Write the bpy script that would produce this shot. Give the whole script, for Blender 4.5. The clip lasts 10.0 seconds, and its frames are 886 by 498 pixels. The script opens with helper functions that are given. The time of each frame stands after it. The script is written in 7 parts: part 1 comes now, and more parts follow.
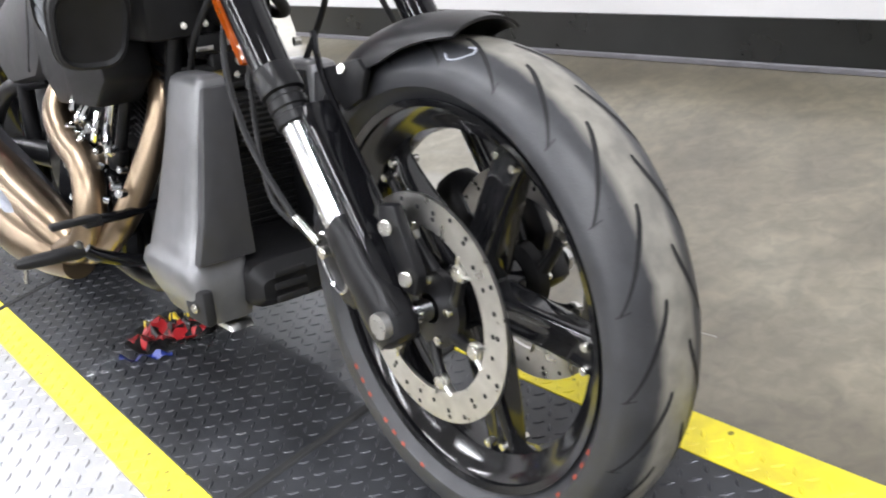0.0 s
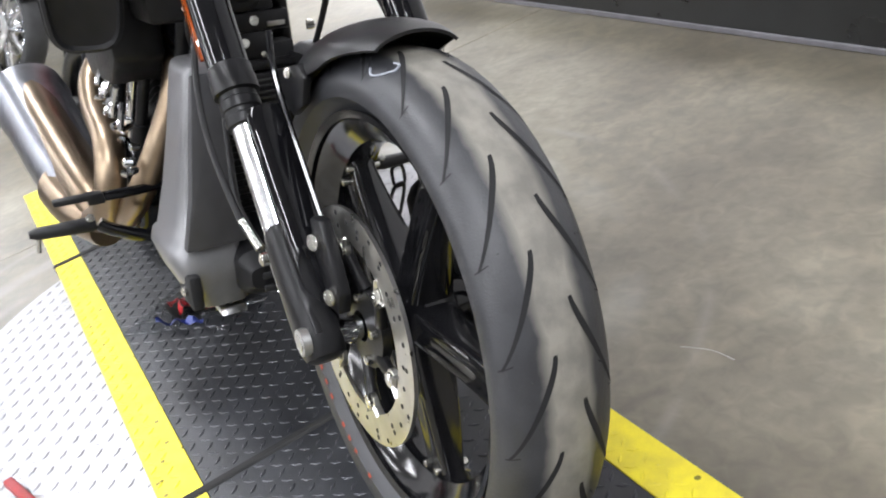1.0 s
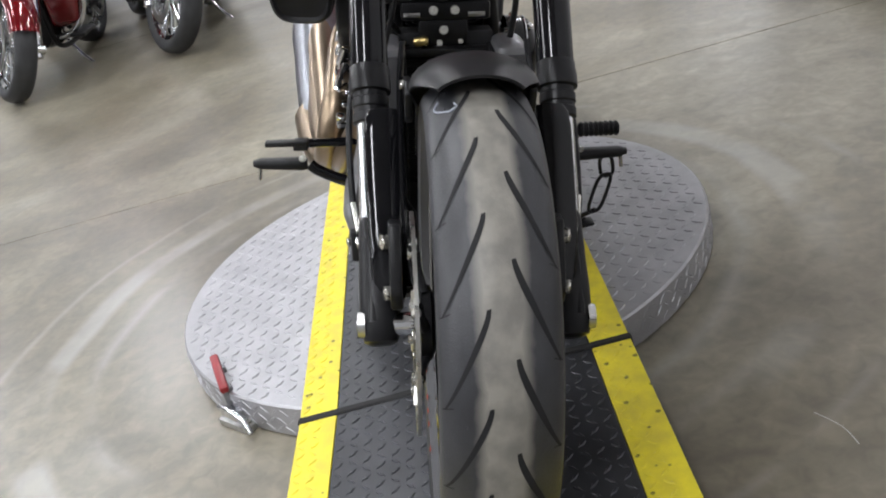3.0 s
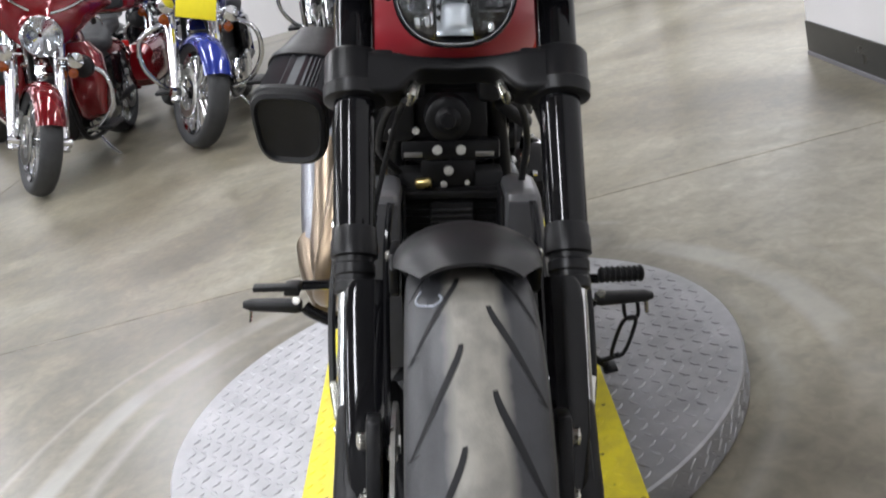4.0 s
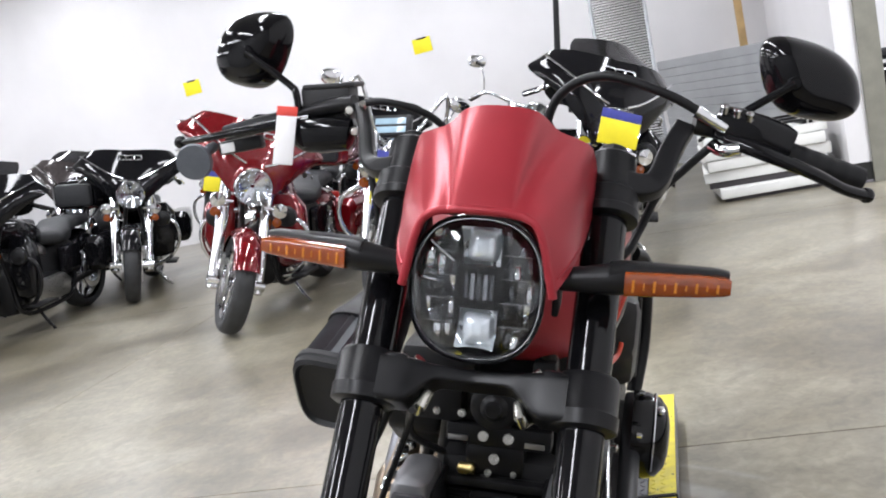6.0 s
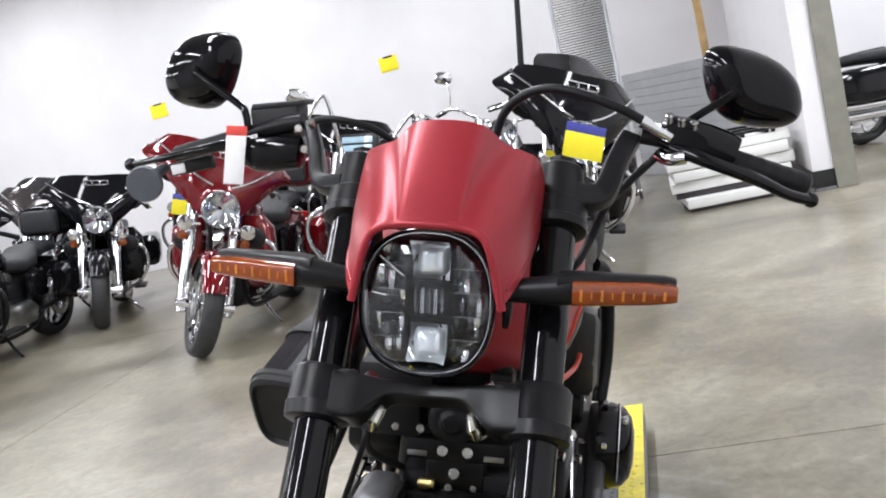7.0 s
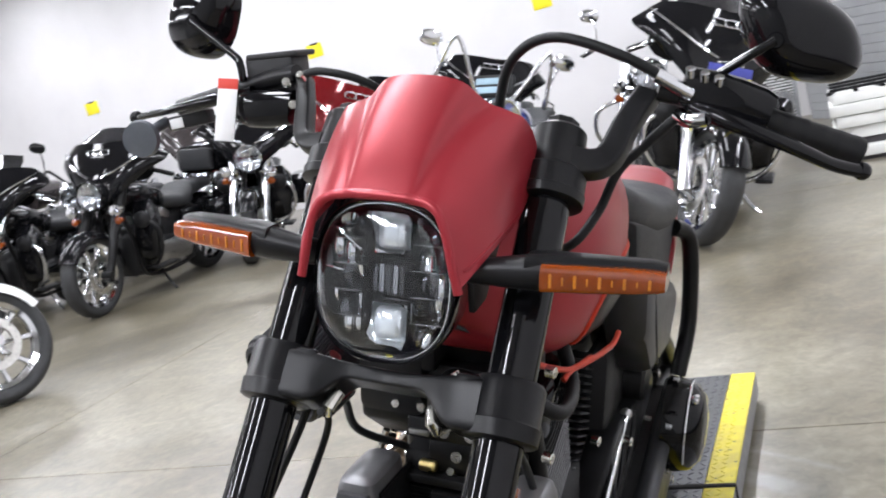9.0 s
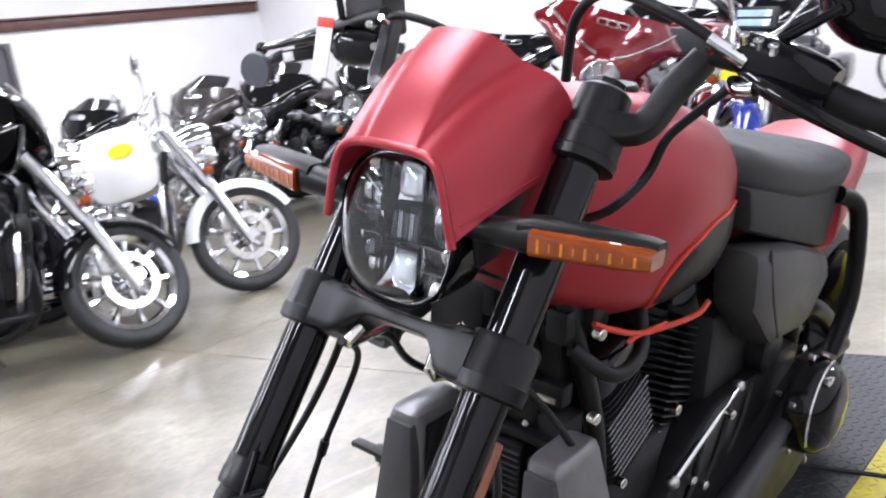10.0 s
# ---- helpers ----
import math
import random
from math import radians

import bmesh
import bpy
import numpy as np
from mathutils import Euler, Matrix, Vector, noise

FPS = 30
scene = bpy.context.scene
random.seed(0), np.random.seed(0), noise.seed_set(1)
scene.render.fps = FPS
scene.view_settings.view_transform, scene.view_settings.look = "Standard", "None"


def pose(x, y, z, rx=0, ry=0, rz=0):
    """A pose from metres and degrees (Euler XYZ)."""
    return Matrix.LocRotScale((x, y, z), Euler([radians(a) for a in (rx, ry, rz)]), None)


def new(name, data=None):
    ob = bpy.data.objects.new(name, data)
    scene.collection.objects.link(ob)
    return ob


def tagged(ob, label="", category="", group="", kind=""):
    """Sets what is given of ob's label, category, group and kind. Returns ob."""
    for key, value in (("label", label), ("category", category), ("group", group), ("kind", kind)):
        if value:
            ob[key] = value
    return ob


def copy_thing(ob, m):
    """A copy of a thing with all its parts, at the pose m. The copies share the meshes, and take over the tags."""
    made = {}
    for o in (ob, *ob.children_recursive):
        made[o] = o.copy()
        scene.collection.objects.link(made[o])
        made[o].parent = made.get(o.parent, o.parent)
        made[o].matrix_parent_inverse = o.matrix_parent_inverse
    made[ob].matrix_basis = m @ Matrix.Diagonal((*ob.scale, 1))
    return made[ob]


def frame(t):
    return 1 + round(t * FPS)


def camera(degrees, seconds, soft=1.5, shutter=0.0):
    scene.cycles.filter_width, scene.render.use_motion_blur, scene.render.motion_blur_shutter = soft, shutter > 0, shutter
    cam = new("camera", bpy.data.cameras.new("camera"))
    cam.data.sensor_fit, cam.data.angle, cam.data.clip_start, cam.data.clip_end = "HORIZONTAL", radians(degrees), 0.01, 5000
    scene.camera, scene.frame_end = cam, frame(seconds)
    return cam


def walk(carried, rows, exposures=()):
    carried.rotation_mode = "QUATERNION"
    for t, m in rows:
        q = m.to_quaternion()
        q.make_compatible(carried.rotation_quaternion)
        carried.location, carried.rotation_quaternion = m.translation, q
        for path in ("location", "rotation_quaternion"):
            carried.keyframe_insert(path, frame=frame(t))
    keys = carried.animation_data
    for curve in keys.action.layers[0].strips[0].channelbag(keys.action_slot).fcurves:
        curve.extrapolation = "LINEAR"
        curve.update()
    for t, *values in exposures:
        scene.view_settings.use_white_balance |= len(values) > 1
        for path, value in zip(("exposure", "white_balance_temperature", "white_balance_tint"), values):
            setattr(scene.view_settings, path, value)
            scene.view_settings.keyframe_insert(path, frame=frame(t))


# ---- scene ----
cam = camera(49.92, 10.0, soft=1.9, shutter=0.3)
PATH = [
    (0, 0.8881, -0.6081, 1.058, 62.002, 15.289, 49.316),
    (0.5, 0.9783, -0.4934, 1.0464, 60.982, 15.692, 51.575),
    (1, 0.9731, -0.3362, 1.0396, 61.487, 16.241, 59.731),
    (1.5, 1.0033, -0.2207, 1.0425, 60.509, 14.546, 67.315),
    (2, 1.0883, -0.0872, 1.0619, 60.349, 13.667, 78.996),
    (2.2, 1.1175, -0.0369, 1.0582, 60.325, 13.787, 82.293),
    (3.3, 1.1096, 0.0526, 1.0889, 64.858, 15.664, 86.729),
    (3.5, 1.0685, 0.0685, 1.088, 66.573, 15.779, 86.616),
    (4, 0.9051, 0.1141, 1.1154, 69.111, 15.057, 88.034),
    (4.5, 0.8102, 0.1501, 1.1459, 71.655, 15.269, 90.487),
    (5, 0.7646, 0.2352, 1.1797, 74.815, 14.356, 94.533),
    (5.5, 0.7372, 0.3226, 1.2184, 79.75, 10.895, 101.156),
    (5.7, 0.733, 0.3533, 1.2321, 80.617, 10.979, 102.622),
    (6.8, 0.7333, 0.4103, 1.2208, 82.1, 12.404, 100.826),
    (7, 0.7301, 0.4132, 1.2209, 81.8, 12.631, 100.695),
    (7.5, 0.7234, 0.4277, 1.2165, 80.91, 13.058, 100.689),
    (8, 0.7117, 0.4629, 1.2102, 80.954, 13.654, 101.501),
    (8.5, 0.6602, 0.512, 1.1933, 80.326, 14.126, 103.85),
    (9, 0.5472, 0.5942, 1.1907, 80.413, 12.615, 110.961),
    (9.5, 0.4769, 0.6955, 1.1955, 79.97, 12.413, 118.526),
    (10, 0.424, 0.8464, 1.1718, 79.13, 9.679, 128.434),
]
walk(cam, [(t, pose(x, y, z, a, b, c)) for t, x, y, z, a, b, c in PATH],
     exposures=[(0.0, 0.5, 6500, 10), (0.6, 0.44, 6500, 10), (1.5, 0.15, 6500, 10), (2.2, -0.15, 6500, 10), (3.5, -0.25, 6500, 10), (4.5, 0.12, 6500, 10), (5.0, 0.2, 6450, 11), (5.5, 0.14, 6450, 11), (8.5, 0.1, 6450, 11), (9.5, 0.36, 6300, 13), (10.0, 0.45, 6200, 15)])

# ---- world and light ----
CEILING = 4.2
world = bpy.data.worlds.new("world")
scene.world = world
world.use_nodes = True
world.node_tree.nodes["Background"].inputs[0].default_value = (0.9, 0.95, 1.0, 1)
world.node_tree.nodes["Background"].inputs[1].default_value = 0.25
LIGHTS = [(x, y) for x in (2.6, -1.2, -5.0, -8.8) for y in (-9.8, -6.8, -3.9, -0.85)] + [(-8.4, 4.2), (-4.6, 3.2), (-1.4, 4.2)]
LIGHT_W, LIGHT_L = 0.35, 2.4
for lx, ly in LIGHTS:
    ld = bpy.data.lights.new("tube_light", "AREA")
    ld.shape, ld.size, ld.size_y, ld.energy, ld.color = "RECTANGLE", LIGHT_L, LIGHT_W, 115.0 if lx > 2 else 185.0 if ly > 1 else 73.0, (0.955, 0.985, 1.06)
    new("tube_light", ld).matrix_world = pose(lx, ly, CEILING - 0.14)

# ---- mesh helpers ----
V = Vector


def part(name, bm, material, parent=None, label="", smooth=True, angle=38):
    """One mesh object under a thing or a part."""
    bmesh.ops.recalc_face_normals(bm, faces=bm.faces)
    me = bpy.data.meshes.new(name)
    if smooth:
        lim = radians(angle)
        for f in bm.faces:
            f.smooth = True
        for e in bm.edges:
            if len(e.link_faces) == 2 and e.calc_face_angle(0) > lim:
                e.smooth = False
    bm.to_mesh(me)
    bm.free()
    mats = material if isinstance(material, (list, tuple)) else [material]
    for m in mats:
        me.materials.append(m)
    ob = new(name, me)
    if parent is not None:
        ob.parent = parent
    if label:
        tagged(ob, label)
    return ob


def thing(name, m, label, category, group="", kind=""):
    ob = new(name)
    ob.empty_display_size = 0.1
    ob.matrix_world = m
    return tagged(ob, label, category, group, kind)


def box(bm, size, at=(0, 0, 0), bevel=0.0, rot=None, seg=2, mi=0):
    m = Matrix.Translation(at) @ (rot.to_4x4() if rot is not None else Matrix()) @ Matrix.Diagonal((*size, 1))
    r = bmesh.ops.create_cube(bm, size=1, matrix=m)
    vs = r["verts"]
    fs = {f for v in vs for f in v.link_faces}
    if bevel > 0:
        es = {e for v in vs for e in v.link_edges}
        o = bmesh.ops.bevel(bm, geom=list(es), offset=bevel, segments=seg, affect="EDGES", profile=0.5)
        fs = set(o["faces"]) | {f for f in fs if f.is_valid}
    for f in fs:
        f.material_index = mi
    return bm


def basis(d):
    d = V(d).normalized()
    a = V((0, 0, 1)) if abs(d.z) < 0.9 else V((1, 0, 0))
    x = a.cross(d).normalized()
    return x, d.cross(x).normalized()


def loft(bm, rings, caps=True, closed=True, mi=0):
    """Skin a row of rings that have the same number of points."""
    vs = [[bm.verts.new(p) for p in r] for r in rings]
    n = len(vs[0])
    for a, b in zip(vs, vs[1:]):
        for i in range(n if closed else n - 1):
            j = (i + 1) % n
            f = bm.faces.new((a[i], a[j], b[j], b[i]))
            f.material_index = mi
    if caps and closed:
        bm.faces.new(vs[0][::-1]).material_index = mi
        bm.faces.new(vs[-1]).material_index = mi
    return bm


def cyl(bm, p0, p1, r0, r1=None, seg=20, caps=True, mi=0, chamfer=0.0):
    p0, p1 = V(p0), V(p1)
    r1 = r0 if r1 is None else r1
    x, y = basis(p1 - p0)
    d = (p1 - p0).normalized()
    st = [(p0, r0), (p1, r1)]
    if chamfer:
        st = [(p0, r0 - chamfer), (p0 + d * chamfer, r0), (p1 - d * chamfer, r1), (p1, r1 - chamfer)]
    return loft(bm, [[c + (x * math.cos(a) + y * math.sin(a)) * r for a in [2 * math.pi * i / seg for i in range(seg)]] for c, r in st], caps, mi=mi)


def smooth_path(pts, n=8):
    pts = [V(p) for p in pts]
    if len(pts) < 3:
        return pts
    out = []
    for i in range(len(pts) - 1):
        p0, p1, p2, p3 = pts[max(i - 1, 0)], pts[i], pts[i + 1], pts[min(i + 2, len(pts) - 1)]
        for k in range(n):
            t = k / n
            out.append(0.5 * ((2 * p1) + (p2 - p0) * t + (2 * p0 - 5 * p1 + 4 * p2 - p3) * t * t + (3 * p1 - p0 - 3 * p2 + p3) * t ** 3))
    return out + [pts[-1]]


def tube(bm, pts, r, seg=12, n=8, flat=1.0, mi=0, caps=True):
    """A pipe along a smoothed line; r is one radius or one per given point."""
    path = smooth_path(pts, n)
    m = len(path)
    if isinstance(r, (int, float)):
        rad = [r] * m
    else:
        rad = [float(np.interp(i / (m - 1), np.linspace(0, 1, len(r)), r)) for i in range(m)]
    rings = []
    x = None
    for i, p in enumerate(path):
        d = (path[min(i + 1, m - 1)] - path[max(i - 1, 0)]).normalized()
        if x is None:
            x, y = basis(d)
        else:
            x = (x - d * x.dot(d)).normalized()
            y = d.cross(x).normalized()
        rings.append([p + (x * math.cos(a) + y * flat * math.sin(a)) * rad[i] for a in [2 * math.pi * k / seg for k in range(seg)]])
    return loft(bm, rings, caps, mi=mi)


def lathe(bm, profile, seg=64, centre=(0, 0, 0), axis="y", arc=(0, 2 * math.pi), mi=0, close=False):
    """Turn a profile of (radius, offset along the axis) about the axis."""
    c = V(centre)
    full = abs(arc[1] - arc[0] - 2 * math.pi) < 1e-6
    n = seg if full else seg + 1
    cols = []
    for i in range(n):
        a = arc[0] + (arc[1] - arc[0]) * i / seg
        ca, sa = math.cos(a), math.sin(a)
        col = []
        for r, o in profile:
            p = {"y": (r * ca, o, r * sa), "z": (r * ca, r * sa, o), "x": (o, r * ca, r * sa)}[axis]
            col.append(bm.verts.new(c + V(p)))
        cols.append(col)
    m = len(profile)
    for i in range(seg):
        a, b = cols[i], cols[(i + 1) % n]
        for k in range(m if close else m - 1):
            l = (k + 1) % m
            bm.faces.new((a[k], a[l], b[l], b[k])).material_index = mi
    return bm


def oval(c, ux, uy, a, b, p=2.0, seg=28):
    """A ring: a rounded rectangle that turns into an ellipse at p = 2."""
    c, ux, uy = V(c), V(ux), V(uy)
    out = []
    for i in range(seg):
        t = 2 * math.pi * (i + 0.5) / seg
        ct, st = math.cos(t), math.sin(t)
        out.append(c + ux * (a * math.copysign(abs(ct) ** (2 / p), ct)) + uy * (b * math.copysign(abs(st) ** (2 / p), st)))
    return out


def prism(bm, poly, d0, d1, axis="y", bevel=0.0, mi=0):
    """A flat outline given by two coordinates, pulled along the third axis."""
    def at(u, v, d):
        return {"y": (u, d, v), "x": (d, u, v), "z": (u, v, d)}[axis]
    sub = bmesh.new()
    loft(sub, [[V(at(u, v, d)) for u, v in poly] for d in (d0, d1)])
    bmesh.ops.recalc_face_normals(sub, faces=sub.faces)
    if bevel > 0:
        es = [e for e in sub.edges if e.calc_face_angle(0) > 0.6]
        bmesh.ops.bevel(sub, geom=es, offset=bevel, segments=2, affect="EDGES", profile=0.5)
    me = bpy.data.meshes.new("tmp")
    for f in sub.faces:
        f.material_index = mi
    sub.to_mesh(me)
    sub.free()
    bm.from_mesh(me)
    bpy.data.meshes.remove(me)
    return bm


def sheet(bm, grid, thick=0.0, mi=0):
    """A skin over a grid of points; thick gives it a second side."""
    vs = [[bm.verts.new(p) for p in row] for row in grid]
    fs = []
    for a, b in zip(vs, vs[1:]):
        for i in range(len(a) - 1):
            f = bm.faces.new((a[i], a[i + 1], b[i + 1], b[i]))
            f.material_index = mi
            fs.append(f)
    if thick:
        bmesh.ops.recalc_face_normals(bm, faces=fs)
        bmesh.ops.solidify(bm, geom=fs, thickness=thick)
    return bm


UNIT_BOLT = []


def bolts(name, items, mat, parent, label=""):
    """Hex-socket bolts, each an object of its own on one mesh: (place, direction, radius, height)."""
    if not UNIT_BOLT:
        bm = bmesh.new()
        cyl(bm, (0, 0, -0.3), (0, 0, 0.9), 1.0, 0.97, seg=14)
        cyl(bm, (0, 0, 0.88), (0, 0, 1.0), 0.9, 0.8, seg=14)
        cyl(bm, (0, 0, 1.0), (0, 0, 1.12), 0.5, 0.46, seg=6)
        UNIT_BOLT.append(bm)
    tmp = bpy.data.meshes.new(name)
    UNIT_BOLT[0].to_mesh(tmp)
    tmp.materials.append(mat)
    for at, d, r, h in items:
        ob = new(name, tmp)
        ob.parent = parent
        q = V(d).to_track_quat("Z", "Y").to_matrix().to_4x4()
        ob.matrix_local = Matrix.Translation(at) @ q @ Matrix.Diagonal((r, r, h, 1))
        if label:
            tagged(ob, label)


def ribbed(bm, p0, p1, r, rib, n, duty=0.5, seg=20):
    """A bar with n raised rings."""
    p0, p1 = V(p0), V(p1)
    x, y = basis(p1 - p0)
    st = [(0.0, r * 0.85), (0.015, r)]
    for k in range(n):
        a, b = (k + 0.5 - duty / 2) / n, (k + 0.5 + duty / 2) / n
        st += [(a, r), (a + 0.1 / n, rib), (b - 0.1 / n, rib), (b, r)]
    st += [(0.985, r), (1.0, r * 0.85)]
    return loft(bm, [[p0.lerp(p1, t) + (x * math.cos(q) + y * math.sin(q)) * rr for q in [2 * math.pi * i / seg for i in range(seg)]] for t, rr in st])


# ---- materials ----
def material(name, base, rough=0.5, metal=0.0, var=0.15, scale=30.0, bump=0.05, fine=300.0, coat=0.0, second=None, mask=0.5, rough_var=0.1, coords="Object", spec=0.5):
    m = bpy.data.materials.new(name)
    m.use_nodes = True
    nt = m.node_tree
    b = nt.nodes["Principled BSDF"]
    tc = nt.nodes.new("ShaderNodeTexCoord")

    def noise_tex(s, detail=4.0):
        n = nt.nodes.new("ShaderNodeTexNoise")
        n.inputs["Scale"].default_value = s
        n.inputs["Detail"].default_value = detail
        nt.links.new(tc.outputs[coords], n.inputs["Vector"])
        return n
    big, small = noise_tex(scale), noise_tex(fine)
    ramp = nt.nodes.new("ShaderNodeValToRGB")
    s = second or tuple(c * (1 - 1.6 * var) for c in base)
    lift = tuple(min(1.0, c * (1 + var)) for c in base)
    ramp.color_ramp.elements[0].position, ramp.color_ramp.elements[1].position = 0.5 - mask * 0.5, 0.5 + mask * 0.5
    ramp.color_ramp.elements[0].color, ramp.color_ramp.elements[1].color = (*s, 1), (*lift, 1)
    nt.links.new(big.outputs["Fac"], ramp.inputs["Fac"])
    mix = nt.nodes.new("ShaderNodeMix")
    mix.data_type, mix.blend_type = "RGBA", "MULTIPLY"
    mix.inputs["Factor"].default_value = min(1.0, var * 1.5)
    nt.links.new(ramp.outputs["Color"], mix.inputs["A"])
    grain = nt.nodes.new("ShaderNodeMapRange")
    grain.inputs["To Min"].default_value, grain.inputs["To Max"].default_value = 0.55, 1.35
    nt.links.new(small.outputs["Fac"], grain.inputs["Value"])
    nt.links.new(grain.outputs["Result"], mix.inputs["B"])
    nt.links.new(mix.outputs["Result"], b.inputs["Base Color"])
    rr = nt.nodes.new("ShaderNodeMapRange")
    rr.inputs["To Min"].default_value, rr.inputs["To Max"].default_value = max(0.02, rough - rough_var), min(1.0, rough + rough_var)
    nt.links.new(big.outputs["Fac"], rr.inputs["Value"])
    nt.links.new(rr.outputs["Result"], b.inputs["Roughness"])
    b.inputs["Metallic"].default_value = metal
    b.inputs["Specular IOR Level"].default_value = spec
    b.inputs["Coat Weight"].default_value = coat
    b.inputs["Coat Roughness"].default_value = 0.05
    if bump > 0:
        bp = nt.nodes.new("ShaderNodeBump")
        bp.inputs["Strength"].default_value = bump
        bp.inputs["Distance"].default_value = 0.002
        nt.links.new(small.outputs["Fac"], bp.inputs["Height"])
        nt.links.new(bp.outputs["Normal"], b.inputs["Normal"])
    return m


def specks(m, scale, size, dark):
    """Dark chips scattered over a painted surface."""
    nt = m.node_tree
    b = nt.nodes["Principled BSDF"]
    old = b.inputs["Base Color"].links[0].from_socket
    tc = nt.nodes.new("ShaderNodeTexCoord")
    vo = nt.nodes.new("ShaderNodeTexVoronoi")
    vo.inputs["Scale"].default_value = scale
    nt.links.new(tc.outputs["Object"], vo.inputs["Vector"])
    mr = nt.nodes.new("ShaderNodeMapRange")
    mr.inputs["From Min"].default_value, mr.inputs["From Max"].default_value = size, size * 1.4
    mr.inputs["To Min"].default_value, mr.inputs["To Max"].default_value = dark, 1.0
    nt.links.new(vo.outputs["Distance"], mr.inputs["Value"])
    mx = nt.nodes.new("ShaderNodeMix")
    mx.data_type, mx.blend_type = "RGBA", "MULTIPLY"
    mx.inputs["Factor"].default_value = 1.0
    nt.links.new(old, mx.inputs["A"])
    nt.links.new(mr.outputs["Result"], mx.inputs["B"])
    nt.links.new(mx.outputs["Result"], b.inputs["Base Color"])
    return m


def glow(name, color, strength):
    m = bpy.data.materials.new(name)
    m.use_nodes = True
    b = m.node_tree.nodes["Principled BSDF"]
    b.inputs["Base Color"].default_value = (*color, 1)
    b.inputs["Emission Color"].default_value = (*color, 1)
    b.inputs["Emission Strength"].default_value = strength
    return m


def glass(name, color, rough=0.02, ior=1.45):
    m = bpy.data.materials.new(name)
    m.use_nodes = True
    b = m.node_tree.nodes["Principled BSDF"]
    b.inputs["Base Color"].default_value = (*color, 1)
    b.inputs["Roughness"].default_value = rough
    b.inputs["IOR"].default_value = ior
    b.inputs["Transmission Weight"].default_value = 1.0
    return m


CHROME = material("chrome", (0.75, 0.76, 0.78), 0.08, 1.0, var=0.06, bump=0.0, rough_var=0.03)
STEEL = material("brushed_steel", (0.52, 0.52, 0.51), 0.3, 1.0, var=0.12, scale=60, bump=0.05)
ZINC = material("zinc_bolt", (0.7, 0.69, 0.64), 0.22, 1.0, var=0.1, bump=0.0)
BLACK_GLOSS = material("black_gloss_paint", (0.005, 0.005, 0.006), 0.07, 0.0, var=0.1, bump=0.0, coat=0.0, rough_var=0.03, spec=0.3)
BLACK_SATIN = material("black_satin_coat", (0.01, 0.01, 0.011), 0.34, 0.0, var=0.2, bump=0.1, fine=700, spec=0.24)
BLACK_PLASTIC = material("black_plastic", (0.012, 0.012, 0.013), 0.45, 0.0, var=0.15, bump=0.2, fine=900, spec=0.24)
CHARCOAL = material("charcoal_satin_paint", (0.2, 0.2, 0.207), 0.38, 0.55, var=0.1, bump=0.06, fine=900)
RUBBER = material("tyre_rubber", (0.028, 0.029, 0.031), 0.62, 0.0, var=0.25, scale=18, bump=0.25, fine=500)
# near-black for painted shade in grooves, holes and openings; also the radiator core
HOLLOW_BLACK = material("hollow_black", (0.006, 0.006, 0.007), 0.8, 0.0, bump=0.0)
RED_SATIN = material("red_satin_paint", (0.36, 0.026, 0.038), 0.34, 0.3, var=0.08, scale=8, bump=0.02, fine=1200)
RED_GLOSS = material("red_gloss_paint", (0.14, 0.003, 0.006), 0.1, 0.3, var=0.08, bump=0.0, coat=0.8)
BRONZE = material("bronze_exhaust", (0.26, 0.2, 0.14), 0.33, 1.0, var=0.2, scale=6, bump=0.04, second=(0.18, 0.135, 0.092))
AMBER = material("amber_lens", (0.25, 0.045, 0.002), 0.08, 0.0, var=0.15, scale=40, bump=0.0, coat=0.8)
YELLOW = specks(material("yellow_paint", (0.8, 0.68, 0.03), 0.5, 0.0, var=0.08, scale=25, bump=0.1, second=(0.7, 0.58, 0.04), mask=0.3), 26.0, 0.1, 0.25)
SLIDER = material("fork_slider_chrome", (0.92, 0.93, 0.95), 0.16, 1.0, var=0.04, bump=0.0, rough_var=0.03)
SEAT_VINYL = material("seat_vinyl", (0.026, 0.027, 0.029), 0.55, 0.0, var=0.15, bump=0.3, fine=500, spec=0.28)

# ---- the room ----
WALL_WHITE = material("white_wall_paint", (0.69, 0.68, 0.685), 0.6, 0.0, var=0.04, scale=1.5, bump=0.05, fine=120)
WALL_BLACK = material("black_band_paint", (0.012, 0.013, 0.013), 0.3, 0.0, var=0.25, scale=6, bump=0.1, fine=200)
WALL_GREY = material("grey_wall_paint", (0.3, 0.3, 0.3), 0.7, 0.0, var=0.06, scale=1.5, bump=0.05)
STRIP_GREY = material("grey_floor_strip", (0.16, 0.155, 0.17), 0.45, 0.0, var=0.15, scale=20, bump=0.05)
TRACK_OLIVE = material("olive_grey_trim_paint", (0.2, 0.195, 0.16), 0.5, 0.0, var=0.12, scale=8, bump=0.05)
CEIL_PAINT = material("ceiling_paint", (0.4, 0.4, 0.4), 0.8, 0.0, var=0.05, scale=2, bump=0.1)


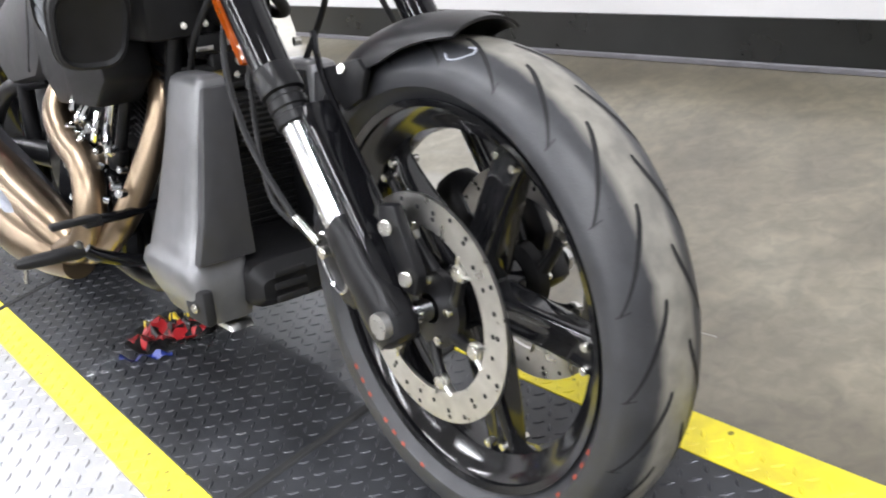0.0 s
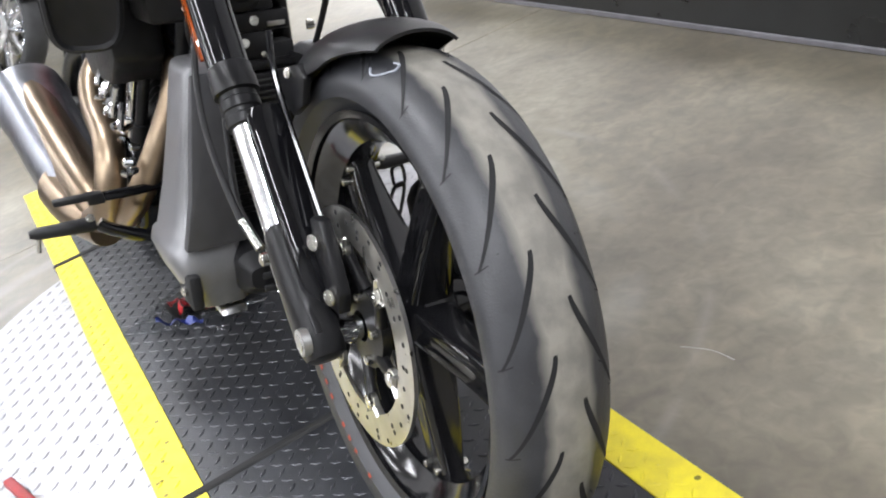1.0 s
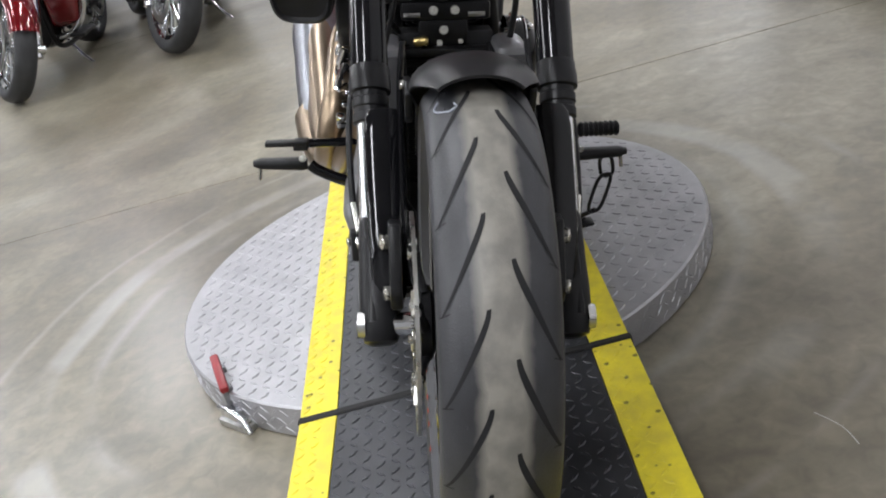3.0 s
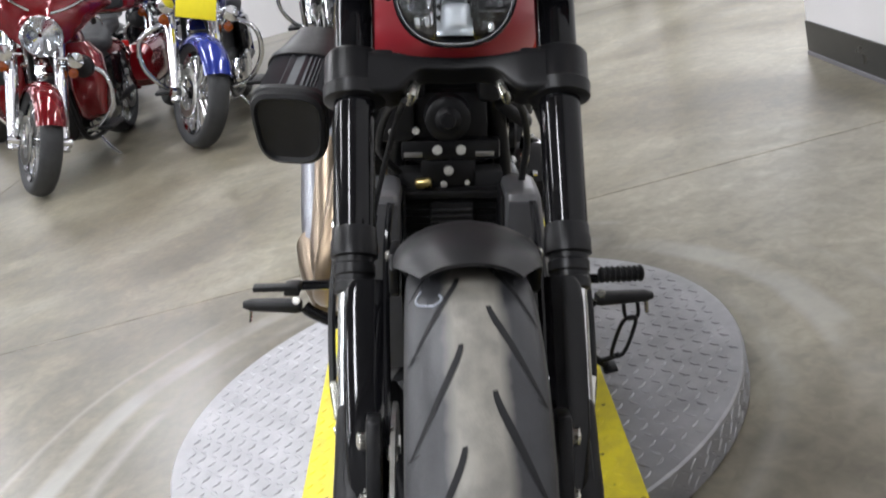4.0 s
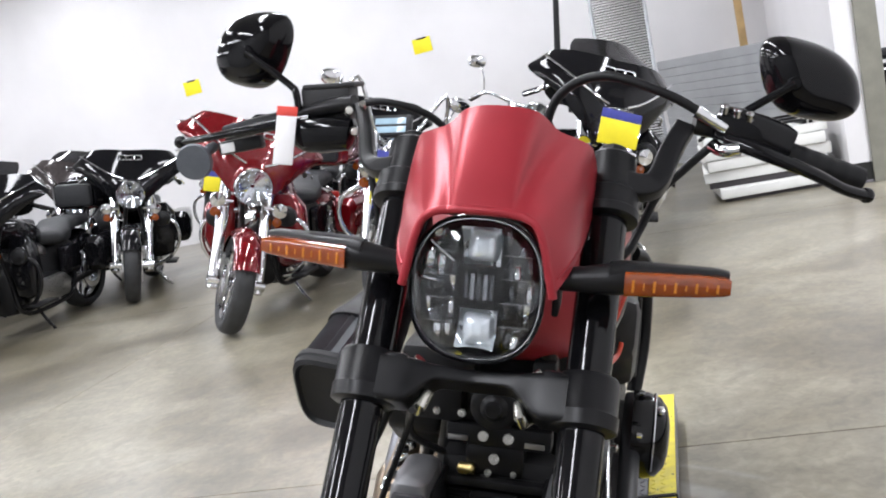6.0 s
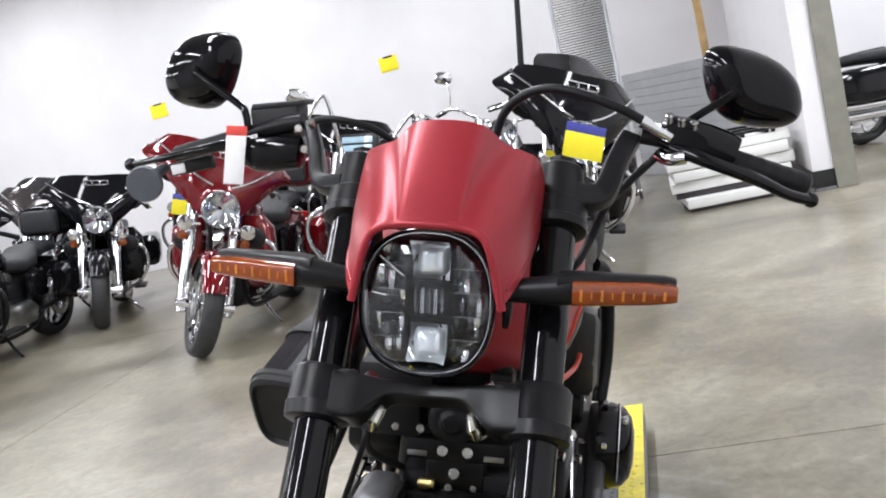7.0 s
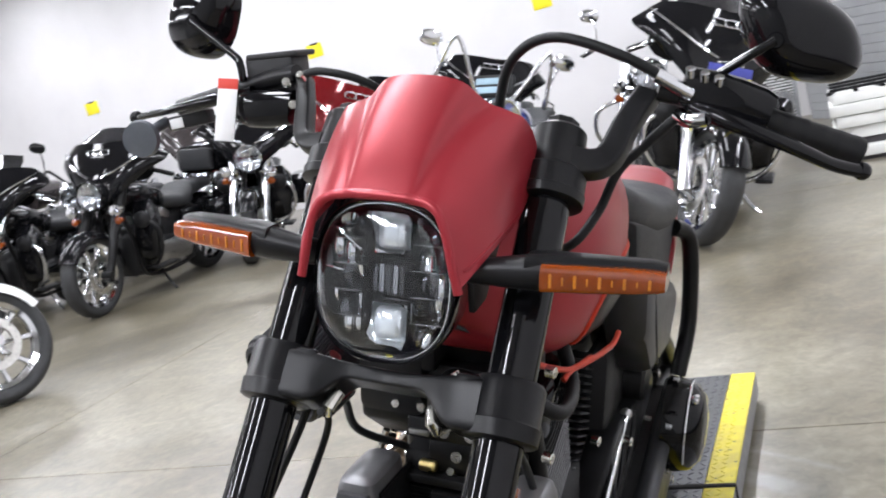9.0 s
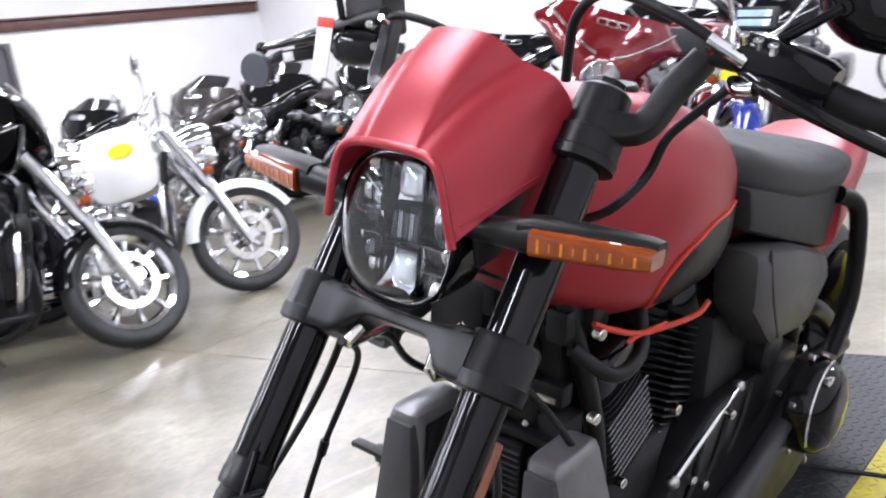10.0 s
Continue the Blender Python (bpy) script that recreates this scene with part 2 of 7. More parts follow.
def concrete():
    m = bpy.data.materials.new("polished_concrete")
    m.use_nodes = True
    nt = m.node_tree
    b = nt.nodes["Principled BSDF"]
    tc = nt.nodes.new("ShaderNodeTexCoord")

    def tex(s, d, dist=0.0):
        n = nt.nodes.new("ShaderNodeTexNoise")
        n.inputs["Scale"].default_value, n.inputs["Detail"].default_value, n.inputs["Distortion"].default_value = s, d, dist
        nt.links.new(tc.outputs["Object"], n.inputs["Vector"])
        return n
    big, mid, fine = tex(0.9, 6, 0.6), tex(6, 8, 1.2), tex(160, 3)
    r = nt.nodes.new("ShaderNodeValToRGB")
    e = r.color_ramp.elements
    e[0].position, e[0].color = 0.37, (0.118, 0.102, 0.071, 1)
    e[1].position, e[1].color = 0.64, (0.245, 0.223, 0.17, 1)
    r.color_ramp.elements.new(0.5).color = (0.172, 0.152, 0.109, 1)
    nt.links.new(big.outputs["Fac"], r.inputs["Fac"])
    r2 = nt.nodes.new("ShaderNodeMapRange")
    r2.inputs["From Min"].default_value, r2.inputs["From Max"].default_value = 0.3, 0.7
    r2.inputs["To Min"].default_value, r2.inputs["To Max"].default_value = 0.76, 1.24
    nt.links.new(mid.outputs["Fac"], r2.inputs["Value"])
    mx = nt.nodes.new("ShaderNodeMix")
    mx.data_type, mx.blend_type = "RGBA", "MULTIPLY"
    mx.inputs["Factor"].default_value = 1.0
    nt.links.new(r.outputs["Color"], mx.inputs["A"])
    nt.links.new(r2.outputs["Result"], mx.inputs["B"])
    # small blotches
    r3 = nt.nodes.new("ShaderNodeMapRange")
    r3.inputs["From Min"].default_value, r3.inputs["From Max"].default_value = 0.35, 0.65
    r3.inputs["To Min"].default_value, r3.inputs["To Max"].default_value = 0.88, 1.12
    nt.links.new(tex(28, 6, 0.8).outputs["Fac"], r3.inputs["Value"])
    mx2 = nt.nodes.new("ShaderNodeMix")
    mx2.data_type, mx2.blend_type = "RGBA", "MULTIPLY"
    mx2.inputs["Factor"].default_value = 1.0
    nt.links.new(mx.outputs["Result"], mx2.inputs["A"])
    nt.links.new(r3.outputs["Result"], mx2.inputs["B"])
    mx = mx2
    # pale scuff rings left by wheels round the turntable
    dist = nt.nodes.new("ShaderNodeVectorMath")
    dist.operation = "DISTANCE"
    dist.inputs[1].default_value = (-1.0, -0.12, 0.0)
    warp = nt.nodes.new("ShaderNodeVectorMath")
    warp.operation = "MULTIPLY_ADD"
    warp.inputs[1].default_value = (0.12, 0.12, 0.0)
    nt.links.new(tex(1.3, 2).outputs["Color"], warp.inputs[0])
    nt.links.new(tc.outputs["Object"], warp.inputs[2])
    nt.links.new(warp.outputs[0], dist.inputs[0])
    ring = nt.nodes.new("ShaderNodeValToRGB")
    re_ = ring.color_ramp.elements
    re_[0].position, re_[0].color = 0.0, (0, 0, 0, 1)
    re_[1].position, re_[1].color = 1.0, (0, 0, 0, 1)
    for q, c in ((0.395, 0.0), (0.41, 0.6), (0.43, 0.1), (0.46, 0.05), (0.475, 0.9), (0.5, 0.7), (0.515, 0.05), (0.56, 0.0), (0.57, 0.5), (0.58, 0.0)):
        ring.color_ramp.elements.new(q).color = (c, c, c, 1)
    half = nt.nodes.new("ShaderNodeMath")
    half.operation = "MULTIPLY"
    half.inputs[1].default_value = 0.5
    nt.links.new(dist.outputs["Value"], half.inputs[0])
    nt.links.new(half.outputs[0], ring.inputs["Fac"])
    patchy = nt.nodes.new("ShaderNodeMapRange")
    patchy.inputs["From Min"].default_value, patchy.inputs["From Max"].default_value = 0.42, 0.62
    patchy.inputs["To Max"].default_value = 0.6
    nt.links.new(tex(2.2, 5, 0.5).outputs["Fac"], patchy.inputs["Value"])
    amt = nt.nodes.new("ShaderNodeMath")
    amt.operation = "MULTIPLY"
    nt.links.new(ring.outputs["Color"], amt.inputs[0])
    nt.links.new(patchy.outputs["Result"], amt.inputs[1])
    sc = nt.nodes.new("ShaderNodeMix")
    sc.data_type = "RGBA"
    sc.inputs["B"].default_value = (0.4, 0.39, 0.36, 1)
    nt.links.new(amt.outputs[0], sc.inputs["Factor"])
    nt.links.new(mx.outputs["Result"], sc.inputs["A"])
    # dark specks and stains
    vor = nt.nodes.new("ShaderNodeTexVoronoi")
    vor.inputs["Scale"].default_value = 3.0
    nt.links.new(tc.outputs["Object"], vor.inputs["Vector"])
    spk = nt.nodes.new("ShaderNodeMapRange")
    spk.inputs["From Min"].default_value, spk.inputs["From Max"].default_value = 0.02, 0.05
    spk.inputs["To Min"].default_value, spk.inputs["To Max"].default_value = 0.6, 1.0
    nt.links.new(vor.outputs["Distance"], spk.inputs["Value"])
    sm = nt.nodes.new("ShaderNodeMix")
    sm.data_type, sm.blend_type = "RGBA", "MULTIPLY"
    sm.inputs["Factor"].default_value = 1.0
    nt.links.new(sc.outputs["Result"], sm.inputs["A"])
    nt.links.new(spk.outputs["Result"], sm.inputs["B"])
    nt.links.new(sm.outputs["Result"], b.inputs["Base Color"])
    rr = nt.nodes.new("ShaderNodeMapRange")
    rr.inputs["To Min"].default_value, rr.inputs["To Max"].default_value = 0.3, 0.46
    nt.links.new(mid.outputs["Fac"], rr.inputs["Value"])
    nt.links.new(rr.outputs["Result"], b.inputs["Roughness"])
    b.inputs["Coat Weight"].default_value = 0.6
    b.inputs["Coat Roughness"].default_value = 0.25
    bp = nt.nodes.new("ShaderNodeBump")
    bp.inputs["Strength"].default_value, bp.inputs["Distance"].default_value = 0.08, 0.002
    nt.links.new(fine.outputs["Fac"], bp.inputs["Height"])
    nt.links.new(bp.outputs["Normal"], b.inputs["Normal"])
    return m


CONCRETE = concrete()
X0, X1, Y0, Y1 = -11.0, 4.2, -12.05, 1.68
WT = 0.3
WALL_H = CEILING
BAND = 0.155


def slab(name, x0, x1, y0, y1, z0, z1, mat, label, cat, bevel=0.0):
    bm = bmesh.new()
    box(bm, (x1 - x0, y1 - y0, z1 - z0), ((x0 + x1) / 2, (y0 + y1) / 2, (z0 + z1) / 2), bevel)
    return tagged(part(name, bm, mat, smooth=False), label, cat, kind="structure")


# floor, cut by sawn joints
JX, JY = (-2.24, -6.2, 1.9), (-3.1,)
FX = [-13.0] + sorted(JX) + [5.2]
FY = [-13.0, JY[0], 8.0]
bm = bmesh.new()
g = 0.0025
for xa, xb in zip(FX, FX[1:]):
    for ya, yb in zip(FY, FY[1:]):
        box(bm, (xb - xa - 2 * g, yb - ya - 2 * g, 0.1), ((xa + xb) / 2, (ya + yb) / 2, -0.05), 0.0015, seg=1)
box(bm, (18.2, 21.0, 0.1), (-3.9, -2.5, -0.108))
tagged(part("floor", bm, CONCRETE, smooth=False), "polished grey-brown concrete floor with sawn joints", "floor", kind="structure")

slab("ceiling", -13.0, 5.2, -13.0, 8.0, CEILING, CEILING + 0.2, CEIL_PAINT, "plain grey painted ceiling", "ceiling")


def banded_wall(name, x0, x1, y0, y1, face, label):
    """A white wall with a black band along its foot. face: the sides that show the band."""
    w = slab(name, x0, x1, y0, y1, 0.0, WALL_H, WALL_WHITE, label, "wall")
    for d in face:
        bm = bmesh.new()
        t = 0.008
        if d == "-y":
            box(bm, (x1 - x0, t, BAND), ((x0 + x1) / 2, y0 - t / 2, BAND / 2))
        elif d == "+x":
            box(bm, (t, y1 - y0, BAND), (x1 + t / 2, (y0 + y1) / 2, BAND / 2))
        elif d == "-x":
            box(bm, (t, y1 - y0, BAND), (x0 - t / 2, (y0 + y1) / 2, BAND / 2))
        part("baseboard", bm, WALL_BLACK, w, "black painted band along the foot")
        bm = bmesh.new()
        t, h = 0.014, 0.02
        if d == "-y":
            box(bm, (x1 - x0, t, h), ((x0 + x1) / 2, y0 - t / 2, h / 2), 0.003, seg=1)
        else:
            q = 1 if d == "+x" else -1
            box(bm, (t, y1 - y0, h), ((x1 if q > 0 else x0) + q * t / 2, (y0 + y1) / 2, h / 2), 0.003, seg=1)
        part("floor_strip", bm, STRIP_GREY, w, "narrow grey strip at the floor")
    return w


banded_wall("wall_north", -3.37, X1, Y1, Y1 + WT, ("-y", "-x"), "white wall with a black band along its foot")
banded_wall("wall_pier", X0, -6.95, Y1, Y1 + WT, ("+x", "-y"), "white wall end with a black painted foot")
slab("trim_pier", -6.95, -6.915, 1.835, 1.99, 0.0, 3.0, TRACK_OLIVE, "olive-grey painted steel door track on the wall end", "trim", 0.004)
slab("wall_west", X0 - WT, X0, Y0 - WT, 8.0, 0, WALL_H, WALL_WHITE, "long off-white wall behind the parked motorcycles", "wall")
slab("wall_south", X0, X1 + WT, Y0 - WT, Y0, 0, WALL_H, WALL_WHITE, "white side wall behind parked motorcycles", "wall")
# Unseen wall, kept grey so the gloss black reflects a darker side.
slab("wall_east", X1, X1 + WT, Y0, Y1 + WT, 0, WALL_H, WALL_GREY, "unseen plain grey wall added to close the room and darken reflections", "wall")
slab("wall_far", X0, X1, 6.6, 6.9, 0, WALL_H, WALL_WHITE, "plain wall of the neighbouring room", "wall")
slab("wall_far_east", X1 - 0.3, X1, Y1 + WT, 6.6, 0, WALL_H, WALL_WHITE, "plain side wall of the neighbouring room", "wall")

TUBE_GLOW = glow("light_diffuser", (1.0, 0.97, 0.93), 6.0)
LAMP_WHITE = material("lamp_housing_paint", (0.8, 0.8, 0.8), 0.4, bump=0.0)
first = None
for lx, ly in LIGHTS:
    if first is None:
        first = thing("ceiling_light", pose(lx, ly, CEILING), "long white fluorescent fixture on the ceiling", "ceiling light", "ceiling lights")
        bm = bmesh.new()
        box(bm, (LIGHT_L + 0.04, LIGHT_W + 0.04, 0.08), (0, 0, -0.04), 0.005)
        part("housing", bm, LAMP_WHITE, first)
        bm = bmesh.new()
        box(bm, (LIGHT_L, LIGHT_W, 0.03), (0, 0, -0.097), 0.01)
        part("diffuser", bm, TUBE_GLOW, first)
    else:
        copy_thing(first, pose(lx, ly, CEILING))

# ---- the turntable and the drive-on plate ----
DISC_Z, PLATE_Z = 0.078, 0.09
DISC_C, DISC_R = V((-1.05, -0.085, 0)), 0.66
PLATE_ROT = radians(-0.6)
PM = Matrix.Translation((-0.405, -0.077, 0)) @ Matrix.Rotation(PLATE_ROT, 4, "Z")
SILVER_PLATE = material("silver_tread_plate", (0.43, 0.43, 0.445), 0.46, 0.75, var=0.12, scale=14, bump=0.1, fine=200)
DARK_PLATE = material("black_tread_plate", (0.042, 0.044, 0.049), 0.36, 0.4, var=0.3, scale=9, bump=0.15, fine=300)
WORN_PLATE = material("worn_raised_tread", (0.058, 0.06, 0.068), 0.38, 0.6, var=0.3, scale=9, bump=0.05)
GREY_STEEL = material("grey_steel_edge", (0.3, 0.3, 0.31), 0.45, 0.7, var=0.25, scale=30, bump=0.1)
GAP = material("seam_rubber", (0.008, 0.008, 0.008), 0.8, bump=0.0)


def tread(bm, x0, x1, y0, y1, z, pitch=0.026, keep=None, mi=0, h=0.0016):
    """Raised lozenges in the two-way pattern of tread plate."""
    nx, ny = int((x1 - x0) / pitch), int((y1 - y0) / pitch)
    L, Wd = pitch * 0.46, pitch * 0.15
    for i in range(nx):
        for j in range(ny):
            cx, cy = x0 + (i + 0.5) * pitch, y0 + (j + 0.5) * pitch
            if keep and not keep(cx, cy):
                continue
            a = radians(45 if (i + j) % 2 else -45)
            ca, sa = math.cos(a), math.sin(a)
            base = [(-L, 0), (0, -Wd), (L, 0), (0, Wd)]
            lo = [bm.verts.new((cx + u * ca - v * sa, cy + u * sa + v * ca, z)) for u, v in base]
            hi = [bm.verts.new((cx + 0.55 * u * ca - 0.45 * v * sa, cy + 0.55 * u * sa + 0.45 * v * ca, z + h)) for u, v in base]
            for k in range(4):
                bm.faces.new((lo[k], lo[(k + 1) % 4], hi[(k + 1) % 4], hi[k])).material_index = mi
            bm.faces.new(hi).material_index = mi


table = thing("turntable", Matrix.Translation(DISC_C), "round silver tread-plate turntable on the concrete floor", "turntable")
bm = bmesh.new()
lathe(bm, [(0.0, 0.0), (DISC_R - 0.01, 0.0), (DISC_R, 0.004), (DISC_R, DISC_Z - 0.004), (DISC_R - 0.004, DISC_Z), (0.0, DISC_Z)], 96, axis="z")
part("disc", bm, SILVER_PLATE, table)
bm = bmesh.new()
tread(bm, -DISC_R, DISC_R, -DISC_R, DISC_R, DISC_Z, 0.03, lambda x, y: x * x + y * y < (DISC_R - 0.02) ** 2 and abs(y) > 0.25, h=0.0018)
tagged(part("raised_tread", bm, SILVER_PLATE, table), kind="stuff")
bm = bmesh.new()
for i in range(150):
    a0 = 2 * math.pi * i / 150
    for k, zz in enumerate((0.018, 0.039, 0.06)):
        a = a0 + (k % 2) * 0.02
        s = 1 if (i + k) % 2 else -1
        q = []
        for u, w in ((-0.011, -0.008 * s), (0.0, 0.003), (0.011, 0.008 * s), (0.0, -0.003)):
            aa = a + u / DISC_R
            q.append((aa, zz + w))
        lo = [bm.verts.new((DISC_R * math.cos(t), DISC_R * math.sin(t), z)) for t, z in q]
        m0 = (sum(t for t, z in q) / 4, zz)
        hi = [bm.verts.new(((DISC_R + 0.0016) * math.cos(m0[0] + (t - m0[0]) * 0.6), (DISC_R + 0.0016) * math.sin(m0[0] + (t - m0[0]) * 0.6), zz + (z - zz) * 0.6)) for t, z in q]
        for n in range(4):
            bm.faces.new((lo[n], lo[(n + 1) % 4], hi[(n + 1) % 4], hi[n]))
        bm.faces.new(hi)
tagged(part("rim_tread", bm, SILVER_PLATE, table), kind="stuff")

PW, YW = 0.323, 0.0745
plate = thing("drive_on_plate", PM, "long black tread plate with yellow edges laid over the turntable", "drive-on plate")
SEAMS = [-2.1, -1.3, 0.0, 1.0]
for xa, xb in zip(SEAMS, SEAMS[1:]):
    # the front piece slopes up a little from its joint
    tilt = Matrix.Translation((0, 0, PLATE_Z)) @ Matrix.Rotation(radians(-0.6 if xa >= 0 else 0.0), 4, "Z") @ Matrix.Rotation(radians(-2.0 if xa >= 0 else 0.0), 4, "Y") @ Matrix.Translation((0, 0, -PLATE_Z))
    bm = bmesh.new()
    box(bm, (xb - xa - 0.008, 2 * (PW - YW), PLATE_Z - 0.02), ((xa + xb) / 2, 0, (PLATE_Z + 0.02) / 2), 0.002, seg=1)
    part("tread_plate", bm, DARK_PLATE, plate).matrix_local = tilt
    bm = bmesh.new()
    tread(bm, xa + 0.01, xb - 0.01, -(PW - YW), PW - YW, PLATE_Z, 0.026)
    tagged(part("raised_tread", bm, WORN_PLATE, plate), kind="stuff").matrix_local = tilt
    for s in (-1, 1):
        bm = bmesh.new()
        y0, y1 = (PW - YW + 0.001, PW) if s > 0 else (-PW, -(PW - YW) - 0.001)
        part("edge_channel", box(bmesh.new(), (xb - xa - 0.008, YW, PLATE_Z - 0.024), ((xa + xb) / 2, (y0 + y1) / 2, (PLATE_Z + 0.016) / 2), 0.002, seg=1), GREY_STEEL, plate, "bare grey metal edge channel").matrix_local = tilt
        box(bm, (xb - xa - 0.008, YW, 0.0044), ((xa + xb) / 2, (y0 + y1) / 2, PLATE_Z - 0.0017), 0.001, seg=1)
        tread(bm, xa + 0.01, xb - 0.01, y0, y1, PLATE_Z + 0.0005, 0.025)
        part("yellow_edge", bm, YELLOW, plate, "yellow painted tread-plate edge strip").matrix_local = tilt
for xs in SEAMS[1:-1]:
    bm = bmesh.new()
    box(bm, (0.02, 2 * PW + 0.008, PLATE_Z - 0.01), (xs, 0, (PLATE_Z - 0.01) / 2 + 0.0145), 0.004, seg=1)
    part("seam_bar", bm, GAP, plate, "black bar in the joint of the plates")

# release handle and latch on the turntable's rim
RED_PAINT = material("red_handle_paint", (0.3, 0.012, 0.015), 0.35, var=0.15, bump=0.03)
handle = thing("release_handle", pose(-0.668, -0.599, 0.045, 0, 0, 16.6), "small straight red painted release handle at the turntable's rim", "handle")
part("grip", box(bmesh.new(), (0.148, 0.02, 0.016), (0, 0, 0.05), 0.006, rot=Matrix.Rotation(radians(4), 3, "Y")), RED_PAINT, handle)
part("bracket", box(bmesh.new(), (0.025, 0.024, 0.042), (0.05, 0.004, 0.021), 0.004), GREY_STEEL, handle)
part("bracket", box(bmesh.new(), (0.02, 0.024, 0.046), (-0.035, 0.004, 0.023), 0.004), GREY_STEEL, handle)
latch = thing("rim_latch", pose(-0.595, -0.575, 0.0, 0, 0, 46) @ Matrix.Scale(0.85, 4), "bright metal clamp latch on the turntable's rim", "latch")
part("base", box(bmesh.new(), (0.12, 0.045, 0.02), (0, 0, 0.01), 0.004), STEEL, latch)
part("body", box(bmesh.new(), (0.07, 0.035, 0.03), (-0.01, 0, 0.035), 0.008), CHROME, latch)
part("lever", tube(bmesh.new(), [(-0.05, -0.01, 0.05), (0.0, -0.015, 0.058), (0.06, -0.02, 0.045), (0.09, -0.03, 0.02)], [0.008, 0.009, 0.008, 0.006], 10, 5), CHROME, latch)
bolts("bolt", [((0.045, 0.0, 0.02), (0, 0, 1), 0.009, 0.008), ((-0.048, 0.0, 0.02), (0, 0, 1), 0.009, 0.008)], ZINC, latch)

# printed plastic bag on the plate
FILM_BAG = glass("clear_bag_film", (0.97, 0.97, 0.97), 0.08, 1.14)


def crumple(u, v, w, d, amp, z0):
    h = z0 + amp * (0.5 + 0.5 * math.sin(9 * u + 3 * v) * math.cos(7 * v - 4 * u)) + amp * 0.35 * math.sin(23 * u + 17 * v)
    return V((u * w, v * d, h * (1 - 0.8 * max(abs(u), abs(v)) ** 4) + 0.001))


bag = thing("plastic_bag", pose(-1.03, -0.125, PLATE_Z + 0.003, 0, 0, 43), "crumpled clear plastic bag with a red and yellow print", "plastic bag")
BW, BD = 0.175, 0.11
g = [[crumple(-1 + i / 13, -1 + j / 9, BW * (1 - 0.2 * (j / 18)), BD, 0.026, 0.004) + V((0, 0, 0.0014 * math.sin(31 * i + 17 * j))) for j in range(19)] for i in range(27)]
film = part("film", sheet(bmesh.new(), g), FILM_BAG, bag, "clear crumpled film")
film.visible_shadow = False


def print_patch(name, u0, u1, v0, v1, col, lift, lab="", round_off=0.45):
    g = []
    for i in range(11):
        row = []
        for j in range(9):
            a, c = -1 + i / 5, -1 + j / 4
            k = math.sqrt(max(0.0, 1 - round_off * c * c))
            u, v = (u0 + u1) / 2 + (u1 - u0) / 2 * a * k, (v0 + v1) / 2 + (v1 - v0) / 2 * c
            row.append(crumple(u, v, BW * (1 - 0.2 * (v + 1) / 2), BD, 0.026, 0.004) + V((0, 0, lift)))
        g.append(row)
    return part(name, sheet(bmesh.new(), g), col, bag, lab)


BLACK_INK, YELLOW_INK = material("black_bag_print", (0.01, 0.01, 0.01), 0.35, bump=0.0), material("yellow_bag_print", (0.8, 0.6, 0.02), 0.35, bump=0.0)
print_patch("print", -0.66, 0.7, -0.55, 0.72, BLACK_INK, 0.0015, "black edge of the print", 0.7)
print_patch("print", -0.6, 0.66, -0.45, 0.4, material("red_bag_print", (0.4, 0.015, 0.02), 0.35, bump=0.0), 0.003, "red printed oval", 0.7)
for k in range(5):
    print_patch("print", -0.52 + 0.21 * k, -0.35 + 0.21 * k, 0.42 - 0.03 * (k - 2) ** 2, 0.66 - 0.04 * (k - 2) ** 2, YELLOW_INK, 0.004, "yellow bar of the print", 0.1)
for k in range(3):
    print_patch("print", -0.3 + 0.25 * k, -0.14 + 0.25 * k, -0.1, 0.1, BLACK_INK, 0.005, "black bar of the print", 0.2)
print_patch("print", -0.5, 0.2, -0.8, -0.68, material("blue_bag_print", (0.03, 0.05, 0.25), 0.35, bump=0.0), 0.003, "blue printed strip", 0.05)

# pale scratches on the concrete
SCRATCH = material("scratched_concrete", (0.42, 0.41, 0.38), 0.6, bump=0.0)
for pts in ([(-0.17, 0.49), (-0.12, 0.515), (-0.07, 0.52)],):
    sc = thing("floor_scratch", Matrix.Translation((*pts[0], 0.0)), "short pale scratch in the concrete floor", "scratch", "floor scratches")
    part("scratch", tube(bmesh.new(), [V((x - pts[0][0], y - pts[0][1], 0.0)) for x, y in pts], 0.001, 6, 4, flat=0.6), SCRATCH, sc)

# ---- the motorcycle on the turntable ----
LEAN_DEG = -14.4
bike = thing("motorcycle", pose(0, 0, 0.439, LEAN_DEG, 0, 0), "satin red and black power cruiser leaning on its side stand", "motorcycle")
FORK_Y = 0.134
FD = V((-math.sin(radians(34.6)), 0, math.cos(radians(34.6))))   # up along the fork
FN = V((math.cos(radians(34.6)), 0, math.sin(radians(34.6))))    # ahead, square to the fork


def fk(s, y=0.0, n=0.0):
    """A point by its way up the fork, its side and its way ahead of the fork's axis."""
    return V((-0.03, y, 0)) + FD * s + FN * n


def tyre_profile(R, w, rim):
    """Outer skin of a tyre, from bead to bead."""
    pts = []
    h = w / 2
    pts.append((rim, -h * 0.62))
    pts.append((rim + 0.012, -h * 0.74))
    pts.append((rim + (R - rim) * 0.3, -h * 0.95))
    for k in range(13):
        a = -80 + 160 * k / 12
        pts.append((R - h * 0.62 + h * 0.62 * math.cos(radians(a)), h * math.sin(radians(a)) / math.sin(radians(80))))
    pts.append((rim + (R - rim) * 0.3, h * 0.95))
    pts.append((rim + 0.012, h * 0.74))
    pts.append((rim, h * 0.62))
    return pts


